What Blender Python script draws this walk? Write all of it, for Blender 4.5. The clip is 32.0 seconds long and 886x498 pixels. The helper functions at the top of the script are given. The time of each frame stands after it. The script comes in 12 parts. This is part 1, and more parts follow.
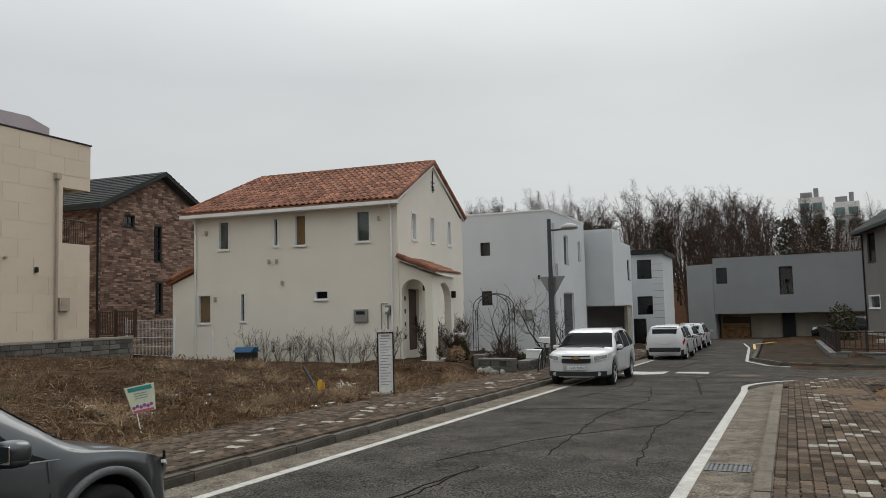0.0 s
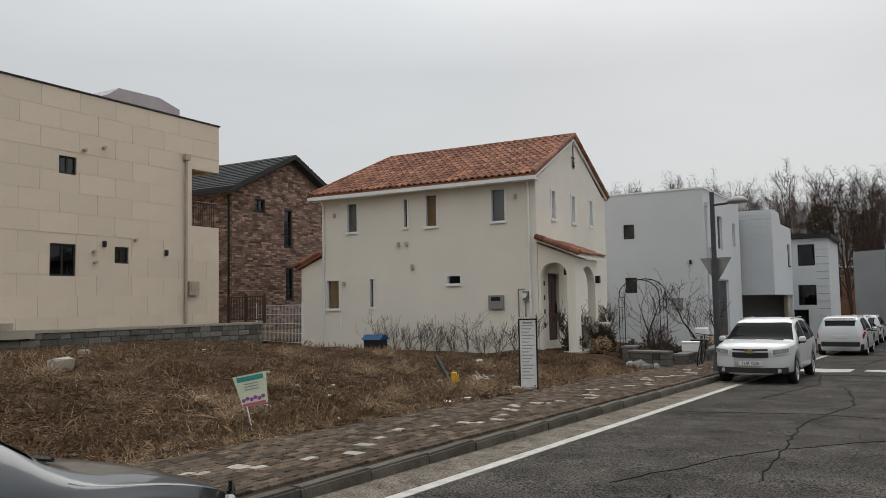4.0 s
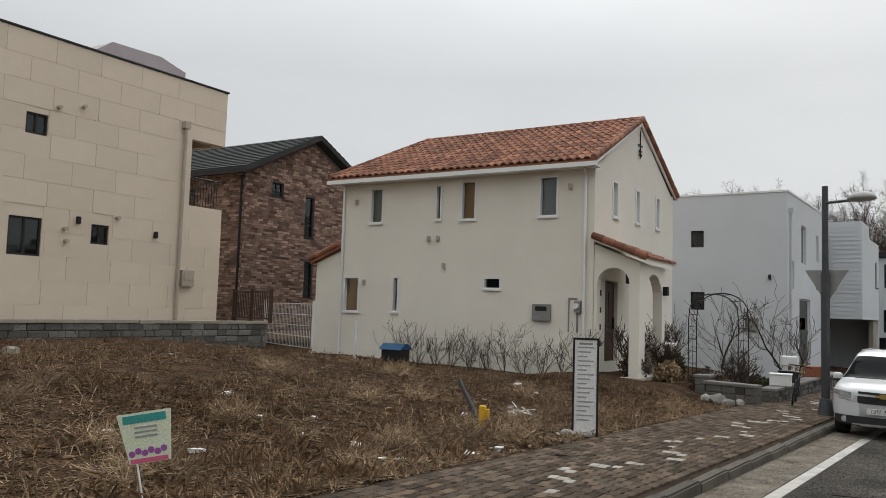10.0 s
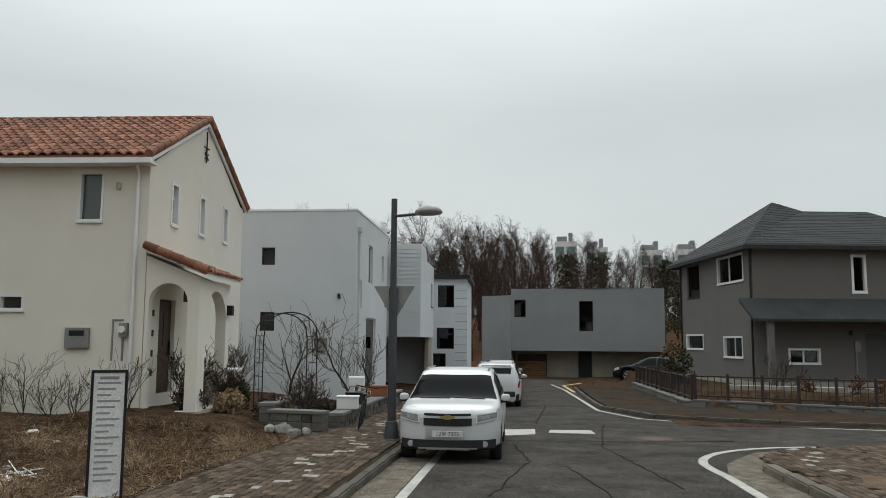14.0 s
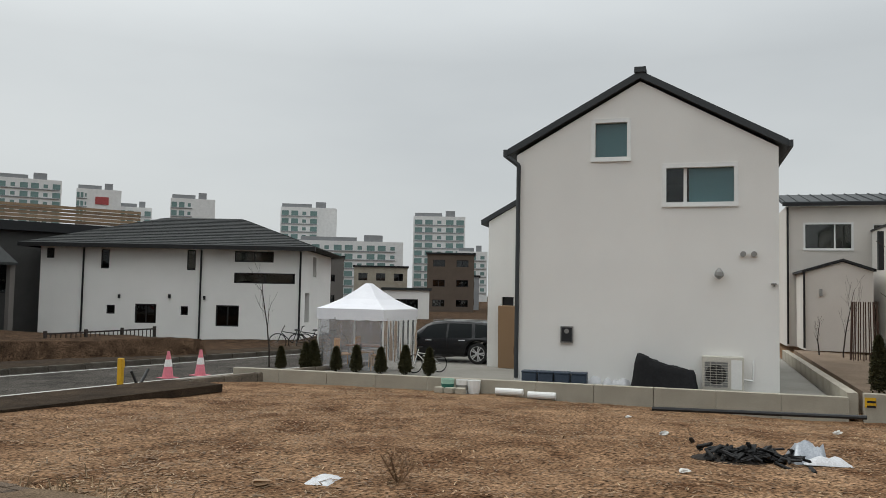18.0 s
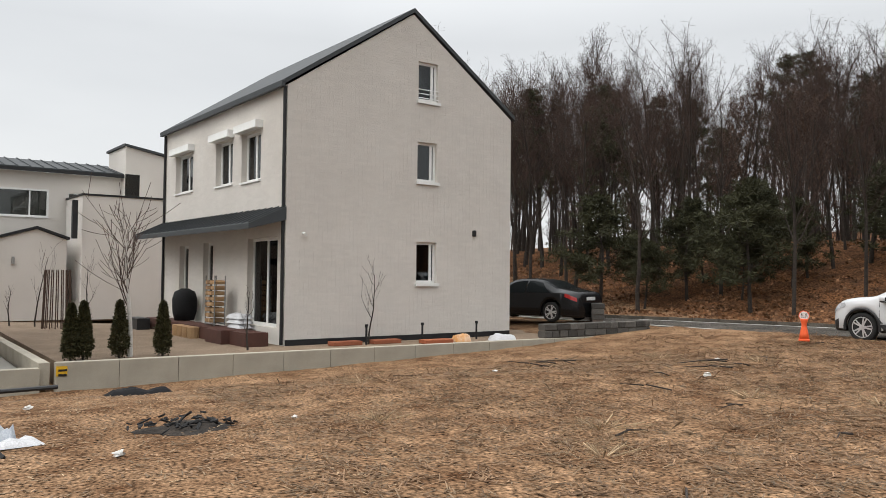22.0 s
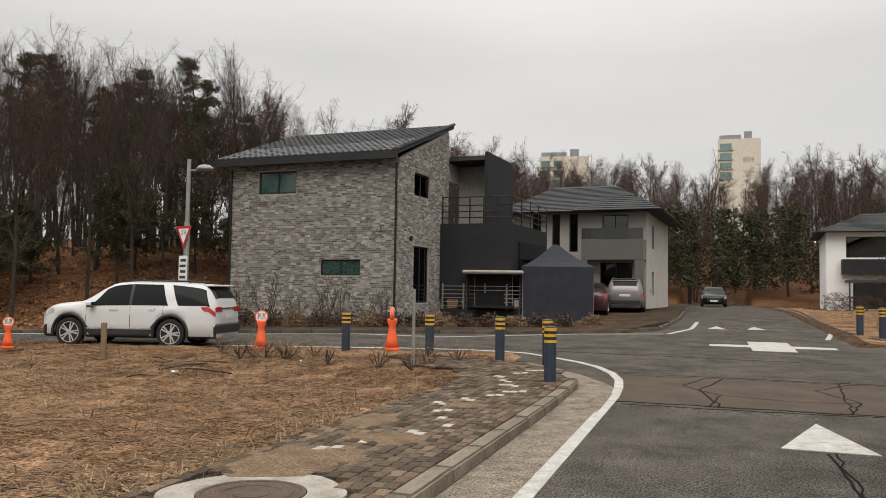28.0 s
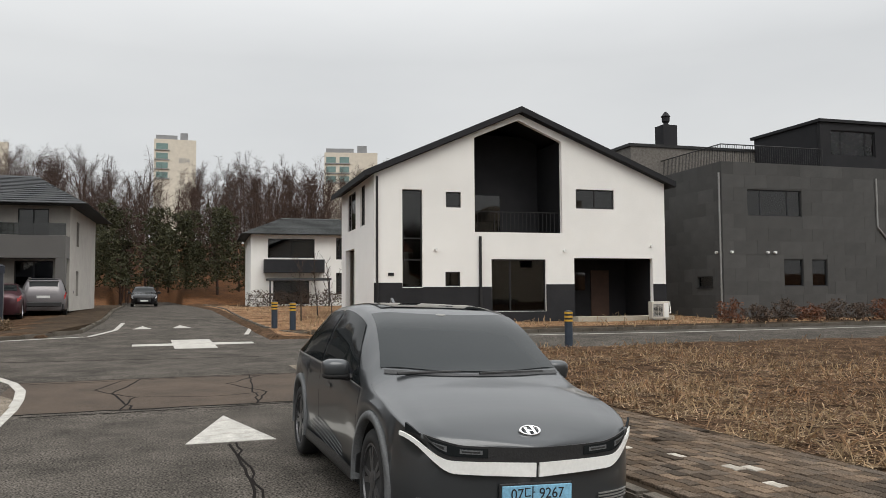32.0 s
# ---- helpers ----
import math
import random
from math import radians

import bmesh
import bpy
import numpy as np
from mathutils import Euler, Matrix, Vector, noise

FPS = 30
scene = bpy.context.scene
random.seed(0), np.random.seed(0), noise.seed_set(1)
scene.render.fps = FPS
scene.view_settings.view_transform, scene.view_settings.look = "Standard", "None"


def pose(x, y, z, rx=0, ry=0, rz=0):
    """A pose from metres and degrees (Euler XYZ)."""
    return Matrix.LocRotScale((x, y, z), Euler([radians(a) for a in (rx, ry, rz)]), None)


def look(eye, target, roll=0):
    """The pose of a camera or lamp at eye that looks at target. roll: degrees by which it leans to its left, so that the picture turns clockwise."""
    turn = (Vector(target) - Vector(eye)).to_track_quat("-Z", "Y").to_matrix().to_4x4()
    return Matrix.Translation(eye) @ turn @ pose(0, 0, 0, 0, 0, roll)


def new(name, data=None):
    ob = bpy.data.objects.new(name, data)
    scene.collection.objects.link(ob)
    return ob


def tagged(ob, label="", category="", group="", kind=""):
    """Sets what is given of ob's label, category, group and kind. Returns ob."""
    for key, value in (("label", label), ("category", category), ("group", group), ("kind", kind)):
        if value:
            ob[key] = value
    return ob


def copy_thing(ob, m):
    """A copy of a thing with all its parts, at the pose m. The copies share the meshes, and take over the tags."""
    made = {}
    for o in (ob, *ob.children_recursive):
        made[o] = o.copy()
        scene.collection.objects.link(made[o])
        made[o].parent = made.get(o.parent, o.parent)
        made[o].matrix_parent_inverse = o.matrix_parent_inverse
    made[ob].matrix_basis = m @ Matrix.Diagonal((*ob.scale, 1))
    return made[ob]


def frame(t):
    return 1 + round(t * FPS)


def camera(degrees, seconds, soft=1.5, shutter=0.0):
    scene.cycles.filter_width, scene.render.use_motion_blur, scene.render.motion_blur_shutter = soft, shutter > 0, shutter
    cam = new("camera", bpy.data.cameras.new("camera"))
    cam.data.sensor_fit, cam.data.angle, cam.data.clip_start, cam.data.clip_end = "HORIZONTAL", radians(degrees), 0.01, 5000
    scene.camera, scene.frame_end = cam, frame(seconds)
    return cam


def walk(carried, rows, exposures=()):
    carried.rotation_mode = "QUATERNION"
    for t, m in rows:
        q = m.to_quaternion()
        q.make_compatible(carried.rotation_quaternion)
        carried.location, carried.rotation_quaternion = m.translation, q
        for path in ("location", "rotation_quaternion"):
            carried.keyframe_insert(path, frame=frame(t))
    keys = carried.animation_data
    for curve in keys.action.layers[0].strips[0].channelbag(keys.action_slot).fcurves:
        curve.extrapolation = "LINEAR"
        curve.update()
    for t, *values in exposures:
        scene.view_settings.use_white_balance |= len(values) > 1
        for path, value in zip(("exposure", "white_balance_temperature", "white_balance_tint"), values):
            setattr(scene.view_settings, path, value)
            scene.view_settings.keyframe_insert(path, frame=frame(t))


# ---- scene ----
cam = camera(57.87, 32.0, 0.75)
# seconds, eye, yaw, pitch, lean to the left
PATH = [
    (0.0, -0.273, -0.008, 1.765, 23.20, 4.46, -1.45),
    (0.5, -0.365, 0.232, 1.726, 23.97, 3.82, -1.71),
    (1.0, -0.483, 0.506, 1.714, 24.57, 3.82, -1.53),
    (1.5, -0.684, 0.778, 1.697, 25.04, 3.82, -2.29),
    (2.0, -0.827, 0.956, 1.679, 25.12, 3.93, -2.50),
    (2.5, -0.969, 1.221, 1.668, 26.41, 4.66, -1.97),
    (4.5, -1.707, 2.139, 1.612, 35.46, 3.66, -1.77),
    (5.0, -1.827, 2.437, 1.609, 38.59, 3.49, -2.61),
    (5.5, -2.050, 2.789, 1.623, 40.72, 3.05, -1.58),
    (6.0, -2.281, 3.086, 1.633, 45.24, 2.84, -0.70),
    (6.5, -2.450, 3.390, 1.632, 45.33, 2.92, -0.79),
    (7.0, -2.677, 3.697, 1.632, 45.13, 2.84, -0.62),
    (7.5, -2.851, 3.993, 1.647, 44.01, 3.08, -0.45),
    (8.0, -2.990, 4.337, 1.655, 43.28, 3.64, 0.15),
    (8.5, -3.177, 4.665, 1.645, 39.50, 3.43, 1.34),
    (9.0, -3.263, 4.933, 1.649, 38.49, 3.49, 1.29),
    (9.5, -3.489, 5.292, 1.653, 36.62, 3.70, 2.22),
    (10.0, -3.683, 5.553, 1.663, 35.55, 4.37, 1.86),
    (10.5, -3.780, 5.834, 1.656, 33.82, 4.73, 1.84),
    (11.0, -3.958, 6.142, 1.632, 32.57, 4.96, 1.57),
    (11.5, -4.100, 6.476, 1.640, 31.63, 6.48, 0.90),
    (12.0, -4.141, 6.773, 1.652, 29.38, 6.68, 1.67),
    (12.5, -4.217, 7.067, 1.653, 22.88, 6.72, 1.13),
    (13.0, -4.255, 7.427, 1.661, 19.05, 6.90, 0.90),
    (13.5, -4.242, 7.646, 1.661, 13.46, 6.72, 0.99),
    (14.0, -4.248, 7.914, 1.664, 5.91, 6.56, 0.34),
    (14.5, -4.194, 8.086, 1.650, -2.52, 6.17, 0.36),
    (15.0, -4.083, 8.425, 1.633, -10.67, 5.99, 0.59),
    (15.5, -4.015, 8.637, 1.641, -19.79, 5.43, -0.01),
    (17.5, -2.944, 10.010, 1.630, -47.51, 3.57, 0.55),
    (18.0, -2.869, 10.072, 1.649, -58.00, 3.27, 1.10),
    (18.5, -2.832, 10.103, 1.652, -67.65, 3.41, 0.48),
    (19.0, -2.701, 10.151, 1.649, -74.39, 2.78, 0.10),
    (19.5, -2.608, 10.163, 1.640, -79.23, 2.77, -0.07),
    (20.0, -2.462, 10.230, 1.632, -85.41, 2.52, -0.24),
    (20.5, -2.362, 10.243, 1.632, -91.82, 2.23, -0.94),
    (21.0, -2.279, 10.193, 1.633, -97.86, 1.98, -0.27),
    (21.5, -2.232, 10.204, 1.643, -103.73, 1.85, 0.32),
    (22.0, -2.224, 10.191, 1.645, -111.55, 1.85, 0.60),
    (22.5, -2.227, 10.019, 1.643, -115.46, 1.99, 0.58),
    (23.0, -2.205, 9.646, 1.637, -120.11, 1.94, 0.39),
    (23.5, -2.357, 9.572, 1.616, -125.12, 1.94, 0.54),
    (24.0, -2.376, 9.546, 1.590, -129.14, 1.94, 0.37),
    (24.5, -2.402, 9.526, 1.589, -134.05, 1.90, 0.30),
    (25.0, -2.421, 9.507, 1.584, -138.20, 1.86, 0.18),
    (25.5, -2.485, 9.553, 1.596, -144.07, 1.78, 0.25),
    (26.0, -2.528, 9.563, 1.608, -149.33, 1.71, 0.67),
    (26.5, -2.594, 9.577, 1.624, -153.55, 1.58, 1.07),
    (28.5, -2.745, 9.421, 1.595, -165.65, 3.71, 0.77),
    (29.0, -2.802, 9.386, 1.591, -170.65, 4.21, 0.69),
    (29.5, -2.876, 9.280, 1.577, -175.08, 3.88, 0.16),
    (30.0, -2.951, 9.134, 1.566, -180.36, 3.75, -0.10),
    (30.5, -2.976, 9.084, 1.558, -185.31, 3.61, 0.12),
    (31.0, -2.989, 9.057, 1.564, -192.29, 3.25, 0.00),
    (31.5, -3.002, 9.108, 1.571, -195.67, 3.02, -0.23),
    (32.0, -2.993, 9.200, 1.578, -200.63, 3.21, -0.38),
]
rows = []
for t, x, y, z, yaw, pitch, lean in PATH:
    a, b = radians(yaw), radians(pitch)
    aim = Vector((x, y, z)) + Vector((-math.sin(a) * math.cos(b), math.cos(a) * math.cos(b), math.sin(b)))
    rows.append((t, look((x, y, z), aim, lean)))
EXPOSURES = [(0.0, -0.17, 6450, 7), (3.0, -0.16, 6450, 8), (5.0, -0.13, 6500, 9), (9.0, -0.06, 6450, 8), (12.0, -0.12, 6450, 9), (13.0, -0.13, 6350, 5), (15.0, -0.2, 6300, 3), (18.0, -0.1, 6400, 6), (19.0, -0.07, 6400, 7), (20.0, -0.08, 6450, 7), (21.0, 0.42, 6450, 9), (22.0, 0.36, 6500, 9),
             (23.0, 0.26, 6600, 10), (26.0, 0.2, 6900, 10), (29.0, 0.2, 6950, 11), (30.2, 0.2, 7000, 13), (31.0, 0.2, 6850, 12), (31.5, 0.2, 6600, 9), (32.0, 0.2, 6600, 9)]
walk(cam, rows, EXPOSURES)

# ---- sky and sun ----
world = bpy.data.worlds.new("world")
scene.world = world
world.use_nodes = True
wn, wl = world.node_tree.nodes, world.node_tree.links
wn.clear()
w_sky = wn.new("ShaderNodeTexSky")
w_sky.sky_type, w_sky.sun_disc = "NISHITA", False
w_sky.sun_elevation, w_sky.sun_rotation = radians(48), radians(-8)
w_sky.air_density, w_sky.dust_density = 1.0, 4.0
w_dim = wn.new("ShaderNodeVectorMath")
w_dim.operation = "SCALE"
w_dim.inputs["Scale"].default_value = 0.09
w_co = wn.new("ShaderNodeTexCoord")
w_map = wn.new("ShaderNodeMapping")
w_map.inputs["Scale"].default_value = (1.0, 1.0, 3.2)
w_noise = wn.new("ShaderNodeTexNoise")
w_noise.inputs["Scale"].default_value, w_noise.inputs["Detail"].default_value = 1.6, 5.0
w_noise.inputs["Roughness"].default_value = 0.5
w_ramp = wn.new("ShaderNodeValToRGB")
w_ramp.color_ramp.elements[0].position, w_ramp.color_ramp.elements[0].color = 0.3, (0.615, 0.628, 0.645, 1)
w_ramp.color_ramp.elements[1].position, w_ramp.color_ramp.elements[1].color = 0.7, (0.725, 0.735, 0.745, 1)
w_sep = wn.new("ShaderNodeSeparateXYZ")
w_rise = wn.new("ShaderNodeMapRange")      # an overcast sky is brightest overhead
w_rise.inputs["From Min"].default_value, w_rise.inputs["From Max"].default_value = 0.28, 0.8
w_rise.inputs["To Min"].default_value, w_rise.inputs["To Max"].default_value = 1.0, 2.55
w_side = wn.new("ShaderNodeMapRange")      # and brighter towards the hidden sun
w_side.inputs["From Min"].default_value, w_side.inputs["From Max"].default_value = -1.0, 1.0
w_side.inputs["To Min"].default_value, w_side.inputs["To Max"].default_value = 0.94, 1.06
w_both = wn.new("ShaderNodeMath")
w_both.operation = "MULTIPLY"
w_cloud = wn.new("ShaderNodeVectorMath")
w_cloud.operation = "SCALE"
w_mix = wn.new("ShaderNodeMixRGB")
w_mix.inputs["Fac"].default_value = 0.9
w_bg = wn.new("ShaderNodeBackground")
w_bg.inputs["Strength"].default_value = 1.0
w_out = wn.new("ShaderNodeOutputWorld")
wl.new(w_co.outputs["Generated"], w_map.inputs["Vector"])
wl.new(w_map.outputs["Vector"], w_noise.inputs["Vector"])
wl.new(w_noise.outputs["Fac"], w_ramp.inputs["Fac"])
wl.new(w_co.outputs["Generated"], w_sep.inputs["Vector"])
wl.new(w_sep.outputs["Z"], w_rise.inputs["Value"])
wl.new(w_ramp.outputs["Color"], w_cloud.inputs[0])
wl.new(w_sep.outputs["Y"], w_side.inputs["Value"])
wl.new(w_rise.outputs["Result"], w_both.inputs[0])
wl.new(w_side.outputs["Result"], w_both.inputs[1])
wl.new(w_both.outputs[0], w_cloud.inputs["Scale"])
wl.new(w_sky.outputs["Color"], w_dim.inputs[0])
wl.new(w_dim.outputs["Vector"], w_mix.inputs["Color1"])
wl.new(w_cloud.outputs["Vector"], w_mix.inputs["Color2"])
wl.new(w_mix.outputs["Color"], w_bg.inputs["Color"])
wl.new(w_bg.outputs["Background"], w_out.inputs["Surface"])
sun = new("sun", bpy.data.lights.new("sun", "SUN"))
sun.data.energy, sun.data.angle, sun.data.color = 1.1, radians(40), (1.0, 0.97, 0.93)
sun.matrix_world = look((0, 0, 60), (6, -52, 2))


# ---- materials ----
def surf(name, base, rough=0.8, second=None, amount=0.5, scale=1.5, fine=60.0, grain=0.12, bump=0.15, metal=0.0, spec=0.3, each=0.0, coat=0.0, island=False, ior=1.5, rugged=False):
    """A surface with broad stains towards a second colour, fine grain and relief; each: how much alike pieces differ."""
    m = bpy.data.materials.new(name)
    m.use_nodes = True
    n, l = m.node_tree.nodes, m.node_tree.links
    b = n["Principled BSDF"]
    b.inputs["Roughness"].default_value, b.inputs["Metallic"].default_value = rough, metal
    b.inputs["Specular IOR Level"].default_value = spec
    if "Diffuse Roughness" in b.inputs and rough > 0.84:
        b.inputs["Diffuse Roughness"].default_value = 1.0
    b.inputs["Coat Weight"].default_value, b.inputs["IOR"].default_value = coat, ior
    co = n.new("ShaderNodeTexCoord")
    big = n.new("ShaderNodeTexNoise")
    big.inputs["Scale"].default_value, big.inputs["Detail"].default_value = scale, 6.0
    big.inputs["Roughness"].default_value = 0.62
    if rugged:
        big.inputs["Detail"].default_value, big.inputs["Roughness"].default_value = 11.0, 0.74
    ramp = n.new("ShaderNodeMapRange")
    ramp.inputs["From Min"].default_value, ramp.inputs["From Max"].default_value = 0.35, 0.68
    ramp.inputs["To Max"].default_value = amount
    small = n.new("ShaderNodeTexNoise")
    small.inputs["Scale"].default_value, small.inputs["Detail"].default_value = fine, 3.0
    mix = n.new("ShaderNodeMixRGB")
    second = second or tuple(0.72 * c for c in base)
    mix.inputs["Color1"].default_value, mix.inputs["Color2"].default_value = (*base, 1), (*second, 1)
    hsv = n.new("ShaderNodeHueSaturation")
    val = n.new("ShaderNodeMapRange")
    val.inputs["To Min"].default_value, val.inputs["To Max"].default_value = 1.0 - 2.2 * grain, 1.0 + 2.2 * grain
    val.inputs["From Min"].default_value, val.inputs["From Max"].default_value = 0.2, 0.8
    for node in (big, small):
        l.new(co.outputs["Object"], node.inputs["Vector"])
    l.new(big.outputs["Fac"], ramp.inputs["Value"])
    l.new(ramp.outputs["Result"], mix.inputs["Fac"])
    l.new(mix.outputs["Color"], hsv.inputs["Color"])
    l.new(small.outputs["Fac"], val.inputs["Value"])
    if each:
        rnd = n.new("ShaderNodeNewGeometry" if island else "ShaderNodeObjectInfo")
        span = n.new("ShaderNodeMapRange")
        span.inputs["To Min"].default_value, span.inputs["To Max"].default_value = 1.0 - each, 1.0 + each
        l.new(rnd.outputs["Random Per Island" if island else "Random"], span.inputs["Value"])
        mul = n.new("ShaderNodeMath")
        mul.operation = "MULTIPLY"
        l.new(val.outputs["Result"], mul.inputs[0])
        l.new(span.outputs["Result"], mul.inputs[1])
        l.new(mul.outputs[0], hsv.inputs["Value"])
        if each >= 0.3 and amount:
            dice = n.new("ShaderNodeTexWhiteNoise")
            dice.noise_dimensions = "1D"
            l.new(rnd.outputs["Random Per Island" if island else "Random"], dice.inputs["W"])
            both = n.new("ShaderNodeMath")
            both.operation, both.use_clamp = "MULTIPLY_ADD", True
            both.inputs[1].default_value = amount * 0.75
            half = n.new("ShaderNodeMath")
            half.operation = "MULTIPLY"
            half.inputs[1].default_value = 0.35
            l.new(ramp.outputs["Result"], half.inputs[0])
            l.new(dice.outputs["Value"], both.inputs[0])
            l.new(half.outputs[0], both.inputs[2])
            l.new(both.outputs[0], mix.inputs["Fac"])
    else:
        l.new(val.outputs["Result"], hsv.inputs["Value"])
    l.new(hsv.outputs["Color"], b.inputs["Base Color"])
    if bump:
        bp = n.new("ShaderNodeBump")
        bp.inputs["Strength"].default_value, bp.inputs["Distance"].default_value = bump, 0.02
        l.new(small.outputs["Fac"], bp.inputs["Height"])
        l.new(bp.outputs["Normal"], b.inputs["Normal"])
    return m


def pane_glass(name, tint, gloss=1.5):
    """Thin window glass: clear where one looks straight through, mirror-like at a slant."""
    m = bpy.data.materials.new(name)
    m.use_nodes = True
    n, l = m.node_tree.nodes, m.node_tree.links
    n.remove(n["Principled BSDF"])
    clear, shine, fres, mix = (n.new("ShaderNode" + k) for k in ("BsdfTransparent", "BsdfGlossy", "Fresnel", "MixShader"))
    clear.inputs["Color"].default_value = (*tint, 1)
    shine.inputs["Roughness"].default_value = 0.02
    fres.inputs["IOR"].default_value = gloss
    l.new(fres.outputs["Fac"], mix.inputs["Fac"])
    l.new(clear.outputs[0], mix.inputs[1])
    l.new(shine.outputs[0], mix.inputs[2])
    l.new(mix.outputs[0], n["Material Output"].inputs["Surface"])
    return m


def leafy(name, base, second):
    m = surf(name, base, 0.75, second, 0.9, 1.2, 30.0, 0.2, 0.0, each=0.35, island=True)
    return m


ASPHALT = surf("asphalt", (0.046, 0.042, 0.037), 0.92, (0.125, 0.112, 0.098), 0.85, 1.1, 50.0, 0.75, 0.6, spec=0.03, rugged=True)
PATCH = surf("asphalt patch", (0.060, 0.045, 0.034), 0.95, (0.098, 0.073, 0.054), 0.8, 1.3, 160.0, 0.32, 0.5)
CRACK = surf("crack filler", (0.018, 0.016, 0.015), 0.97, spec=0.03)
LINE = surf("road paint", (0.50, 0.485, 0.445), 0.8, (0.22, 0.205, 0.185), 0.8, 5.5, 90.0, 0.16, 0.2, rugged=True)
YELLOW_LINE = surf("yellow road paint", (0.62, 0.42, 0.12), 0.7, (0.4, 0.3, 0.15), 0.7, 2.0)
GUTTER = surf("gutter concrete", (0.255, 0.222, 0.180), 0.93, (0.085, 0.068, 0.052), 0.95, 3.2, 45.0, 0.45, 0.4, spec=0.05, rugged=True)
KERB = surf("kerb stone", (0.215, 0.182, 0.142), 0.88, (0.085, 0.068, 0.052), 0.95, 2.4, 90.0, 0.3, 0.4, each=0.16, rugged=True)
KERB_DARK = surf("dark kerb stone", (0.135, 0.118, 0.096), 0.9, (0.045, 0.038, 0.030), 0.95, 2.4, 90.0, 0.3, 0.4, each=0.16, rugged=True)
PAVER = surf("grey paver", (0.070, 0.059, 0.049), 0.92, (0.165, 0.118, 0.082), 0.85, 1.3, 70.0, 0.35, 0.4, each=0.42, spec=0.04)
PAVER_FAR = surf("grey pavers laid", (0.070, 0.059, 0.049), 0.92, (0.165, 0.118, 0.082), 0.85, 1.3, 70.0, 0.35, 0.4, each=0.42, spec=0.04, island=True)
PAVER_WHITE = surf("white paver", (0.46, 0.43, 0.38), 0.9, (0.24, 0.21, 0.17), 0.8, 5.0, 70.0, 0.15, 0.3, each=0.15)
SAND_BED = surf("sandy joint bed", (0.030, 0.023, 0.017), 0.95, (0.085, 0.060, 0.040), 0.9, 1.1, 90.0, 0.4, 0.6, spec=0.05, rugged=True)
EARTH = surf("brown earth", (0.026, 0.016, 0.010), 0.97, (0.125, 0.078, 0.048), 1.0, 2.2, 30.0, 0.62, 1.0, spec=0.03, rugged=True)
SANDY_EARTH = surf("sandy bare earth", (0.085, 0.042, 0.021), 0.97, (0.33, 0.208, 0.122), 1.0, 1.1, 26.0, 0.62, 1.0, spec=0.03, rugged=True)
LEAFY_EARTH = surf("leaf covered earth", (0.150, 0.070, 0.032), 0.97, (0.055, 0.032, 0.02), 0.9, 1.6, 14.0, 0.6, 1.0, spec=0.05)
BARK = surf("grey brown bark", (0.058, 0.046, 0.038), 0.95, (0.030, 0.024, 0.02), 0.9, 3.0, 30.0, 0.3, 0.5)
TWIGS = surf("bare twigs", (0.080, 0.048, 0.036), 0.95, (0.044, 0.030, 0.025), 0.8, 0.6, 20.0, 0.2, 0.0)
PALE_BARK = surf("whitewashed bark", (0.62, 0.60, 0.56), 0.9, (0.42, 0.38, 0.34), 0.7, 8.0)
NEEDLES = leafy("pine needles", (0.030, 0.032, 0.014), (0.052, 0.050, 0.022))
THUJA = leafy("thuja foliage", (0.030, 0.034, 0.013), (0.062, 0.050, 0.018))
OAK_LEAF = leafy("withered oak leaves", (0.105, 0.060, 0.036), (0.065, 0.038, 0.026))
GREY_STONE = surf("grey split stone", (0.125, 0.116, 0.104), 0.9, (0.060, 0.054, 0.048), 0.9, 3.0, 40.0, 0.25, 0.5, each=0.4)
PALE_STONE = surf("pale field stone", (0.42, 0.40, 0.365), 0.9, (0.25, 0.23, 0.2), 0.9, 4.0, 40.0, 0.2, 0.5, each=0.25)
STRAW = leafy("dead grass", (0.42, 0.305, 0.185), (0.22, 0.15, 0.088))
STRAW_BROWN = leafy("brown dead grass", (0.31, 0.19, 0.106), (0.145, 0.088, 0.052))
STRAW_DARK = leafy("dark dead grass", (0.125, 0.082, 0.05), (0.24, 0.165, 0.098))
LEAF_LITTER = leafy("fallen leaves", (0.25, 0.125, 0.06), (0.14, 0.075, 0.04))
CREAM = surf("cream stucco", (0.82, 0.785, 0.70), 0.9, (0.75, 0.71, 0.63), 0.7, 0.6, 130.0, 0.05, 0.25)
LIMESTONE = surf("beige stone panel", (0.66, 0.565, 0.45), 0.75, (0.60, 0.51, 0.40), 0.8, 0.8, 60.0, 0.06, 0.12, each=0.035)
WHITE_STUCCO = surf("white stucco", (0.84, 0.83, 0.805), 0.9, (0.76, 0.75, 0.725), 0.6, 0.5, 140.0, 0.04, 0.25)
COOL_STUCCO = surf("cool white stucco", (0.66, 0.68, 0.69), 0.9, (0.59, 0.60, 0.61), 0.6, 0.5, 140.0, 0.04, 0.25)
PALE_BRICK = surf("pale painted brick", (0.67, 0.635, 0.59), 0.88, (0.60, 0.565, 0.52), 0.6, 0.6, 90.0, 0.05, 0.3, each=0.025)
RED_BRICK = surf("red brown brick", (0.095, 0.050, 0.038), 0.9, (0.46, 0.32, 0.25), 1.0, 2.6, 60.0, 0.25, 0.4, each=0.4)
RED_BRICK_LAID = surf("red brown bricks laid", (0.095, 0.050, 0.038), 0.9, (0.46, 0.32, 0.25), 1.0, 2.6, 60.0, 0.25, 0.4, each=0.4, island=True)
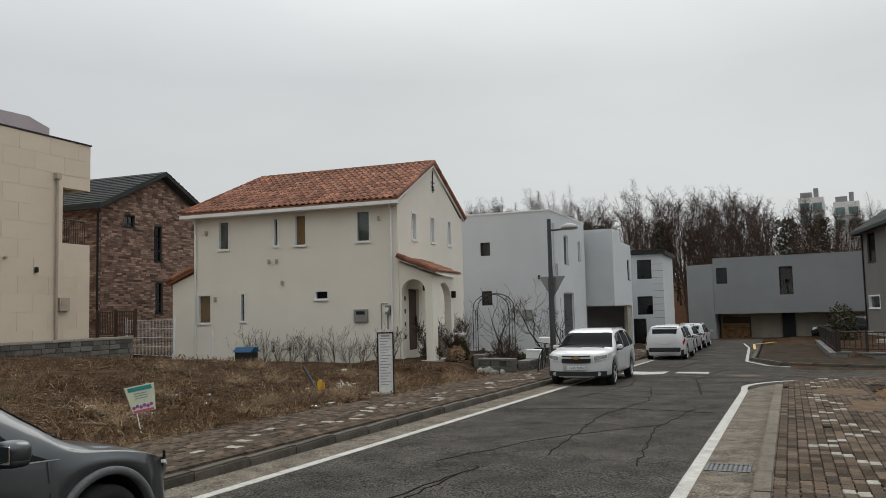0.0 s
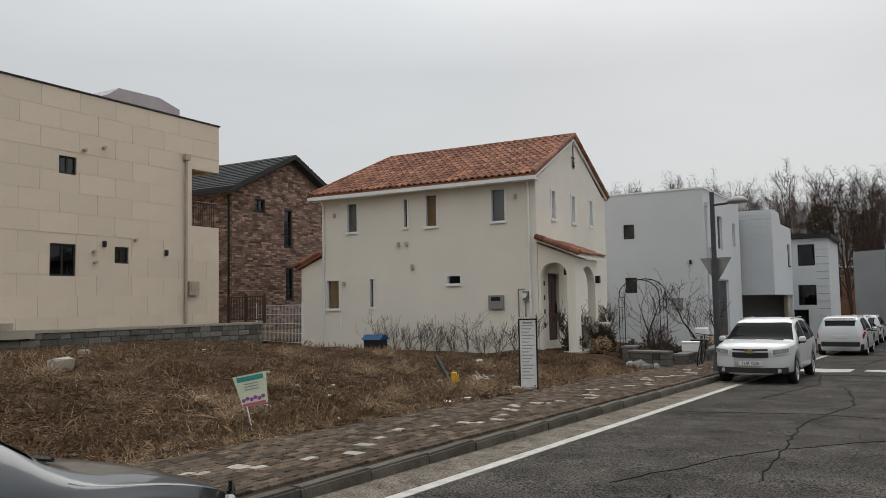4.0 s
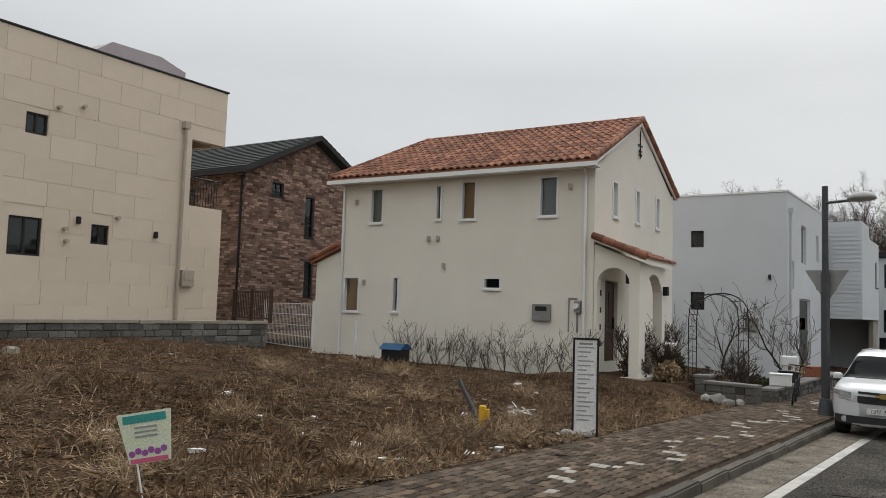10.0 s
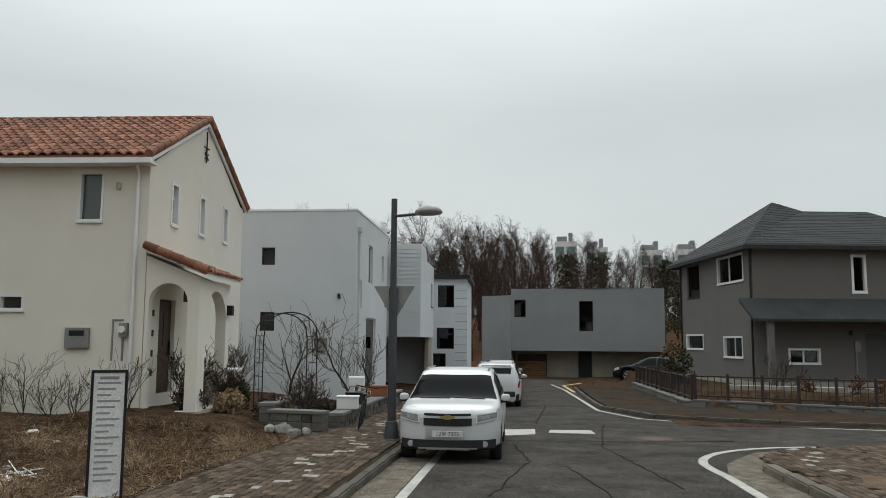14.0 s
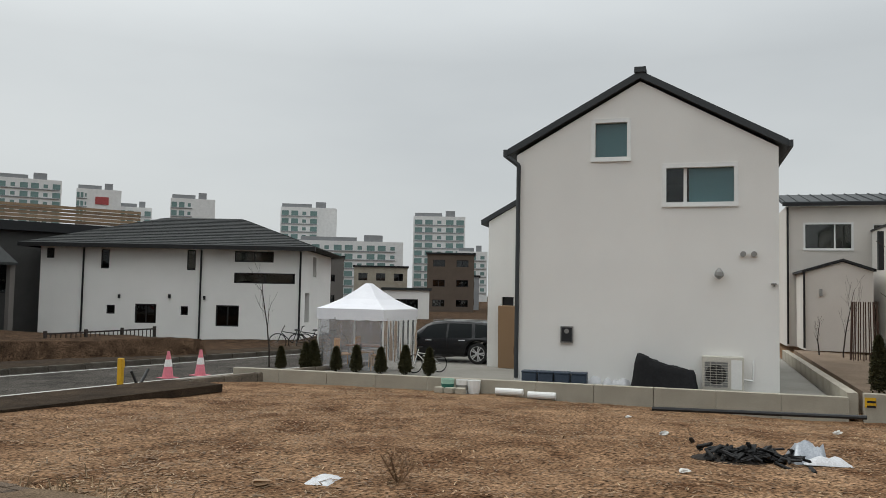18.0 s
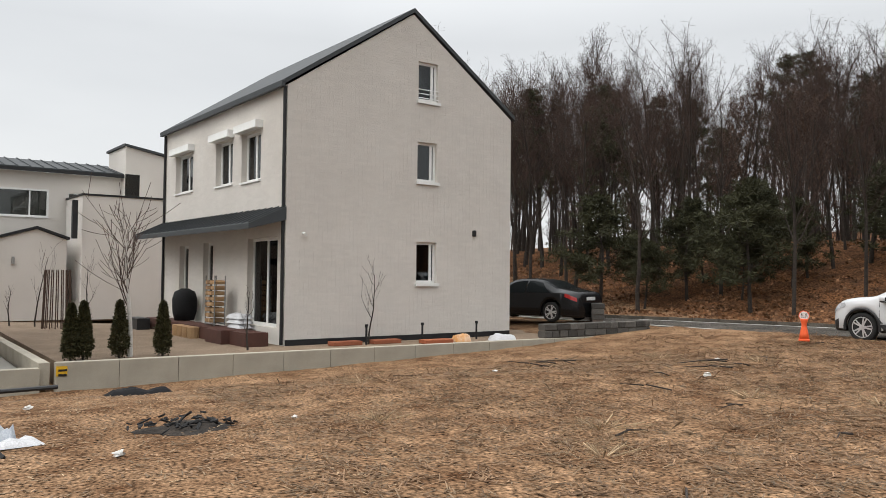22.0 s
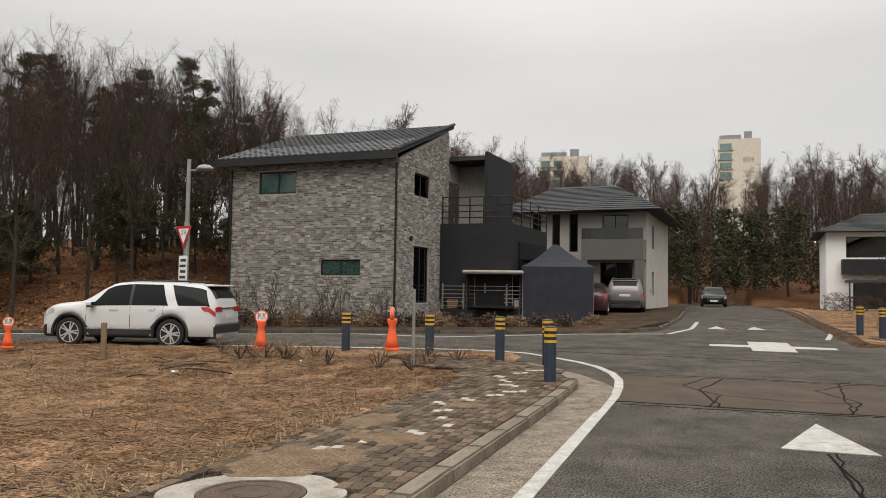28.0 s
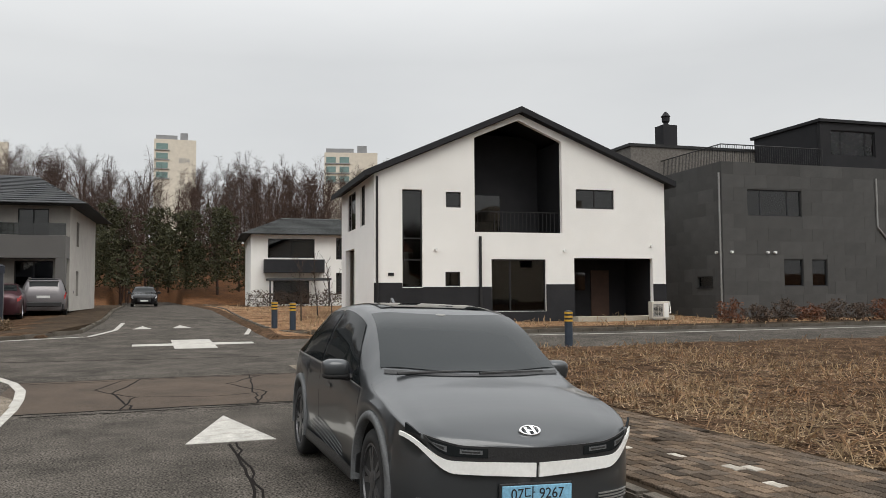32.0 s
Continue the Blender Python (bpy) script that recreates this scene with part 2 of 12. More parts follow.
GREY_BRICK = surf("grey brick", (0.095, 0.084, 0.074), 0.9, (0.42, 0.395, 0.36), 0.95, 9.0, 60.0, 0.2, 0.4, each=0.38)
GREY_BRICK_LAID = surf("grey bricks laid", (0.095, 0.084, 0.074), 0.9, (0.42, 0.395, 0.36), 0.95, 9.0, 60.0, 0.2, 0.4, each=0.38, island=True)
PALE_BRICK_LAID = surf("pale bricks laid", (0.67, 0.635, 0.59), 0.88, (0.60, 0.565, 0.52), 0.6, 0.6, 90.0, 0.05, 0.3, each=0.025, island=True)
CLAY_LAID = surf("clay roof tiles laid", (0.40, 0.19, 0.115), 0.85, (0.20, 0.078, 0.046), 0.9, 2.4, 40.0, 0.2, 0.3, each=0.3, island=True)
MORTAR = surf("mortar", (0.36, 0.345, 0.32), 0.95)
DARK_MORTAR = surf("dark mortar", (0.14, 0.115, 0.098), 0.95)
CONCRETE = surf("concrete", (0.46, 0.42, 0.345), 0.9, (0.32, 0.285, 0.225), 0.85, 0.9, 90.0, 0.12, 0.25)
GREY_PLASTER = surf("grey plaster", (0.30, 0.31, 0.31), 0.85, (0.25, 0.255, 0.26), 0.8, 0.35, 60.0, 0.07, 0.15)
TAUPE = surf("taupe stucco", (0.185, 0.172, 0.158), 0.9, (0.16, 0.148, 0.136), 0.6, 0.6, 130.0, 0.06, 0.25)
TAUPE_DARK = surf("dark grey stucco", (0.135, 0.13, 0.125), 0.9, (0.115, 0.11, 0.107), 0.6, 0.6, 130.0, 0.06, 0.25)
CHARCOAL = surf("charcoal cladding", (0.019, 0.019, 0.021), 0.75, (0.030, 0.030, 0.032), 0.6, 0.8, 70.0, 0.12, 0.2, each=0.12, spec=0.15)
SLATE_WALL = surf("dark slate panel", (0.072, 0.071, 0.069), 0.86, (0.098, 0.096, 0.092), 0.7, 0.9, 80.0, 0.12, 0.2, each=0.12)
SHINGLE = surf("charcoal shingle", (0.034, 0.037, 0.037), 0.9, (0.058, 0.061, 0.06), 0.8, 1.2, 50.0, 0.3, 0.5, each=0.2)
METAL_ROOF = surf("standing seam metal", (0.046, 0.050, 0.053), 0.6, (0.062, 0.066, 0.068), 0.6, 0.8, 30.0, 0.05, 0.05, metal=0.1, spec=0.2)
CLAY = surf("clay roof tile", (0.40, 0.19, 0.115), 0.85, (0.20, 0.078, 0.046), 0.9, 2.4, 40.0, 0.2, 0.3, each=0.3)
TILE_GREY = surf("grey roof tile", (0.040, 0.042, 0.045), 0.75, (0.060, 0.062, 0.064), 0.7, 2.0, 40.0, 0.15, 0.2, each=0.15, spec=0.15)
WHITE_METAL = surf("white painted metal", (0.74, 0.74, 0.72), 0.45, (0.66, 0.655, 0.63), 0.6, 3.0, 40.0, 0.03, 0.03, spec=0.5)
BLACK_METAL = surf("black painted metal", (0.016, 0.016, 0.017), 0.5, (0.028, 0.027, 0.027), 0.6, 3.0, 40.0, 0.08, 0.05, spec=0.25)
DARK_FRAME = surf("dark window frame", (0.022, 0.023, 0.025), 0.5, spec=0.25)
GREY_METAL = surf("grey metal", (0.30, 0.30, 0.29), 0.5, (0.22, 0.21, 0.20), 0.7, 4.0, 50.0, 0.08, 0.1, metal=0.5)
STEEL = surf("dark steel pole", (0.075, 0.078, 0.082), 0.5, (0.05, 0.05, 0.052), 0.7, 5.0, 40.0, 0.1, 0.1, metal=0.3)
PIPE_BEIGE = surf("beige drain pipe", (0.42, 0.36, 0.29), 0.5, spec=0.5)
WOOD = surf("weathered wood", (0.26, 0.18, 0.11), 0.8, (0.17, 0.11, 0.07), 0.8, 3.0, 70.0, 0.2, 0.3, each=0.25)
DARK_WOOD = surf("dark brown wood", (0.075, 0.042, 0.03), 0.6, (0.05, 0.03, 0.022), 0.7, 4.0, 60.0, 0.15, 0.15)
ORANGE_BLIND = surf("orange wooden blind", (0.62, 0.30, 0.09), 0.8, (0.48, 0.21, 0.06), 0.7, 3.0)
GREY_BLIND = surf("grey fabric blind", (0.48, 0.44, 0.39), 0.9, (0.42, 0.385, 0.34), 0.6, 2.0)
TEAL_BLIND = surf("teal frosted film", (0.30, 0.52, 0.56), 0.6, (0.26, 0.46, 0.50), 0.5, 1.2)
GREEN_BLIND = surf("green blind", (0.03, 0.13, 0.10), 0.7, (0.02, 0.09, 0.07), 0.5, 1.2)
GLASS = pane_glass("window glass", (0.75, 0.79, 0.79))
DARK_GLASS = pane_glass("tinted glass", (0.28, 0.30, 0.30), 1.65)
CAR_GLASS = pane_glass("car glass", (0.16, 0.18, 0.18), 1.6)
# dark base colour stands in for the dimness of rooms behind windows
ROOM = surf("darkened room filler", (0.10, 0.095, 0.09), 0.9)
RUBBER = surf("tyre rubber", (0.018, 0.018, 0.019), 0.85, (0.03, 0.029, 0.027), 0.8, 8.0)
BLACK_PLASTIC = surf("black plastic", (0.016, 0.016, 0.017), 0.45, (0.026, 0.026, 0.026), 0.6, 6.0, spec=0.4)
CHROME = surf("chrome", (0.75, 0.75, 0.76), 0.12, (0.7, 0.7, 0.7), 0.3, metal=1.0, grain=0.02, bump=0.0)
ALLOY = surf("alloy wheel", (0.62, 0.62, 0.63), 0.3, (0.5, 0.5, 0.5), 0.5, 8.0, metal=0.6, grain=0.04, bump=0.0)


# ---- building helpers ----
def slope(y):
    """The street falls gently ahead and rises behind."""
    return -0.018 * max(0.0, min(y, 40.0) - 5.0) + 0.024 * max(0.0, -2.0 - max(y, -35.0))


def finish(name, bm, material, smooth=False):
    me = bpy.data.meshes.new(name)
    bm.normal_update()
    bm.to_mesh(me)
    bm.free()
    for q in material if isinstance(material, (list, tuple)) else [material]:
        me.materials.append(q)
    if smooth:
        for p in me.polygons:
            p.use_smooth = True
    return me


def part(name, bm, material, parent, label="", smooth=False):
    ob = new(name, finish(name, bm, material, smooth))
    ob.parent = parent
    if label:
        ob["label"] = label
    return ob


def thing(name, bm, material, label, category, m=None, group="", kind="", smooth=False):
    ob = new(name, finish(name, bm, material, smooth))
    if m is not None:
        ob.matrix_basis = m
    return tagged(ob, label, category, group, kind)


def holder(name, label, category, m, group="", kind=""):
    ob = new(name)
    ob.matrix_basis = m
    return tagged(ob, label, category, group, kind)


def box(bm, x0, x1, y0, y1, z0, z1, bevel=0.0):
    v = [bm.verts.new((x, y, z)) for z in (z0, z1) for y in (y0, y1) for x in (x0, x1)]
    f = [bm.faces.new([v[i] for i in q]) for q in ((0, 2, 3, 1), (4, 5, 7, 6), (0, 1, 5, 4), (2, 6, 7, 3), (0, 4, 6, 2), (1, 3, 7, 5))]
    if bevel:
        bmesh.ops.bevel(bm, geom=list({e for q in f for e in q.edges}), offset=bevel, segments=1, affect="EDGES", clamp_overlap=True)
    return bm


def boxes(*rows, bevel=0.0):
    bm = bmesh.new()
    for r in rows:
        box(bm, *r, bevel=bevel)
    return bm


def tube(bm, a, b, r0, r1=None, n=10, cap=True):
    a, b = Vector(a), Vector(b)
    r1 = r0 if r1 is None else r1
    d = (b - a).normalized()
    s = d.orthogonal().normalized()
    t = d.cross(s)
    rings = []
    for p, r in ((a, r0), (b, r1)):
        rings.append([bm.verts.new(p + r * (math.cos(2 * math.pi * k / n) * s + math.sin(2 * math.pi * k / n) * t)) for k in range(n)])
    for k in range(n):
        bm.faces.new((rings[0][k], rings[0][(k + 1) % n], rings[1][(k + 1) % n], rings[1][k]))
    if cap:
        bm.faces.new(rings[0][::-1])
        bm.faces.new(rings[1])
    return bm


def tubes(*rows, n=10):
    bm = bmesh.new()
    for r in rows:
        tube(bm, *r, n=n)
    return bm


def lathe(bm, profile, n=16, centre=(0, 0, 0)):
    """Turns (radius, z) pairs about the upright axis."""
    c = Vector(centre)
    rings = [[bm.verts.new(c + Vector((r * math.cos(2 * math.pi * k / n), r * math.sin(2 * math.pi * k / n), z))) for k in range(n)] for r, z in profile]
    for a, b in zip(rings, rings[1:]):
        for k in range(n):
            bm.faces.new((a[k], a[(k + 1) % n], b[(k + 1) % n], b[k]))
    bm.faces.new(rings[0][::-1])
    bm.faces.new(rings[-1])
    return bm


def prism(bm, outline, lift):
    """A flat outline of 3D points, swept by the vector lift."""
    a = [bm.verts.new(p) for p in outline]
    b = [bm.verts.new(Vector(p) + Vector(lift)) for p in outline]
    bm.faces.new(a[::-1])
    bm.faces.new(b)
    k = len(a)
    for i in range(k):
        bm.faces.new((a[i], a[(i + 1) % k], b[(i + 1) % k], b[i]))
    bmesh.ops.recalc_face_normals(bm, faces=bm.faces)
    return bm


def pierced(outer, holes, thick, place):
    """A wall slab of the given outline (a, z) with holes cut through; place turns (a, depth, z) into a point."""
    bm = bmesh.new()
    loops = []
    for ring in (outer, *holes):
        vs = [bm.verts.new((a, 0.0, z)) for a, z in ring]
        loops += [bm.edges.new((vs[i], vs[(i + 1) % len(vs)])) for i in range(len(vs))]
    bmesh.ops.triangle_fill(bm, edges=loops, use_beauty=True, use_dissolve=False)
    front = list(bm.faces)
    got = bmesh.ops.extrude_face_region(bm, geom=front)
    for v in got["geom"]:
        if isinstance(v, bmesh.types.BMVert):
            v.co.y = thick
    for v in bm.verts:
        v.co = place(*v.co)
    bmesh.ops.recalc_face_normals(bm, faces=bm.faces)
    return bm


def rect(a0, z0, a1, z1):
    return [(a0, z0), (a1, z0), (a1, z1), (a0, z1)]


class House:
    """A building in its own frame: a to the right along the front, d inwards, heights as in the world."""

    def __init__(self, name, label, x, y, base, turn, width, depth, wall, thick=0.22):
        self.root = holder(name, label, "house", pose(x, y, base, 0, 0, turn))
        self.base, self.w, self.d, self.material, self.t = base, width, depth, wall, thick

    def spot(self, side, ahead=0.0):
        w, d, b = self.w, self.d, self.base
        return {"front": lambda a, q, z: (a, q + ahead, z - b), "back": lambda a, q, z: (a, d - q - ahead, z - b),
                "left": lambda a, q, z: (q + ahead, a, z - b), "right": lambda a, q, z: (w - q - ahead, a, z - b)}[side]

    def wall(self, side, top, holes=(), low=None, material=None, name="wall", span=None, ahead=0.0, thick=None):
        """top: a height, or the outline's upper points (a, z) from left to right; holes: (a0, z0, a1, z1)."""
        low = self.base if low is None else low
        t = thick or self.t
        length = self.w if side in ("front", "back") else self.d
        a0, a1 = span or ((0.0, length) if side in ("front", "back") else (self.t + 0.002, length - self.t - 0.002))
        upper = [(a1, top), (a0, top)] if not isinstance(top, list) else [(a1 if i == 0 else (a0 if i == len(top) - 1 else p[0]), p[1]) for i, p in enumerate(top[::-1])]
        outer = [(a0, low), (a1, low), *upper]
        rings = [rect(*h) if isinstance(h[0], (int, float)) else h for h in holes]
        bm = pierced(outer, rings, t, self.spot(side, ahead))
        return part(name, bm, material or self.material, self.root)

    def window(self, side, a0, z0, a1, z1, frame=None, glass=None, deep=0.07, bar=0.05, bars=(), rails=(), sill=True, lining=None, blind=None, lip=0.0, name="window", ahead=0.0):
        """A framed pane in the hole a0..a1, z0..z1; bars, rails: where uprights and cross-bars stand, as fractions."""
        frame, glass, s = frame or WHITE_METAL, glass or GLASS, self.spot(side, ahead)

        def slab(bm, p0, p1, q0, q1, r0, r1):
            c = [s(a, q, z) for a in (p0, p1) for q in (q0, q1) for z in (r0, r1)]
            lo, hi = [min(v[i] for v in c) for i in range(3)], [max(v[i] for v in c) for i in range(3)]
            box(bm, lo[0], hi[0], lo[1], hi[1], lo[2], hi[2])

        bm = bmesh.new()
        e = lip
        for p0, p1, r0, r1 in ((a0 - e, a0 + bar, z0 - e, z1 + e), (a1 - bar, a1 + e, z0 - e, z1 + e), (a0 + bar, a1 - bar, z1 - bar, z1 + e), (a0 + bar, a1 - bar, z0 - e, z0 + bar)):
            slab(bm, p0, p1, -0.02 if lip else deep, deep + 0.07, r0, r1)
        for k in bars:
            a = a0 + k * (a1 - a0)
            slab(bm, a - bar * 0.6, a + bar * 0.6, deep + 0.01, deep + 0.06, z0 + bar, z1 - bar)
        for k in rails:
            z = z0 + k * (z1 - z0)
            slab(bm, a0 + bar, a1 - bar, deep + 0.012, deep + 0.058, z - bar * 0.5, z + bar * 0.5)
        ob = part(name, bm, frame, self.root)
        bm = bmesh.new()
        slab(bm, a0 + bar, a1 - bar, deep + 0.03, deep + 0.04, z0 + bar, z1 - bar)
        g = part("pane", bm, glass, ob)
        g.visible_shadow = False
        if sill:
            bm = bmesh.new()
            slab(bm, a0 - 0.03, a1 + 0.03, -0.05, deep, z0 - 0.05, z0 - 0.004)
            part("sill", bm, frame, ob)
        if blind:
            bm = bmesh.new()
            slab(bm, a0 + bar, a1 - bar, deep + 0.045, deep + 0.06, z0 + bar, z1 - bar)
            part("blind", bm, blind, ob)
        return ob

    def slab(self, name, rows, material, label="", bevel=0.0, parent=None):
        """Boxes (a0, a1, d0, d1, z0, z1), each a part."""
        made = []
        for a0, a1, d0, d1, z0, z1 in rows:
            bm = bmesh.new()
            box(bm, a0, a1, d0, d1, z0 - self.base, z1 - self.base, bevel)
            made.append(part(name, bm, material, parent or self.root, label))
        return made[0]

    def pipe(self, name, rows, radius, material, label=""):
        bm = bmesh.new()
        for p, q in zip(rows, rows[1:]):
            tube(bm, (p[0], p[1], p[2] - self.base), (q[0], q[1], q[2] - self.base), radius, n=8)
        return part(name, bm, material, self.root, label)

    def plate(self, name, outline, lift, material, label="", parent=None):
        bm = prism(bmesh.new(), [(a, d, z - self.base) for a, d, z in outline], lift)
        return part(name, bm, material, parent or self.root, label)

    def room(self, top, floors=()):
        """Added floors and partitions, coloured dark as unlit, so that the windows look into rooms."""
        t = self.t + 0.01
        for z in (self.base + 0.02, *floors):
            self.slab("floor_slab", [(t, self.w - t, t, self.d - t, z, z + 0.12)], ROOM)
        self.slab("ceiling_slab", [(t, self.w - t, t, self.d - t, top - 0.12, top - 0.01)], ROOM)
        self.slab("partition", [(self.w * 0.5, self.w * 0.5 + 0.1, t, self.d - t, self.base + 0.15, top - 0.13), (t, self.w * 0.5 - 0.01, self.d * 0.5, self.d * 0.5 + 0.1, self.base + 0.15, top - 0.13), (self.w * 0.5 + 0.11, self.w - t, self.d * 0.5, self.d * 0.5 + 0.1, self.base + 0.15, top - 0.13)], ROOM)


# ---- ground and roads ----
KERB_L, KERB_R = -6.40, -0.65
WALK_L, WALK_R = -8.72, 1.25


def ease(v, a, b):
    v = min(1.0, max(0.0, (v - a) / (b - a)))
    return v * v * (3 - 2 * v)


def near_edge(x):
    """The nearer edge of the cross street behind."""
    return -8.6 + 0.17 * max(0.0, x - 2.0) if x > -3.6 else -9.0 + 0.03 * (x + 6.5)


def far_edge(x):
    return -17.0 + 0.42 * max(0.0, x + 0.7) if x > -3.6 else -14.2


def on_road(x, y):
    if KERB_L - 0.1 < x < KERB_R + 0.1 and -100 < y < 58:
        return True
    if x >= KERB_R and 24.3 < y < 28.9:
        return True
    return far_edge(x) - 0.1 < y < near_edge(x) + 0.1 and -60 < x < 60


def ground_height(x, y):
    h = slope(y) - 0.02
    if on_road(x, y):
        return h - 0.12
    if x < WALK_L:
        if y > -8.6:
            h += 0.1 + (0.72 * ease(-x, 9.2, 15.5) * ease(y, -4.0, 7.0) + 0.16 * ease(-x, 14.0, 22.0) * ease(y, 8.0, 20.0)) * (1.0 - 0.5 * ease(y, 17.0, 23.5))
            h += 0.26 * ease(-x, 9.5, 10.9) * ease(y, 22.4, 24.0) * (1.0 - ease(y, 26.6, 29.0)) * (1.0 - ease(-x, 12.5, 14.5))
    elif x > WALK_R and -8.6 < y < 24.3:
        h += 0.1 - 0.14 * ease(x, 2.0, 9.0) * ease(y, 2.0, 9.0) - 0.48 * ease(x, 8.5, 15.0) * ease(y, -8.0, 4.0) * (1.0 - 0.45 * ease(y, 12.0, 20.0))
    elif y > 28.9 and x > KERB_R:
        inside = x > 1.55 and y > 36.5 - 0.52 * (x - 1.4) + 0.3 and x < 15
        h += 0.6 if inside else 0.04
    elif y < -14:
        h += 0.1
    deep = far_edge(x) - y
    if x > 15 and deep > 0:
        h += 2.9 * ease(deep, 0.5, 17.0) * ease(x, 15, 20)
    if y > 72:
        h += 0.11 * (min(y, 130) - 72) * (1.0 - ease(x, 40, 60))
    if y < -60:
        h += 0.12 * (-60 - y) * ease(-y, 60, 80)
    if abs(x) > 140 or abs(y) > 140:
        h = min(h, 12.0)
    if x < WALK_L - 0.3 or x > WALK_R + 0.3 or y < -9:
        q = noise.noise(Vector((x * 0.55, y * 0.55, 3.1))) * 0.05 + noise.noise(Vector((x * 1.9, y * 1.9, 7.7))) * 0.022
        h += q * (1.0 if -28 < x < 26 and -30 < y < 40 else 0.4)
    return h


def axis(lo, hi, f0, f1, fine):
    v, out = f0, []
    while v < f1:
        out.append(v)
        v += fine
    step, v = fine, f0
    low = []
    while v > lo:
        step = min(step * 1.35, 120.0)
        v -= step
        low.append(v)
    step, v = fine, out[-1]
    high = []
    while v < hi:
        step = min(step * 1.35, 120.0)
        v += step
        high.append(v)
    return low[::-1] + out + high


gx, gy_ = axis(-1800, 1800, -30, 24, 0.3), axis(-1800, 1800, -18, 34, 0.3)
verts = [(x, y, ground_height(x, y)) for y in gy_ for x in gx]
nx = len(gx)
faces = [(j * nx + i, j * nx + i + 1, (j + 1) * nx + i + 1, (j + 1) * nx + i) for j in range(len(gy_) - 1) for i in range(nx - 1)]
me = bpy.data.meshes.new("ground")
me.from_pydata(verts, [], faces)
for q in (EARTH, SANDY_EARTH, LEAFY_EARTH):
    me.materials.append(q)
for p in me.polygons:
    p.use_smooth = True
    x, y = p.center.x, p.center.y
    if x > -0.6 and -9.5 < y < 26 or x < -6.8 and -48 < y < -14.4:
        p.material_index = 1
    elif (x > 15 and y < far_edge(x) - 0.4) or (abs(y) > 62 and x < 48):
        p.material_index = 2
tagged(new("ground", me), "brown bare earth with dead grass on vacant lots", "ground", kind="structure")


def strip(name, pts, lift, material, label, category, kind="structure"):
    """A thin slab over the plan polygon pts, cut into pieces that follow the street's slope."""
    bm = bmesh.new()
    vs = [bm.verts.new((x, y, 0)) for x, y in pts]
    bm.faces.new(vs)
    lo, hi = min(p[1] for p in pts), max(p[1] for p in pts)
    for y in (-35.0, -2.0, 5.0, 40.0):
        if lo < y < hi:
            bmesh.ops.bisect_plane(bm, geom=bm.verts[:] + bm.edges[:] + bm.faces[:], plane_co=(0, y, 0), plane_no=(0, 1, 0))
    bmesh.ops.triangulate(bm, faces=bm.faces[:])
    bm.normal_update()
    bm.faces.ensure_lookup_table()
    if bm.faces[0].normal.z < 0:
        bmesh.ops.reverse_faces(bm, faces=bm.faces[:])
    got = bmesh.ops.extrude_face_region(bm, geom=bm.faces[:])
    for v in bm.verts:
        v.co.z = slope(v.co.y) - 0.05
    for v in got["geom"]:
        if isinstance(v, bmesh.types.BMVert):
            v.co.z = slope(v.co.y) + lift
    bmesh.ops.recalc_face_normals(bm, faces=bm.faces)
    return thing(name, bm, material, label, category, kind=kind)


def arc(cx, cy, r, a0, a1, n=10):
    return [(cx + r * math.cos(radians(a0 + (a1 - a0) * k / n)), cy + r * math.sin(radians(a0 + (a1 - a0) * k / n))) for k in range(n + 1)]


strip("road", [(KERB_L, -95), (KERB_R - 0.4, -95), (KERB_R - 0.4, -18.3), (1, -16.5), (7, -14.0), (14, -10.8), (22, -7.4), (58, 7), (58, 12.0), (30, -3.6), (14, -6.55), (6, -7.9), (2.6, -8.4), (0.9, -7.4), (-0.3, -5.9), (KERB_R, -4.2), (KERB_R, 20.6), *arc(1.9, 21.4, 2.6, 182, 92, 6), (14, 24.1), (58, 22), (58, 27.5), (14, 28.7), (5, 28.9), (1.2, 29.9), (-0.9, 31.4), (-1.9, 36), (-1.9, 58), (KERB_L, 58), (KERB_L, -8.2), (-7.4, -8.9), (-58, -8.6), (-58, -13.6), (KERB_L - 1.3, -14.4), (KERB_L - 0.4, -16.5), (KERB_L - 0.2, -19)],
      0.0, ASPHALT, "worn grey asphalt street with cracks and white edge lines", "road")
strip("road_patch", [(-6.3, -2.75), (-0.95, -2.78), (-1.0, -6.2), (-6.4, -6.1)], 0.003, PATCH, "brown patched asphalt across the street mouth", "road")


def band(name, pts, width, lift, material, label, category="road marking", kind="structure", high=0.0):
    """A line of the given width along plan points."""
    bm = bmesh.new()
    left, right = [], []
    for i, p in enumerate(pts):
        a, b = Vector(pts[max(0, i - 1)]), Vector(pts[min(len(pts) - 1, i + 1)])
        d = (b - a).normalized()
        nrm = Vector((-d.y, d.x))
        left.append(Vector(p) + nrm * width / 2)
        right.append(Vector(p) - nrm * width / 2)
    rows = [[bm.verts.new((q[k].x, q[k].y, slope(q[k].y) + z)) for k in range(len(pts))] for q, z in ((left, lift + high), (right, lift + high), (right, lift - 0.03), (left, lift - 0.03))]
    for k in range(len(pts) - 1):
        for r in range(4):
            bm.faces.new((rows[r][k], rows[(r + 1) % 4][k], rows[(r + 1) % 4][k + 1], rows[r][k + 1]))
    bm.faces.new([r[0] for r in rows])
    bm.faces.new([r[-1] for r in rows][::-1])
    bmesh.ops.recalc_face_normals(bm, faces=bm.faces)
    return thing(name, bm, material, label, category, kind=kind)


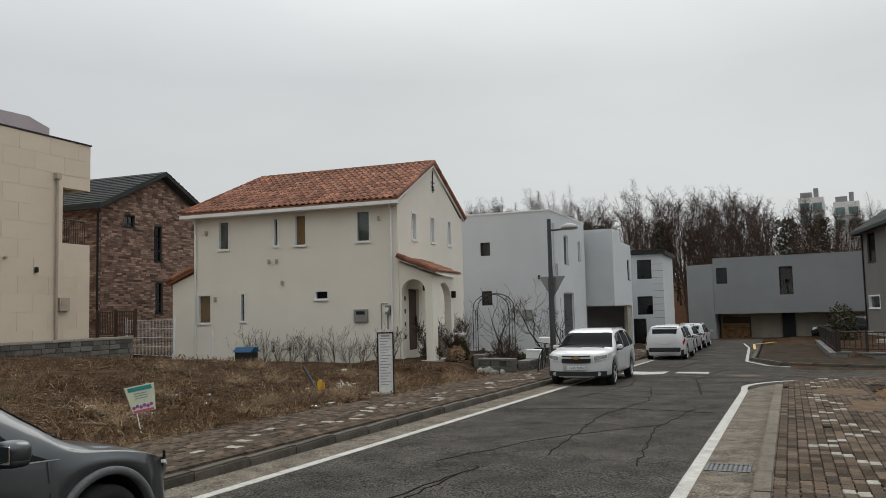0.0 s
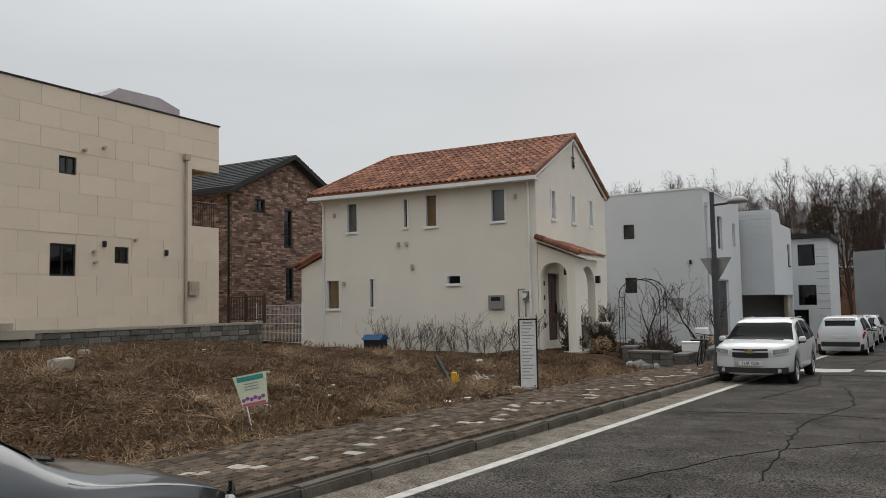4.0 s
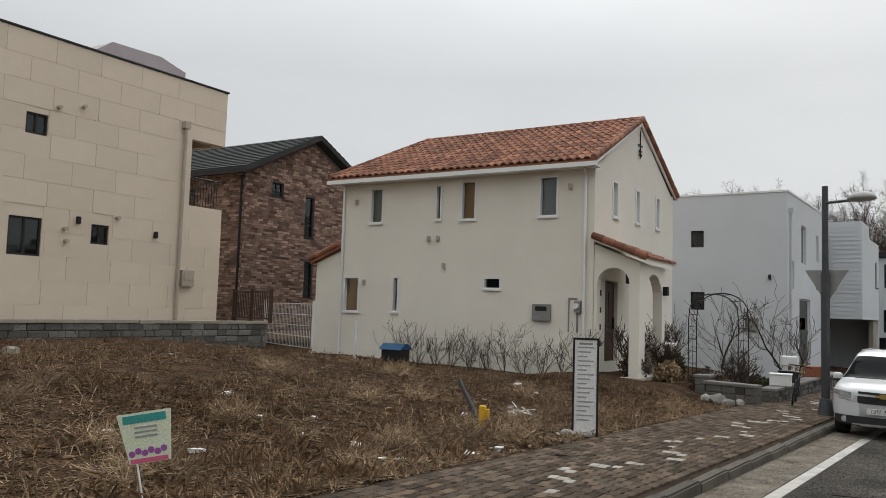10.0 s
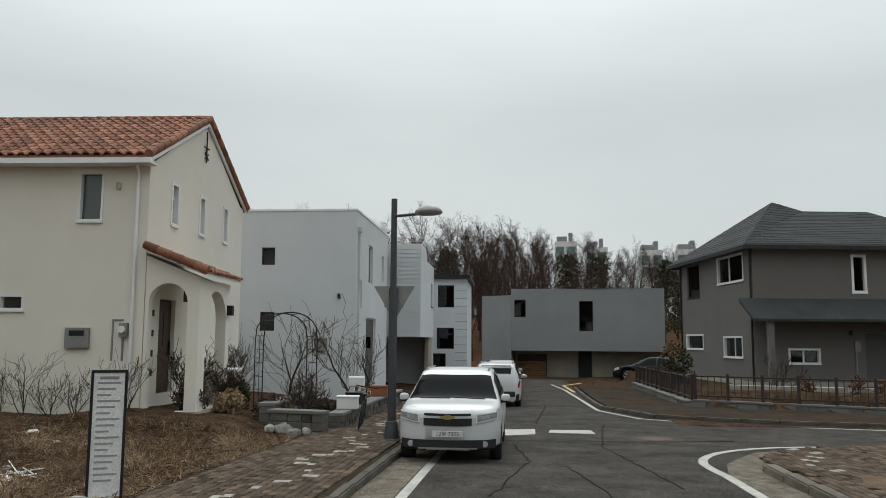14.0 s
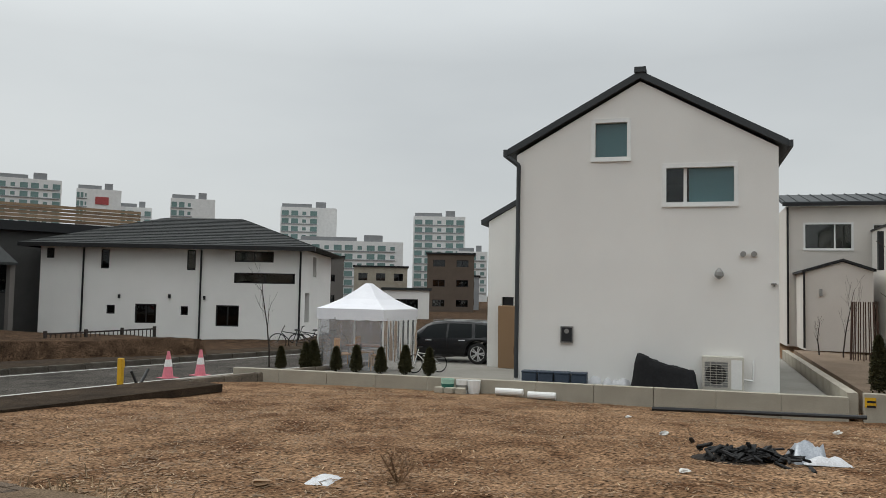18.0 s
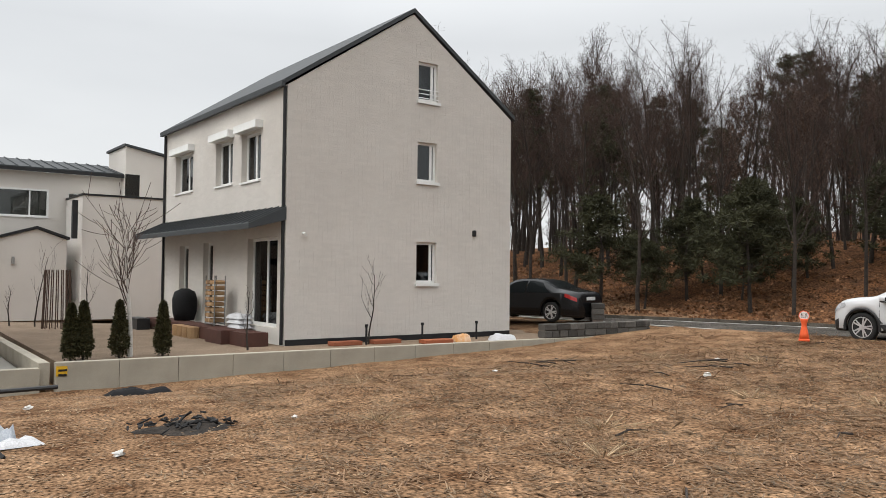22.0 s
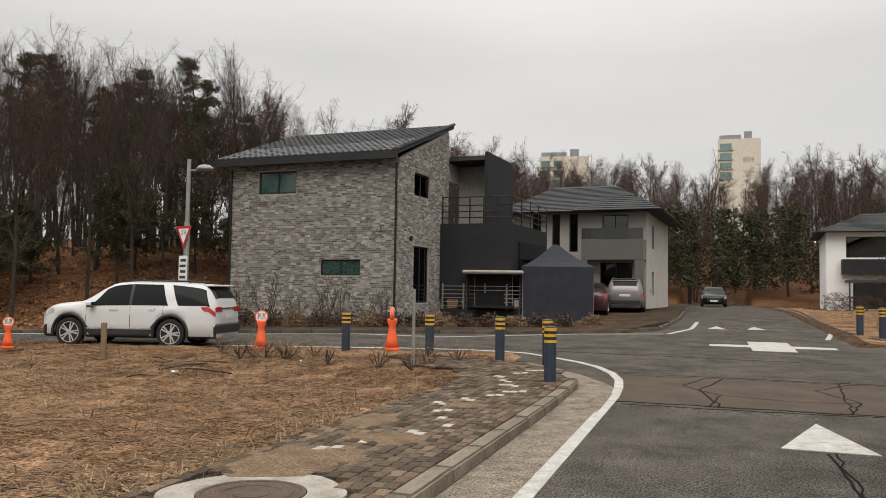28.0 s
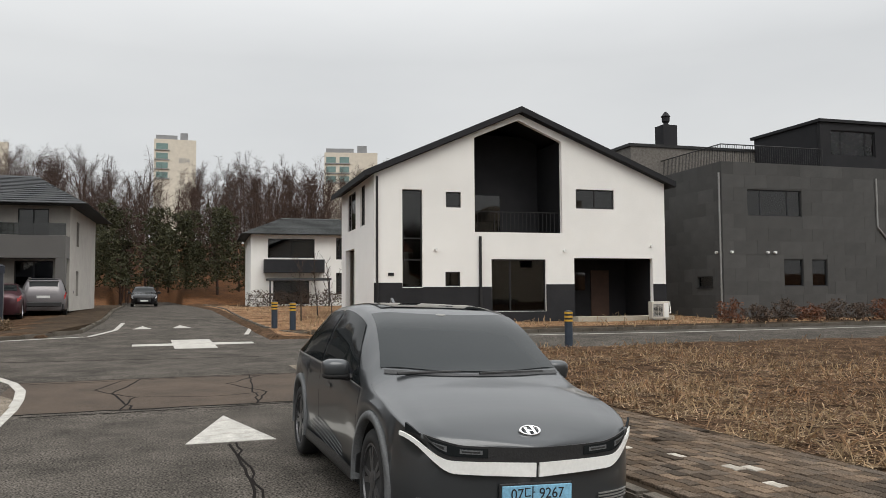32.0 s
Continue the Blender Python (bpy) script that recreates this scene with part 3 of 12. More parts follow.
def along(x, y0, y1, step=2.5):
    n = max(2, int(abs(y1 - y0) / step))
    return [(x, y0 + (y1 - y0) * k / n) for k in range(n + 1)]


R_LINE = [(1.4, -9.35), (0.55, -8.55), (-0.1, -7.85), (-0.6, -7.1), (-0.98, -6.2), (-1.22, -5.2), (-1.32, -4.2), (-1.36, -3.2), *along(-1.34, -2.2, 20.2), *arc(1.9, 21.3, 3.3, 184, 95, 9), (8, 24.75), (16, 24.6), (40, 23.6)]
R_LINE = [(40, -0.6), (14, -7.0), (8, -8.5), (4.6, -9.35), (2.8, -9.6), *R_LINE]
band("road_marking_edge", R_LINE, 0.15, 0.006, LINE, "white painted edge line curving at both corners")
band("road_marking_edge", along(-5.77, -2.0, 48), 0.14, 0.006, LINE, "white painted edge line along the kerb")
band("gutter", [(x, y) for x, y in along(KERB_L + 0.27, -7.5, 50)], 0.54, 0.0035, GUTTER, "pale concrete gutter strip beside the kerb", "gutter")
band("gutter", [(0.6, -6.6), (-0.3, -5.4), (-0.93, -4.2), *along(-1.0, -3.9, 20.3), (-0.72, 21.6), (0.1, 23.2), (1.8, 24.15), (8, 24.35), (16, 24.25)], 0.6, 0.0035, GUTTER, "pale concrete gutter strip beside the kerb", "gutter")
band("road_marking_edge", [(-1.55, -17.2), (-2.2, -20), (-2.35, -24), (-2.5, -60)], 0.14, 0.006, LINE, "white painted edge line")
band("road_marking_edge", [(-6.1, -16.6), (-7.0, -22), (-7.6, -40), (-7.9, -56)], 0.14, 0.006, LINE, "white painted edge line")
band("road_marking_edge", [(-1.4, -17.1), (1.2, -15.9), (4.7, -13.1), (7.4, -13.2), (13, -10.6), (22, -7.0)], 0.12, 0.006, LINE, "white painted edge line before the grey brick house")
band("road_marking_edge", [(-8.6, -13.9), (-20, -13.0), (-40, -12.9)], 0.12, 0.006, LINE, "white painted edge line")
band("road_marking_edge", [(0.2, 30.1), (-1.1, 31.3), (-1.95, 34.5), (-2.4, 47), (-2.9, 52)], 0.12, 0.006, LINE, "white painted edge line")
band("road_marking_edge", [(30, 28.0), (14, 28.4), (5, 28.5), (1.6, 29.4), (0.2, 30.1)], 0.12, 0.006, LINE, "white painted edge line")
band("road_marking_yellow", [(-2.05, 45.5), (-2.3, 51), (-1.2, 54)], 0.14, 0.006, YELLOW_LINE, "yellow painted kerbside line")


def marking(pts, label):
    bm = bmesh.new()
    top = [bm.verts.new((x, y, slope(y) + 0.007)) for x, y in pts]
    bm.faces.new(top)
    bmesh.ops.recalc_face_normals(bm, faces=bm.faces)
    if bm.faces[:][0].normal.z < 0:
        bmesh.ops.reverse_faces(bm, faces=bm.faces[:])
    bmesh.ops.solidify(bm, geom=bm.faces[:], thickness=0.012)
    return thing("road_marking", bm, LINE, label, "road marking", kind="structure")


marking([(-3.45, 0.2), (-4.4, 0.24), (-4.02, -1.75)], "white painted triangle on the asphalt")
marking([(-2.78, -13.2), (-2.78, -13.75), (-3.8, -13.8), (-3.8, -15.0), (-4.85, -15.0), (-4.85, -13.8), (-5.9, -13.7), (-5.9, -13.15), (-4.85, -13.1), (-4.85, -12.1), (-3.8, -12.1), (-3.8, -13.1)], "white painted cross mark at the junction")
marking([(-2.75, -20.3), (-3.35, -20.3), (-3.05, -21.9)], "small white painted triangle")
marking([(-4.05, -20.5), (-4.65, -20.5), (-4.35, -22.1)], "small white painted triangle")
marking([(-5.35, 26.1), (-4.62, 25.8), (-4.05, 26.2), (-4.05, 27.5), (-4.6, 27.2), (-5.3, 27.4)], "white painted road mark before the junction")
marking([(-3.75, 26.6), (-2.7, 26.5), (-2.75, 27.35), (-3.7, 27.3)], "white painted road mark before the junction")


def wander(pts, rough, seed):
    r = random.Random(seed)
    out = []
    for a, b in zip(pts, pts[1:]):
        n = max(2, int(math.dist(a, b) / 0.22))
        for k in range(n):
            t = k / n
            out.append((a[0] + (b[0] - a[0]) * t + r.uniform(-rough, rough), a[1] + (b[1] - a[1]) * t + r.uniform(-rough, rough)))
    return out + [pts[-1]]


for k, (pts, wide) in enumerate([
        ([(-6.3, -2.7), (-1.0, -2.75)], 0.05), ([(-6.3, -6.15), (-0.9, -6.2)], 0.04), ([(-2.9, -2.8), (-2.6, -4.4), (-3.0, -6.1)], 0.04),
        ([(-4.6, -2.8), (-4.9, -6.1)], 0.03), ([(-3.95, 0.3), (-3.9, 4.5), (-3.75, 9)], 0.025), ([(-4.4, 9.2), (-3.6, 11.6), (-2.3, 13.4)], 0.022),
        ([(-3.2, 10.0), (-3.5, 14.5), (-3.1, 17.5), (-3.6, 21)], 0.022), ([(-5.3, 15.2), (-3.4, 15.8), (-1.6, 15.4)], 0.022), ([(-4.7, 18.0), (-4.2, 21.5), (-4.5, 24)], 0.022),
        ([(-2.0, 9.6), (-2.3, 13), (-2.0, 16)], 0.02), ([(-2.2, 19), (-2.8, 24), (-2.3, 29)], 0.025), ([(-5.0, 24.6), (0.0, 25.4)], 0.02), ([(-4.0, 29), (-3.6, 36)], 0.03), ([(-5.5, -9.5), (1.5, -10.1), (6, -10)], 0.02),
        ([(-1.5, -2.55), (-3.0, -2.5), (-5.6, -2.62)], 0.03), ([(-1.2, -5.95), (-3.6, -6.02), (-6.2, -6.0)], 0.03), ([(-2.67, -5.94), (-2.3, -4.9), (-2.9, -3.9), (-2.73, -2.7)], 0.035), ([(-5.14, -6.05), (-4.4, -5.0), (-4.9, -3.8), (-4.59, -2.74)], 0.035), ([(-2.9, -3.9), (-4.0, -3.6), (-4.9, -3.8)], 0.02), ([(-3.9, 0.3), (-3.85, 3.0), (-4.1, 5.5), (-3.8, 8.5)], 0.03)]):
    band("road_crack", wander(pts, 0.035, k), wide * 0.85, 0.0045, CRACK, "thin dark crack in the asphalt", "crack")


# ---- houses ----
def downpipe(H, rows, material=None, r=0.045):
    return H.pipe("downpipe", rows, r, material or BLACK_METAL)


def lamp_on(H, side, a, z, material=None, s=0.09):
    p = H.spot(side)
    c = [p(a - s / 2, -0.12, z - s), p(a + s / 2, -0.005, z + s)]
    lo, hi = [min(q[i] for q in c) for i in range(3)], [max(q[i] for q in c) for i in range(3)]
    bm = bmesh.new()
    box(bm, lo[0], hi[0], lo[1], hi[1], lo[2], hi[2], 0.015)
    return part("wall_lamp", bm, material or BLACK_METAL, H.root)


def vent_on(H, side, a, z, material=None, r=0.06, deep=0.1):
    p = H.spot(side)
    bm = tubes((p(a, -deep, z), p(a, 0.01, z), r), n=12)
    return part("vent_cap", bm, material or H.material, H.root)


# cream house with the clay roof
hc = House("cream_house", "cream stucco house with a red clay tile roof and arched porch", -20.98, 24.28, 0.1, 3.0, 8.43, 6.9, CREAM)
h_win = [(1.07, 4.27, 1.55, 5.35), (3.48, 4.3, 3.68, 5.33), (4.36, 4.27, 4.84, 5.39), (6.84, 4.28, 7.38, 5.37), (0.14, 1.54, 0.73, 2.61), (2.02, 1.57, 2.24, 2.62), (5.16, 2.3, 5.71, 2.62)]
hc.wall("front", 5.68, h_win)
hc.wall("back", 5.68)
h_gable = [(1.28, 4.38, 1.7, 5.39), (3.17, 4.4, 3.56, 5.41), (5.06, 4.43, 5.44, 5.44)]
hc.wall("right", [(0, 5.66), (3.45, 7.42), (6.9, 5.66)], h_gable + [(0.85, 0.42, 1.8, 2.6)])
hc.wall("left", 5.68)
hc.room(5.6, (2.9,))
for w, blind in zip(h_win, (GREY_BLIND, None, ORANGE_BLIND, GREY_BLIND, ORANGE_BLIND, None, None)):
    hc.window("front", *w, lip=0.018, blind=blind, bar=0.036)
for w in h_gable:
    hc.window("right", *w, lip=0.03, bars=(0.5,), rails=(0.35, 0.68), bar=0.045)
hc.slab("plinth", [(-1.03, 8.43, -0.03, -0.002, -0.5, 0.42)], CREAM, "cream base band")
hd = hc.slab("door", [(8.43 - 0.16, 8.43 - 0.1, 0.86, 1.79, 0.44, 2.58)], DARK_WOOD, "dark brown panelled wooden door")
hc.slab("handle", [(8.34, 8.38, 1.66, 1.7, 1.3, 1.62)], BLACK_METAL, parent=hd)
hc.slab("panel", [(8.33, 8.345, 1.0, 1.3, 1.5, 2.3), (8.33, 8.345, 1.35, 1.6, 1.5, 2.3), (8.33, 8.345, 1.0, 1.6, 0.6, 1.3)], DARK_WOOD, parent=hd)
# niches are not cut: dark plates draw their shaded insides
for z in (0.85, 1.28, 1.73, 2.18):
    hc.slab("niche", [(8.425, 8.445, 0.42, 0.55, z, z + 0.15)], DARK_FRAME, "small dark square plate drawn as a shaded wall niche")
# lean-to at the far end
hc.plate("wall", [(-1.03, 0.0, 0.1), (-0.01, 0.0, 0.1), (-0.01, 0.0, 3.45), (-1.03, 0.0, 3.05)], (0, 3.0, 0), CREAM)
hc.plate("roof", [(-1.2, -0.15, 3.02), (-0.02, -0.15, 3.5), (-0.02, -0.15, 3.62), (-1.2, -0.15, 3.14)], (0, 3.3, 0), CLAY, "small clay tile lean-to roof")
# porch with two arches
def archway(a0, a1, z0, spring, n=10):
    r = (a1 - a0) / 2
    return [(a0, z0), (a1, z0), (a1, spring)] + [((a0 + a1) / 2 + r * math.cos(math.pi * k / n), spring + 0.95 * r * math.sin(math.pi * k / n)) for k in range(1, n)] + [(a0, spring)]


bm = pierced([(8.45, 0.12), (9.66, 0.12), (9.66, 3.03), (8.45, 3.5)], [archway(8.53, 9.4, 0.125, 2.48)], 0.22, lambda a, q, z: (a, q, z - 0.1))
part("porch_wall", bm, CREAM, hc.root)
bm = pierced([(0.225, 0.12), (2.1, 0.12), (2.1, 3.0), (0.225, 3.0)], [archway(0.45, 1.85, 0.125, 2.12)], 0.25, lambda a, q, z: (9.66 - q, a, z - 0.1))
part("porch_wall", bm, CREAM, hc.root)
hc.slab("porch_floor", [(8.45, 9.75, -0.02, 2.15, -0.6, 0.12)], CONCRETE)
hc.plate("porch_ceiling", [(8.45, 0.23, 3.35), (9.4, 0.23, 2.98), (9.4, 0.23, 3.03), (8.45, 0.23, 3.4)], (0, 1.86, 0), CREAM)
hc.plate("porch_roof", [(8.45, -0.22, 3.58), (9.86, -0.22, 3.05), (9.86, -0.22, 3.13), (8.45, -0.22, 3.68)], (0, 2.55, 0), CREAM, "sloping porch roof slab")
# main roof: planes under the tiles, gutter and bargeboards
for o in ([(0.75, 3.45, 7.33), (8.52, 3.45, 7.33), (8.52, -0.3, 5.48), (-0.32, -0.3, 5.48)], [(8.52, 3.45, 7.33), (0.75, 3.45, 7.33), (-0.32, 7.1, 5.48), (8.52, 7.1, 5.48)], [(-0.32, 7.1, 5.48), (0.75, 3.45, 7.33), (-0.32, -0.3, 5.48)]):
    hc.plate("roof", [(a, d, z + 0.12) for a, d, z in o], (0, 0, 0.1), CLAY, "clay tile roof plane")
hc.slab("gutter", [(-0.4, 8.6, -0.42, -0.3, 5.5, 5.62), (-0.4, 8.6, -0.3, -0.02, 5.5, 5.53)], WHITE_METAL, "white eaves gutter")
hc.plate("bargeboard", [(8.45, -0.28, 5.52), (8.45, 3.45, 7.36), (8.45, 3.45, 7.5), (8.45, -0.28, 5.66)], (0.06, 0, 0), WHITE_METAL)
hc.plate("bargeboard", [(8.45, 3.45, 7.36), (8.45, 7.05, 5.58), (8.45, 7.05, 5.72), (8.45, 3.45, 7.5)], (0.06, 0, 0), WHITE_METAL)
downpipe(hc, [(8.2, -0.2, 5.5), (8.2, -0.07, 5.3), (8.2, -0.07, 0.15)], WHITE_METAL, 0.04)
downpipe(hc, [(0.06, -0.2, 5.5), (0.06, -0.07, 5.3), (0.06, -0.07, 0.15)], WHITE_METAL, 0.04)
for a, z in ((0.55, 4.95), (4.0, 5.62), (7.75, 5.05), (3.3, 3.75), (3.62, 3.75), (3.85, 2.95), (0.95, 2.45)):
    lamp_on(hc, "front", a, z, GREY_BLIND, 0.08)
mb = hc.slab("meter_box", [(6.73, 7.26, -0.09, -0.004, 1.47, 1.91)], GREY_METAL, "grey metal meter box")
hc.slab("meter_window", [(6.83, 7.16, -0.1, -0.091, 1.73, 1.85)], BLACK_METAL, parent=mb)
em = hc.slab("electric_meter", [(7.95, 8.12, -0.12, -0.004, 1.72, 2.02), (7.75, 7.78, -0.03, -0.004, 1.2, 2.1), (7.78, 8.0, -0.03, -0.004, 2.07, 2.1), (7.98, 8.02, -0.03, -0.004, 1.2, 1.7)], GREY_METAL, "grey electricity meter with pipes")
bm = tubes(((8.03, -0.13, 1.78), (8.03, -0.2, 1.78), 0.075), n=12)
part("meter_glass", bm, WHITE_METAL, em)
bm = bmesh.new()
for p, q in (((8.45, 3.42, 6.35), (8.45, 3.42, 7.2)), ((8.45, 3.25, 6.75), (8.45, 3.6, 6.75)), ((8.45, 3.3, 6.45), (8.45, 3.55, 6.6)), ((8.45, 3.55, 6.45), (8.45, 3.3, 6.6))):
    tube(bm, (p[0] + 0.02, p[1], p[2] - 0.1), (q[0] + 0.02, q[1], q[2] - 0.1), 0.02, n=6)
part("iron_ornament", bm, BLACK_METAL, hc.root, "black wrought iron gable ornament")
for a, d, z in ((9.25, 0.32, 2.6), (9.72, 1.9, 2.35)):
    hc.slab("wall_lantern", [(a - 0.07, a + 0.07, d, d + 0.14, z - 0.1, z + 0.14)], BLACK_METAL, "black porch lantern")

# beige stone house
hb = House("beige_house", "beige stone clad house with a flat roof and black windows", -22.35, 11.29, 0.9, 93.0, 9.72, 11.0, LIMESTONE, 0.25)
b_front = [(1.06, 1.5, 1.81, 3.46), (3.63, 5.52, 4.18, 6.03), (3.39, 2.63, 4.2, 3.54), (5.5, 3.05, 6.0, 3.55)]
b_left = [(0.58, 4.81, 1.61, 6.03), (3.24, 4.94, 4.29, 5.64), (1.72, 2.35, 2.73, 2.9), (5.57, 6.24, 6.61, 7.45), (5.57, 3.71, 6.64, 4.87)]
bm = pierced([(0, 0.9), (9.72, 0.9), (9.72, 4.41), (8.5, 4.41), (8.5, 6.32), (9.72, 6.32), (9.72, 7.94), (0, 7.94)], [rect(*w) for w in b_front], 0.25, hb.spot("front"))
part("wall", bm, LIMESTONE, hb.root)
hb.wall("left", 7.94, b_left)
hb.wall("back", 7.94)
bm = pierced([(0.252, 0.9), (10.748, 0.9), (10.748, 7.94), (0.252, 7.94), (0.252, 6.32), (2.6, 6.32), (2.6, 4.41), (0.252, 4.41)], [], 0.25, hb.spot("right"))
part("wall", bm, LIMESTONE, hb.root)
hb.slab("balcony_wall", [(8.3, 8.49, 0.26, 2.6, 4.3, 6.4), (8.5, 9.46, 2.61, 2.75, 4.3, 6.4)], LIMESTONE)
hb.slab("balcony_floor", [(8.5, 9.7, 0.02, 2.6, 4.28, 4.4)], CONCRETE)
rail = bmesh.new()
for a in [8.6 + 0.1 * k for k in range(11)]:
    tube(rail, (a, 0.12, 3.51), (a, 0.12, 4.35), 0.012, n=5)
tube(rail, (8.52, 0.12, 4.35), (9.7, 0.12, 4.35), 0.02, n=6)
part("balcony_rail", rail, BLACK_METAL, hb.root)
hb.room(7.7, (4.3,))
for w in b_front[1:]:
    hb.window("front", *w, frame=BLACK_METAL, glass=DARK_GLASS, sill=False, deep=0.04, bars=(0.5,))
for w in b_left:
    hb.window("left", *w, frame=BLACK_METAL, glass=DARK_GLASS, sill=False, deep=0.04, bars=(0.45,))
dr = hb.window("front", 1.06, 1.5, 1.81, 3.46, frame=BLACK_METAL, glass=DARK_GLASS, sill=False, deep=0.05, bar=0.07, name="door")
hb.slab("handle", [(1.7, 1.74, -0.03, 0.05, 2.4, 2.55)], CHROME, parent=dr)
hb.slab("step", [(0.95, 2.5, -0.75, -0.02, 0.95, 1.18), (1.0, 2.1, -0.45, -0.02, 1.185, 1.36)], CONCRETE, "concrete door steps")
hb.slab("coping", [(-0.04, 9.76, -0.04, 0.28, 7.945, 7.99), (-0.04, 0.28, 0.29, 11.04, 7.945, 7.99), (9.44, 9.76, 0.29, 11.04, 7.945, 7.99)], BLACK_METAL, "thin dark metal coping")
hb.slab("roof", [(0.26, 9.46, 0.26, 10.74, 7.55, 7.66)], CONCRETE)
hb.slab("rooftop_wall", [(0.0, 0.25, 4.7, 11.0, 7.995, 9.1), (6.2, 6.45, 4.7, 11.0, 7.995, 9.1), (0.26, 6.19, 8.0, 8.2, 7.67, 9.0)], LIMESTONE)
hb.slab("rooftop_slab", [(-0.03, 6.48, 4.66, 11.0, 9.105, 9.3)], LIMESTONE, "stone edged roof slab over the terrace")
hb.plate("roof_canopy", [(6.4, 1.6, 7.7), (9.4, 1.6, 7.7), (9.42, 1.6, 8.72), (8.5, 1.6, 8.96), (6.85, 1.6, 8.92), (6.45, 1.6, 8.62)], (0, 1.3, 0), surf("pinkish grey sheet", (0.42, 0.37, 0.38), 0.5), "low pinkish grey canopy on the flat roof")
for a in (-0.12, 8.2):
    hb.slab("rain_head", [(a - 0.1 + (0.0 if a > 0 else 0.0), a + 0.1, -0.16, -0.005, 6.55, 6.75)] if a > 0 else [(-0.17, -0.005, 0.25, 0.45, 6.55, 6.75)], PIPE_BEIGE)
downpipe(hb, [(8.2, -0.08, 6.6), (8.2, -0.08, 0.95)], PIPE_BEIGE, 0.05)
downpipe(hb, [(-0.08, 0.35, 6.6), (-0.08, 0.35, 0.95)], PIPE_BEIGE, 0.05)
mb = hb.slab("meter_box", [(8.3, 8.72, -0.14, -0.005, 2.1, 2.55)], PIPE_BEIGE, "beige wall meter box")
hb.slab("lid", [(8.36, 8.66, -0.155, -0.141, 2.28, 2.5)], PIPE_BEIGE, parent=mb)
for a, z in ((1.4, 3.6), (5.1, 3.6), (7.4, 3.45)):
    lamp_on(hb, "front", a, z, None, 0.09)
for d_, z in ((0.9, 3.3), (4.9, 3.2)):
    lamp_on(hb, "left", d_, z, None, 0.09)
for a, z in ((4.4, 6.28), (5.05, 6.45), (0.25, 3.65), (0.4, 3.65), (6.2, 3.78), (4.75, 3.35), (4.8, 3.05)):
    vent_on(hb, "front", a, z, PIPE_BEIGE, 0.05, 0.14)

# brown brick house behind
hr = House("brick_house", "red brown brick house with a dark gabled roof", -26.16, 24.63, 0.7, 93.0, 7.1, 8.0, DARK_MORTAR)
r_win = [(1.36, 5.75, 1.98, 6.25), (3.21, 4.34, 3.74, 5.95), (3.3, 2.0, 3.8, 3.4)]
hr.wall("front", [(0, 6.5), (3.56, 8.2), (7.1, 6.5)], r_win)
hr.wall("left", 6.5, [(2.6, 4.4, 4.0, 5.9)])
hr.wall("right", 6.5)
hr.wall("back", [(0, 6.5), (3.56, 8.2), (7.1, 6.5)])
hr.room(6.4, (3.6,))
for w in r_win:
    hr.window("front", *w, frame=DARK_FRAME, glass=DARK_GLASS, bars=(0.5,) if w[2] - w[0] > 0.55 else (), rails=(0.3,))
hr.window("left", 2.6, 4.4, 4.0, 5.9, frame=DARK_FRAME, glass=DARK_GLASS, bars=(0.5,))
for s in (((-0.35, 6.35), (3.56, 8.22)), ((3.56, 8.22), (7.45, 6.35))):
    (a0, z0), (a1, z1) = s
    hr.plate("roof", [(a0, -0.4, z0), (a1, -0.4, z1), (a1, -0.4, z1 + 0.2), (a0, -0.4, z0 + 0.2)], (0, 8.8, 0), SHINGLE, "dark shingle roof plane")
hr.slab("gutter", [(-0.5, -0.36, -0.4, 8.4, 6.3, 6.45)], BLACK_METAL)
downpipe(hr, [(-0.06, 0.1, 6.3), (-0.06, 0.1, 0.75)])
rail = bmesh.new()
for k in range(12):
    tube(rail, (-0.9, 2.3 + 0.15 * k, 3.7), (-0.9, 2.3 + 0.15 * k, 4.6), 0.012, n=5)
tube(rail, (-0.9, 2.2, 4.6), (-0.9, 4.05, 4.6), 0.02, n=5)
part("balcony_rail", rail, BLACK_METAL, hr.root)
hr.slab("balcony_floor", [(-0.95, -0.01, 2.2, 4.1, 4.25, 4.38)], DARK_FRAME)

# white block house
hw = House("white_house", "plain white stucco block house with a flat roof", -19.3, 36.0, -0.5, 1.0, 9.0, 7.2, COOL_STUCCO)
w_front = [(5.5, 4.38, 6.0, 5.02), (5.5, 2.0, 6.04, 2.68)]
w_right = [(2.5, 3.9, 3.4, 5.4), (0.6, 2.85, 1.15, 3.9), (2.1, -0.3, 4.3, 2.55), (5.6, 4.2, 6.2, 5.3)]
hw.wall("front", 6.35, w_front)
hw.wall("right", 6.35, w_right)
hw.wall("left", 6.35)
hw.wall("back", 6.35)
hw.room(6.2, (3.0,))
for w in w_front:
    hw.window("front", *w, frame=DARK_FRAME, glass=DARK_GLASS, sill=False)
for w in w_right:
    hw.window("right", *w, frame=WHITE_METAL, glass=DARK_GLASS, sill=False, blind=GREY_BLIND)
hw.slab("coping", [(-0.03, 9.03, -0.03, 0.25, 6.352, 6.42), (8.75, 9.03, 0.26, 7.23, 6.352, 6.42), (-0.03, 0.25, 0.26, 7.23, 6.352, 6.42)], WHITE_METAL)
hw.slab("rain_head", [(9.005, 9.15, 0.18, 0.4, 5.6, 5.78)], COOL_STUCCO)
downpipe(hw, [(9.06, 0.29, 5.6), (9.06, 0.29, -0.3)], COOL_STUCCO, 0.04)
for a, z in ((8.4, 3.25),):
    lamp_on(hw, "front", a, z)
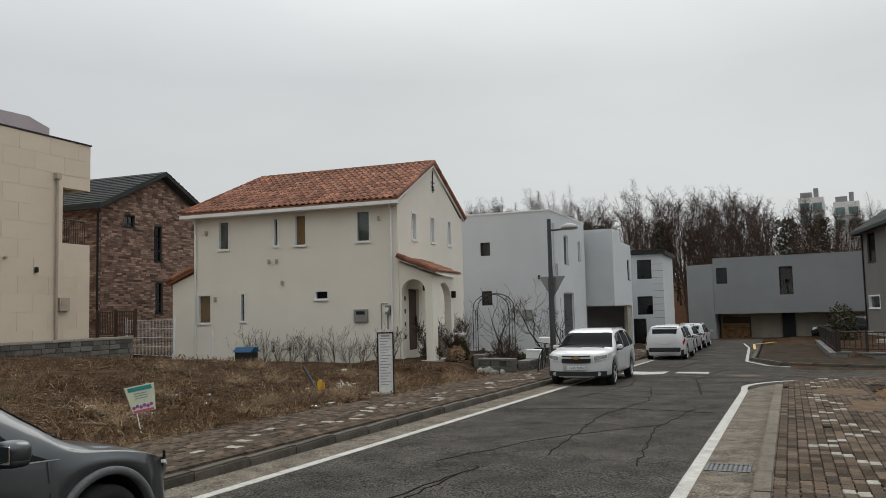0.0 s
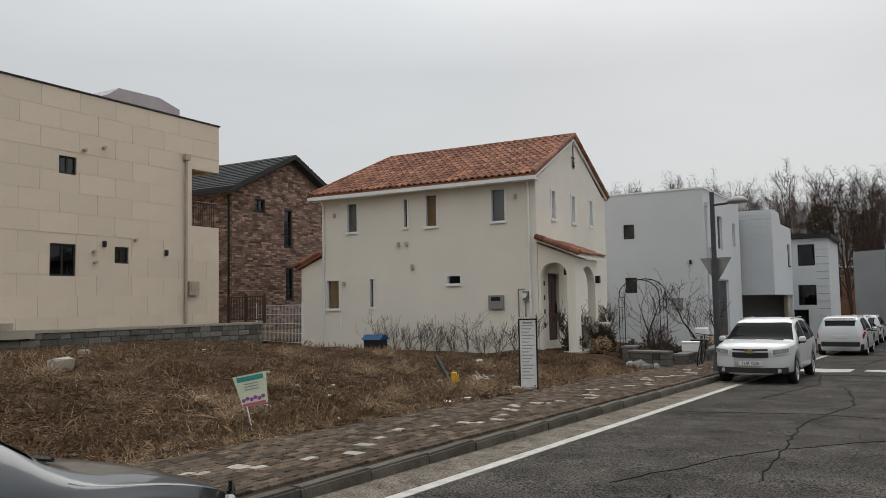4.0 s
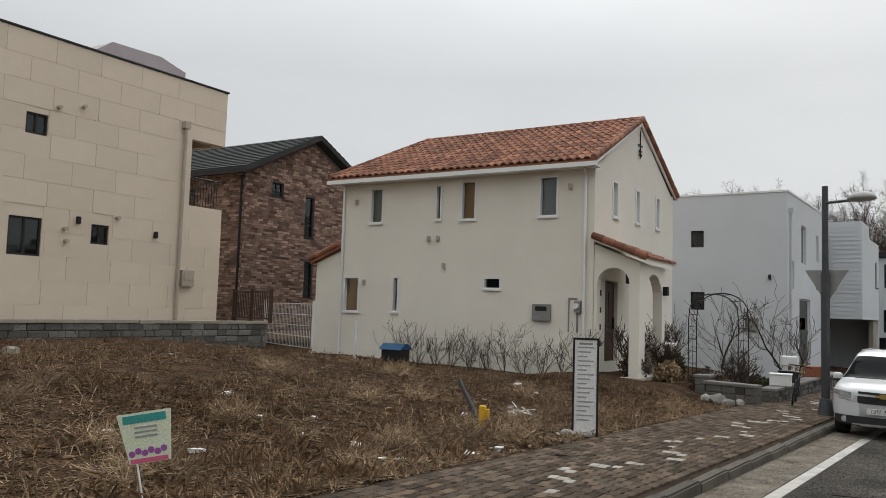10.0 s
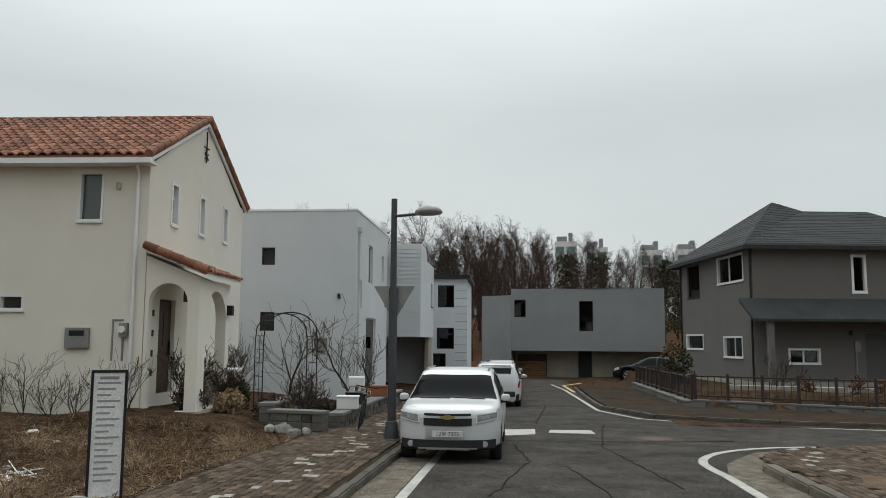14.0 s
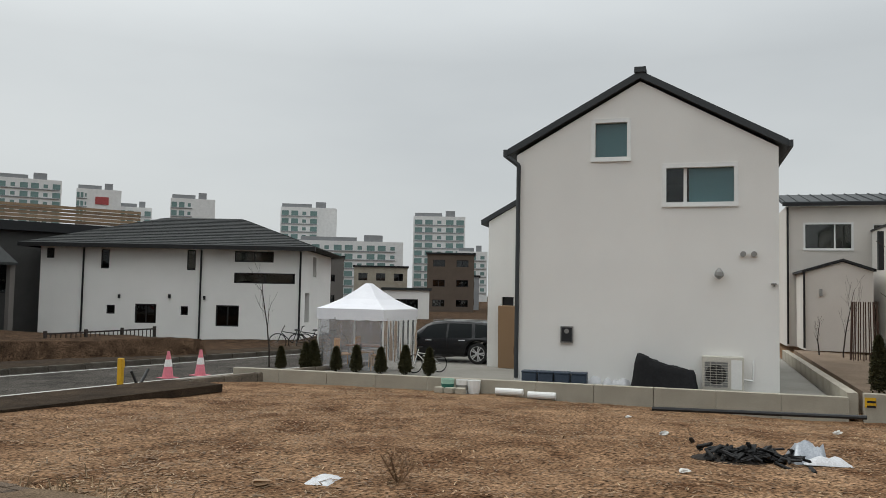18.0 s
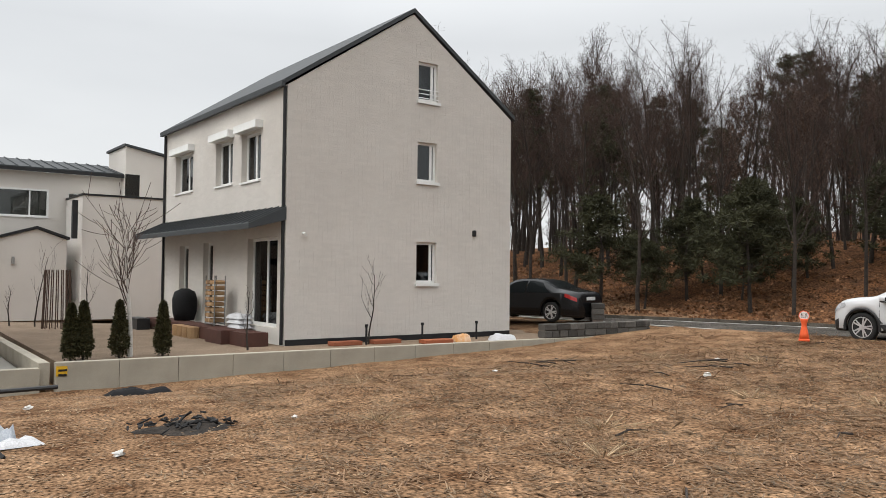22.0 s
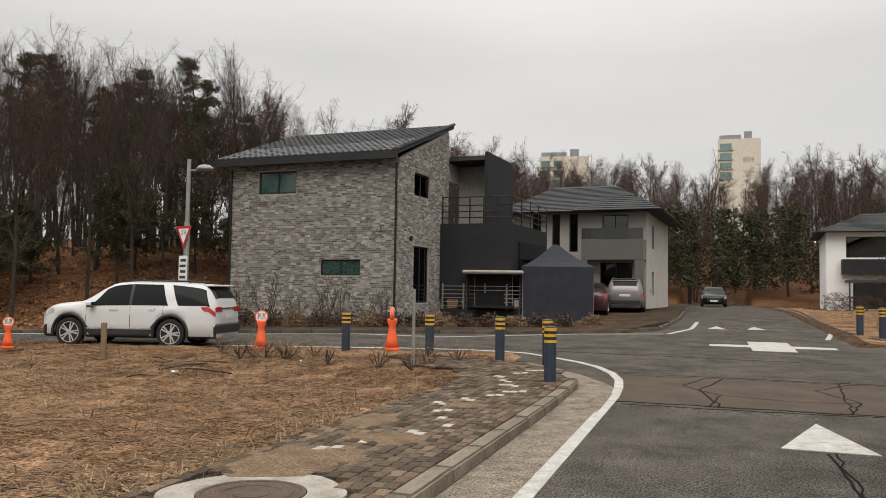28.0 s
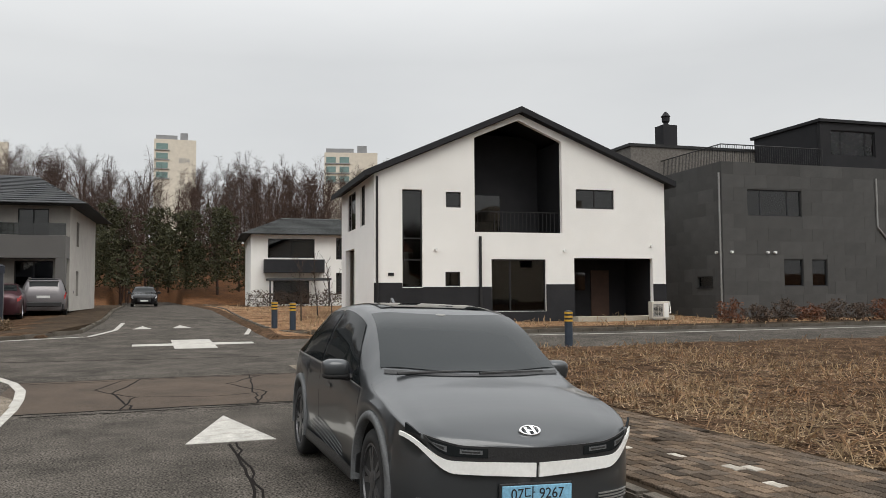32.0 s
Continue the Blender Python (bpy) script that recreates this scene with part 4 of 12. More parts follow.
mb = hw.slab("meter_box", [(7.55, 8.0, -0.12, -0.004, 1.3, 1.75)], GREY_METAL, "grey wall meter box")

# ribbed white house over a carport
hx = House("ribbed_house", "white ribbed house overhanging a carport", -15.0, 43.6, -0.65, 1.0, 6.05, 6.0, COOL_STUCCO)
hx.wall("front", 6.05, [], low=1.85)
hx.wall("right", [(0, 6.05), (2.2, 6.05), (2.6, 5.5), (6.0, 5.5)], [(4.6, 3.4, 5.4, 4.6)], low=1.85)
hx.wall("left", 6.05)
hx.wall("back", 5.5)
hx.slab("soffit", [(0.23, 5.82, 0.23, 5.77, 1.86, 1.98)], COOL_STUCCO)
hx.slab("roof", [(0.23, 5.82, 0.23, 5.77, 5.3, 5.42)], CONCRETE)
hx.window("right", 4.6, 3.4, 5.4, 4.6, frame=DARK_FRAME, glass=DARK_GLASS)
hx.slab("carport_wall", [(0.23, 3.6, 3.2, 3.4, -0.6, 1.85), (3.6, 3.8, 1.4, 3.4, -0.6, 1.85), (5.75, 5.95, 4.6, 5.9, -0.6, 1.85)], CONCRETE, "grey carport wall")
hx.slab("rib", [(0.0, 6.07, -0.02, -0.003, 2.0 + 0.19 * k, 2.02 + 0.19 * k) for k in range(21)], COOL_STUCCO, "thin horizontal ribs")

# white sided house
hy = House("sided_house", "white board clad house with dark windows", -13.0, 51.6, -0.7, 1.5, 5.55, 6.0, COOL_STUCCO)
y_win = [(3.95, 3.5, 4.85, 4.72), (3.9, 1.25, 4.85, 2.4), (3.6, -0.6, 4.4, 1.0)]
hy.wall("front", 5.05, y_win)
hy.wall("right", 5.05)
hy.wall("left", 5.05)
hy.wall("back", 5.05)
hy.room(5.0, (2.8,))
for w in y_win:
    hy.window("front", *w, frame=DARK_FRAME, glass=DARK_GLASS, sill=False, bar=0.05, bars=())
# no real gaps: grey strips on the wall draw the shade between boards
hy.slab("siding_joint", [(a, b, -0.012, -0.003, 0.2 + 0.42 * k, 0.225 + 0.42 * k) for k in range(11) for a, b in ((0.0, 3.55), (4.9, 5.56))], GREY_METAL, "raised grey strip drawn as the shadow gap between boards")
hy.plate("roof", [(-0.2, -0.25, 5.12), (5.75, -0.25, 5.06), (5.75, -0.25, 5.26), (-0.2, -0.25, 5.5)], (0, 6.5, 0), BLACK_METAL, "dark flat roof edge")

# grey concrete house at the street's end
hg = House("grey_house", "grey plaster house with an overhanging upper floor", -5.2, 60.9, -0.75, -5.0, 9.75, 8.0, GREY_PLASTER)
g_win = [(0.2, 3.25, 0.95, 4.4), (4.4, 2.35, 5.28, 4.3)]
hg.wall("front", 5.05, g_win, low=1.08)
hg.wall("right", 5.05, low=1.08)
hg.wall("left", 5.05, low=1.08)
hg.wall("back", 5.05)
hg.slab("soffit", [(0.23, 9.52, 0.23, 7.77, 1.09, 1.25)], CONCRETE)
hg.slab("roof", [(0.23, 9.52, 0.23, 7.77, 4.7, 4.8)], CONCRETE)
hg.slab("coping", [(-0.02, 9.77, -0.02, 0.24, 5.052, 5.09)], GREY_METAL)
for w in g_win:
    hg.window("front", *w, frame=DARK_FRAME, glass=DARK_GLASS, sill=False)
hg.slab("ground_floor_wall", [(0.1, 4.2, 1.6, 1.8, -0.7, 1.08), (5.25, 9.6, 1.6, 1.8, -0.7, 1.08), (4.2, 5.25, 1.75, 1.8, -0.7, 1.08)], CONCRETE, "recessed ground floor wall")
hg.slab("door", [(4.3, 5.15, 1.68, 1.74, -0.68, 1.05)], DARK_FRAME, "dark entrance door")
hg.plate("side_wing", [(-2.1, 1.2, -0.7), (-0.02, 0.0, -0.7), (-0.02, 6.0, -0.7), (-2.1, 6.0, -0.7)], (0, 0, 5.4), GREY_PLASTER, "slanted grey side wing")
LOGS = surf("stacked firewood", (0.36, 0.21, 0.10), 0.85, (0.22, 0.125, 0.06), 0.7, 5.0, each=0.35)
for i in range(7):
    for k in range(13):
        bm = tubes(((0.3 + 0.148 * k, 1.15, -0.1 + 0.155 * i), (0.3 + 0.148 * k, 1.53, -0.1 + 0.155 * i), 0.072), n=6)
        for v in bm.verts:
            v.co.z += 0.22
        part("log", bm, LOGS, hg.root)
hg.slab("wood_store_back", [(0.25, 2.2, 1.55, 1.59, -0.6, 0.85)], DARK_WOOD)

# taupe hipped house
ht = House("taupe_house", "taupe stucco house with a dark hipped shingle roof", 4.85, 41.25, -0.35, 8.0, 9.0, 8.6, TAUPE)
t_front = [(4.1, 3.72, 4.67, 5.23), (6.04, 4.62, 6.6, 5.22), (1.37, 0.85, 2.62, 1.43), (4.5, 0.02, 5.4, 2.05), (6.66, 1.36, 7.26, 2.05), (8.0, 0.0, 8.7, 2.2)]
t_left = [(0.9, 4.25, 3.7, 5.4), (6.0, 3.85, 7.7, 5.4), (5.7, 1.36, 8.0, 2.04), (1.2, 1.05, 3.2, 1.92)]
ht.wall("front", 5.48, t_front)
ht.wall("left", 5.48, t_left)
ht.wall("right", 5.48)
ht.wall("back", 5.48)
ht.room(5.4, (2.8,))
ht.window("front", *t_front[0], bar=0.07, lip=0.03, glass=DARK_GLASS)
ht.window("front", *t_front[1], bar=0.07, lip=0.03, glass=DARK_GLASS)
ht.window("front", *t_front[2], bars=(0.5,), lip=0.03)
ht.window("front", *t_front[4], lip=0.03)
ht.window("left", *t_left[0], bars=(0.6,), lip=0.03)
ht.window("left", *t_left[1], frame=DARK_FRAME, glass=DARK_GLASS)
ht.window("left", *t_left[2], lip=0.03)
ht.window("left", *t_left[3], bars=(0.5,), lip=0.03, glass=DARK_GLASS)
ht.slab("door", [(4.52, 5.38, 0.06, 0.12, 0.03, 2.03)], TAUPE_DARK, "dark grey steel door")
ht.slab("door", [(8.02, 8.68, 0.06, 0.12, 0.02, 2.18)], DARK_WOOD, "reddish wooden entrance door")
ev, rz = 5.4, 8.0
for o in ([(-0.55, -0.55, ev), (9.55, -0.55, ev), (7.2, 4.0, 7.55), (4.3, 4.3, 7.6), (2.9, 4.3, rz)], [(9.55, -0.55, ev), (9.55, 9.15, ev), (7.2, 4.6, 7.55), (7.2, 4.0, 7.55)], [(9.55, 9.15, ev), (-0.55, 9.15, ev), (2.9, 4.3, rz), (4.3, 4.3, 7.6), (7.2, 4.6, 7.55)], [(-0.55, 9.15, ev), (-0.55, -0.55, ev), (2.9, 4.3, rz)]):
    bm = bmesh.new()
    vs = [bm.verts.new((a, d, z + 0.35)) for a, d, z in o]
    for k in range(1, len(vs) - 1):
        bm.faces.new((vs[0], vs[k], vs[k + 1]))
    got = bmesh.ops.extrude_face_region(bm, geom=bm.faces[:])
    for v in got["geom"]:
        if isinstance(v, bmesh.types.BMVert):
            v.co.z += 0.14
    bmesh.ops.recalc_face_normals(bm, faces=bm.faces)
    part("roof", bm, SHINGLE, ht.root, "dark shingle roof plane")
ht.slab("soffit", [(-0.5, 9.5, -0.5, 9.1, 5.49, 5.62)], TAUPE_DARK, "dark eaves soffit")
ht.plate("porch_roof", [(-0.6, 0.0, 3.45), (-0.6, -1.35, 2.6), (-0.6, -1.35, 2.5), (-0.6, 0.0, 3.3)], (10.9, 0, 0), SHINGLE, "dark shingle porch roof")
for a in (0.05, 9.2, 10.1):
    ht.slab("porch_post", [(a, a + 0.22, -1.2, -0.98, -0.3, 2.55)], TAUPE)
downpipe(ht, [(-0.07, 0.05, 5.4), (-0.07, 0.05, -0.2)])
downpipe(ht, [(-0.07, 8.5, 5.4), (-0.07, 8.5, -0.2)])
for a, z in ((0.5, 1.95), (3.9, 2.1), (5.8, 2.1), (7.6, 2.0)):
    lamp_on(ht, "front", a, z)
mb = ht.slab("meter_box", [(4.02, 4.24, -0.12, -0.004, 1.35, 1.75)], GREY_METAL, "grey wall meter box")
ht.slab("pipe_cover", [(4.06, 4.12, -0.06, -0.004, 0.2, 1.34)], GREY_METAL, parent=mb)
ht.slab("stone_base", [(-0.08, 9.05, -0.08, -0.004, -0.3, 0.12), (-0.08, -0.004, 0.0, 8.6, -0.3, 0.12)], CONCRETE, "rough stone base course")

# slate walled house behind
hs = House("slate_house", "dark slate house with a timber roof terrace", 15.2, 48.5, -0.6, -20.0, 9.0, 8.0, SLATE_WALL)
for s in ("front", "back", "left", "right"):
    hs.wall(s, 4.3, [(0.7, 2.9, 1.5, 3.6), (2.9, 1.4, 3.3, 2.9)] if s == "front" else [])
hs.window("front", 0.7, 2.9, 1.5, 3.6, frame=DARK_FRAME, glass=DARK_GLASS)
hs.window("front", 2.9, 1.4, 3.3, 2.9, frame=DARK_FRAME, glass=DARK_GLASS)
hs.slab("roof", [(-0.3, 9.3, -0.3, 8.3, 4.31, 4.75)], DARK_FRAME, "dark roof slab")
hs.slab("terrace_board", [(-0.2, 9.2, -0.25, -0.2, 4.8 + 0.17 * k, 4.93 + 0.17 * k) for k in range(5)], WOOD, "timber terrace screen boards")

# low white house with a dark hipped roof
hv = House("low_white_house", "white house with dark hipped roof and slot windows", 18.52, 45.18, -1.0, -58.5, 12.0, 9.0, WHITE_STUCCO)
v_win = [(0.25, 3.0, 0.62, 3.45), (2.76, 2.56, 3.16, 3.44), (4.41, 0.1, 5.4, 0.98), (6.72, 2.55, 7.13, 3.48), (8.12, 0.02, 9.18, 0.98), (8.9, 2.97, 10.7, 3.47), (8.9, 2.0, 11.7, 2.48), (3.1, 0.5, 3.5, 0.9), (6.5, 0.5, 6.85, 0.9)]
hv.wall("front", 3.62, v_win)
hv.wall("left", 3.62)
hv.wall("right", 3.62, [(1.0, 0.2, 2.2, 1.6), (3.0, 2.4, 4.0, 3.4)])
hv.wall("back", 3.62)
hv.room(3.5, (1.4,))
for w in v_win:
    hv.window("front", *w, frame=BLACK_METAL, glass=DARK_GLASS, sill=False, bars=(0.5,) if w[2] - w[0] > 0.9 else ())
bm = bmesh.new()
o = [(-0.7, -0.7, 3.65), (12.7, -0.7, 3.65), (12.7, 9.7, 3.65), (-0.7, 9.7, 3.65), (4.2, 4.5, 5.35), (8.0, 4.5, 5.35)]
lo = [bm.verts.new((a, d, z + 1.0)) for a, d, z in o]
for q in ((0, 1, 5, 4), (1, 2, 5), (2, 3, 4, 5), (3, 0, 4), (3, 2, 1, 0)):
    bm.faces.new([lo[i] for i in q])
part("roof", bm, SHINGLE, hv.root, "dark hipped shingle roof")
hv.slab("fascia", [(-0.72, 12.72, -0.72, -0.6, 3.5, 3.68), (-0.72, -0.6, -0.6, 9.7, 3.5, 3.68)], BLACK_METAL)
for a in (2.0, 7.4, 11.95):
    downpipe(hv, [(a, -0.06, 3.5), (a, -0.06, -0.9)])
for a, z in ((3.7, 1.3), (6.0, 1.35), (7.6, 1.3)):
    lamp_on(hv, "front", a, z)

# white gabled house
hq = House("gabled_white_house", "white stucco gabled house with dark grey roof edge", 14.11, 18.65, -0.4, -75.0, 5.78, 9.0, WHITE_STUCCO)
q_win = [(1.78, 4.83, 2.62, 5.75), (3.37, 3.76, 4.93, 4.66)]
hq.wall("front", [(0, 5.0), (2.85, 6.62), (5.78, 5.0)], q_win)
hq.wall("back", [(0, 5.0), (2.85, 6.62), (5.78, 5.0)])
hq.wall("left", 5.0)
hq.wall("right", 5.0)
hq.room(4.95, (2.4,))
hq.window("front", *q_win[0], lip=0.03, blind=TEAL_BLIND, bar=0.06)
hq.window("front", *q_win[1], lip=0.03, bar=0.06, bars=(0.3,))
hq.slab("blind", [(3.92, 4.87, 0.118, 0.13, 3.8, 4.62)], TEAL_BLIND, "teal frosted window film")
for s in (((-0.2, 4.98), (2.85, 6.68)), ((2.85, 6.68), (5.98, 4.98))):
    (a0, z0), (a1, z1) = s
    hq.plate("roof", [(a0, -0.12, z0), (a1, -0.12, z1), (a1, -0.12, z1 + 0.16), (a0, -0.12, z0 + 0.16)], (0, 9.3, 0), METAL_ROOF, "dark grey metal roof plane")
hq.slab("ridge_cap", [(2.72, 2.98, -0.16, 9.2, 6.8, 6.92)], METAL_ROOF)
hq.slab("gutter", [(-0.3, -0.2, -0.16, 9.1, 4.95, 5.12), (5.98, 6.06, -0.16, 9.1, 4.97, 5.12)], METAL_ROOF)
downpipe(hq, [(-0.2, -0.08, 4.95), (0.06, -0.08, 4.75), (0.06, -0.08, -0.25)], METAL_ROOF, 0.05)
vb = hq.slab("meter_box", [(1.09, 1.38, -0.08, -0.004, 0.60, 0.98)], GREY_METAL, "dark wall meter box")
part("meter_cover", boxes((1.115, 1.355, -0.092, -0.081, 1.03, 1.355)), DARK_FRAME, vb)
bm = tubes(((1.235, -0.093, 1.27), (1.235, -0.105, 1.27), 0.055), n=14)
part("meter", bm, GREY_METAL, vb)
bm = bmesh.new()
lathe(bm, [(0.02, 2.75), (0.09, 2.66), (0.1, 2.58), (0.02, 2.5)], 12, (4.55, -0.16, 0))
tube(bm, (4.55, -0.16, 2.6), (4.55, 0.0, 2.6), 0.02)
part("wall_lamp", bm, GREY_METAL, hq.root, "round grey wall lamp")
for a in (5.05, 5.27):
    vent_on(hq, "front", a, 2.66, GREY_METAL, 0.06, 0.1)
hq.slab("tap", [(5.62, 5.72, -0.1, -0.004, 2.0, 2.03), (5.66, 5.69, -0.09, -0.004, 1.96, 2.03)], GREY_METAL)
bm = pierced([(-1.64, -0.4), (-0.02, -0.4), (-0.02, 4.72), (-1.64, 3.8)], [rect(-1.22, 0.95, -0.88, 1.62)], 0.2, lambda a, q, z: (a, q + 4.0, z + 0.4))
part("side_wall", bm, WHITE_STUCCO, hq.root)
hq.slab("side_wall", [(-1.64, -1.44, 4.22, 8.0, -0.4, 3.75)], WHITE_STUCCO)
hq.plate("side_roof", [(-1.85, 3.9, 3.7), (-0.02, 3.9, 4.74), (-0.02, 3.9, 4.88), (-1.85, 3.9, 3.84)], (0, 4.2, 0), METAL_ROOF)
hq.slab("side_window", [(-1.22, -0.88, 4.08, 4.12, 0.95, 1.62)], DARK_FRAME)

# tall pale brick house
hp = House("pale_brick_house", "tall pale brick gabled house with a dark metal roof", 17.85, 6.5, -0.2, -75.0, 7.45, 9.6, PALE_BRICK, 0.3)
p_front = [(3.99, 6.56, 4.67, 7.66), (3.98, 4.27, 4.66, 5.38), (3.98, 1.41, 4.68, 2.56)]
p_left = [(6.85, 4.25, 8.5, 5.5), (3.55, 4.2, 4.85, 5.5), (1.6, 4.15, 2.9, 5.5), (0.45, 0.25, 2.35, 2.58), (4.95, 0.3, 5.75, 2.55), (7.1, 0.3, 7.95, 2.5)]
hp.wall("front", [(0, 6.4), (3.8, 8.95), (7.45, 6.4)], p_front)
hp.wall("back", [(0, 6.4), (3.8, 8.95), (7.45, 6.4)])
hp.wall("left", 6.4, p_left)
hp.wall("right", 6.4)
hp.room(6.35, (2.9,))
for w in p_front:
    hp.window("front", *w, glass=DARK_GLASS, bars=(0.78,), deep=0.1, bar=0.07)
    hp.slab("sill_board", [(w[0] - 0.05, w[2] + 0.06, -0.07, -0.003, w[1] - 0.09, w[1] - 0.006)], WHITE_METAL)
hp.slab("guard_rail", [(3.99, 4.67, -0.03, -0.005, 6.62 + 0.12 * k, 6.64 + 0.12 * k) for k in range(3)], WHITE_METAL, "white window guard bars")
for k, w in enumerate(p_left):
    hp.window("left", *w, glass=DARK_GLASS, bars=(0.5,) if k in (0, 1, 2, 3) else (), deep=0.16, bar=0.08, sill=k < 3)
    if k < 3:
        hp.slab("lintel", [(-0.22, -0.003, w[0] - 0.12, w[2] + 0.12, w[3] + 0.02, w[3] + 0.22)], WHITE_METAL, "white shutter box")
for s in (((-0.12, 6.4), (3.8, 9.0)), ((3.8, 9.0), (7.57, 6.4))):
    (a0, z0), (a1, z1) = s
    hp.plate("roof", [(a0, -0.06, z0), (a1, -0.06, z1), (a1, -0.06, z1 + 0.12), (a0, -0.06, z0 + 0.12)], (0, 9.72, 0), METAL_ROOF, "dark metal roof plane")
hp.slab("gutter", [(-0.2, -0.1, -0.06, 9.66, 6.33, 6.47)], METAL_ROOF)
downpipe(hp, [(-0.06, 0.04, 6.35), (-0.06, 0.04, -0.15)])
downpipe(hp, [(-0.06, 9.5, 6.35), (-0.06, 9.5, -0.15)])
hp.plate("awning", [(-0.01, -0.05, 3.32), (-1.0, -0.05, 2.85), (-1.0, -0.05, 2.72), (-0.01, -0.05, 2.98)], (0, 9.7, 0), METAL_ROOF, "dark metal awning over the terrace doors")
for k in range(26):
    d_ = 0.0 + 0.385 * k
    hp.plate("seam", [(-0.01, d_, 3.325), (-1.0, d_, 2.855), (-1.0, d_, 2.89), (-0.01, d_, 3.36)], (0, 0.025, 0), METAL_ROOF)
lamp_on(hp, "front", 6.0, 2.87)
bm = tubes(((0.46, -0.15, 2.82), (0.5, 0.0, 2.86), 0.045), n=10)
part("camera_box", bm, WHITE_METAL, hp.root, "white security camera")
hp.slab("dark_base", [(0.02, 7.44, -0.02, -0.004, -0.2, -0.02)], BLACK_METAL)

# neighbours behind the garden
hn = House("garden_house", "pale brick house with a seamed metal roof", 36.9, 16.2, -0.4, -75.0, 8.3, 7.0, PALE_BRICK)
hn.wall("front", 6.05, [(0.75, 4.05, 2.78, 5.25), (3.6, 4.9, 4.2, 5.2), (5.4, 4.9, 6.1, 5.2)])
for s in ("left", "right", "back"):
    hn.wall(s, 6.05)
hn.window("front", 0.75, 4.05, 2.78, 5.25, bars=(0.64,), glass=DARK_GLASS, lip=0.03)
hn.window("front", 3.6, 4.9, 4.2, 5.2, glass=DARK_GLASS)
hn.window("front", 5.4, 4.9, 6.1, 5.2, glass=DARK_GLASS)
hn.plate("roof", [(-0.2, -0.3, 6.1), (-0.2, 3.5, 6.9), (-0.2, 3.5, 7.0), (-0.2, -0.3, 6.22)], (6.3, 0, 0), METAL_ROOF, "blue grey seamed metal roof")
for k in range(12):
    hn.plate("seam", [(-0.1 + 0.52 * k, -0.3, 6.22), (-0.1 + 0.52 * k, 3.5, 7.0), (-0.1 + 0.52 * k, 3.5, 7.05), (-0.1 + 0.52 * k, -0.3, 6.27)], (0.03, 0, 0), METAL_ROOF)
hn.slab("gutter", [(-0.2, 6.1, -0.38, -0.3, 6.02, 6.16)], BLACK_METAL)
hn.slab("front_block", [(3.55, 7.4, -3.2, -0.01, -0.4, 4.85)], PALE_BRICK, "pale brick front block")
hn.slab("coping", [(3.5, 7.45, -3.25, -3.0, 4.855, 4.93), (3.5, 3.75, -2.99, -0.01, 4.855, 4.93)], BLACK_METAL)
hn.plate("tower", [(5.95, -0.5, 4.94), (5.95, -0.5, 7.5), (8.3, -0.5, 7.05), (8.3, -0.5, 4.94)], (0, 3.0, 0), PALE_BRICK, "raised stair block")
hn.plate("tower_roof", [(5.85, -0.65, 7.52), (5.85, -0.65, 7.62), (8.4, -0.65, 7.17), (8.4, -0.65, 7.07)], (0, 3.3, 0), METAL_ROOF)
hn.slab("tower_door", [(5.95, 6.6, -0.53, -0.505, 5.0, 6.2)], DARK_GLASS)
hn.plate("shed", [(0.4, -3.0, -0.4), (3.0, -3.0, -0.4), (3.0, -3.0, 2.95), (1.85, -3.0, 3.35), (0.4, -3.0, 2.9)], (0, 2.9, 0), PALE_BRICK, "small gabled store room")
hn.plate("shed_roof", [(0.25, -3.12, 2.88), (1.85, -3.12, 3.38), (1.85, -3.12, 3.48), (0.25, -3.12, 2.98)], (0, 3.1, 0), BLACK_METAL)
hn.plate("shed_roof", [(1.85, -3.12, 3.38), (3.1, -3.12, 2.95), (3.1, -3.12, 3.05), (1.85, -3.12, 3.48)], (0, 3.1, 0), BLACK_METAL)
hn.slab("store_lamp", [(0.95, 1.05, -3.1, -3.01, 1.9, 2.2)], GREY_METAL)
for a in (0.35, 3.9):
    downpipe(hn, [(a, -3.06, 2.9), (a, -3.06, -0.3)])
downpipe(hn, [(0.05, -0.06, 6.0), (0.05, -0.06, -0.3)])
hn.slab("fin", [(3.1, 3.3, -3.5, -3.25, 3.0, 4.6)], BLACK_METAL, "dark vertical ladder frame")

# grey brick house across the street
hk = House("grey_brick_house", "grey brick house with a sloping dark tile roof", 15.55, -18.5, 0.3, 176.0, 7.5, 4.9, MORTAR)
k_front = [(1.3, 5.35, 3.06, 6.24), (4.22, 2.16, 5.94, 2.76)]
k_right = [(1.36, 5.3, 2.9, 6.2), (1.4, 1.15, 2.9, 3.35)]
hk.wall("front", 6.55, k_front)
hk.wall("right", [(0, 6.55), (4.9, 8.4)], k_right)
hk.wall("left", [(0, 6.55), (4.9, 8.4)])
hk.wall("back", 8.4)
hk.room(6.4, (3.4,))
for w in k_front:
    hk.window("front", *w, frame=BLACK_METAL, glass=GLASS, bars=(0.5,), sill=False, bar=0.06, blind=GREEN_BLIND)
hk.window("right", *k_right[0], frame=BLACK_METAL, bars=(0.5,), sill=False, blind=GREEN_BLIND)
hk.window("right", *k_right[1], frame=BLACK_METAL, glass=DARK_GLASS, bars=(0.5,), sill=False)
hk.plate("roof", [(-0.4, -0.5, 6.72), (-0.4, 5.15, 8.72), (-0.4, 5.15, 8.6), (-0.4, -0.5, 6.58)], (8.02, 0, 0), TILE_GREY, "dark roof plane")
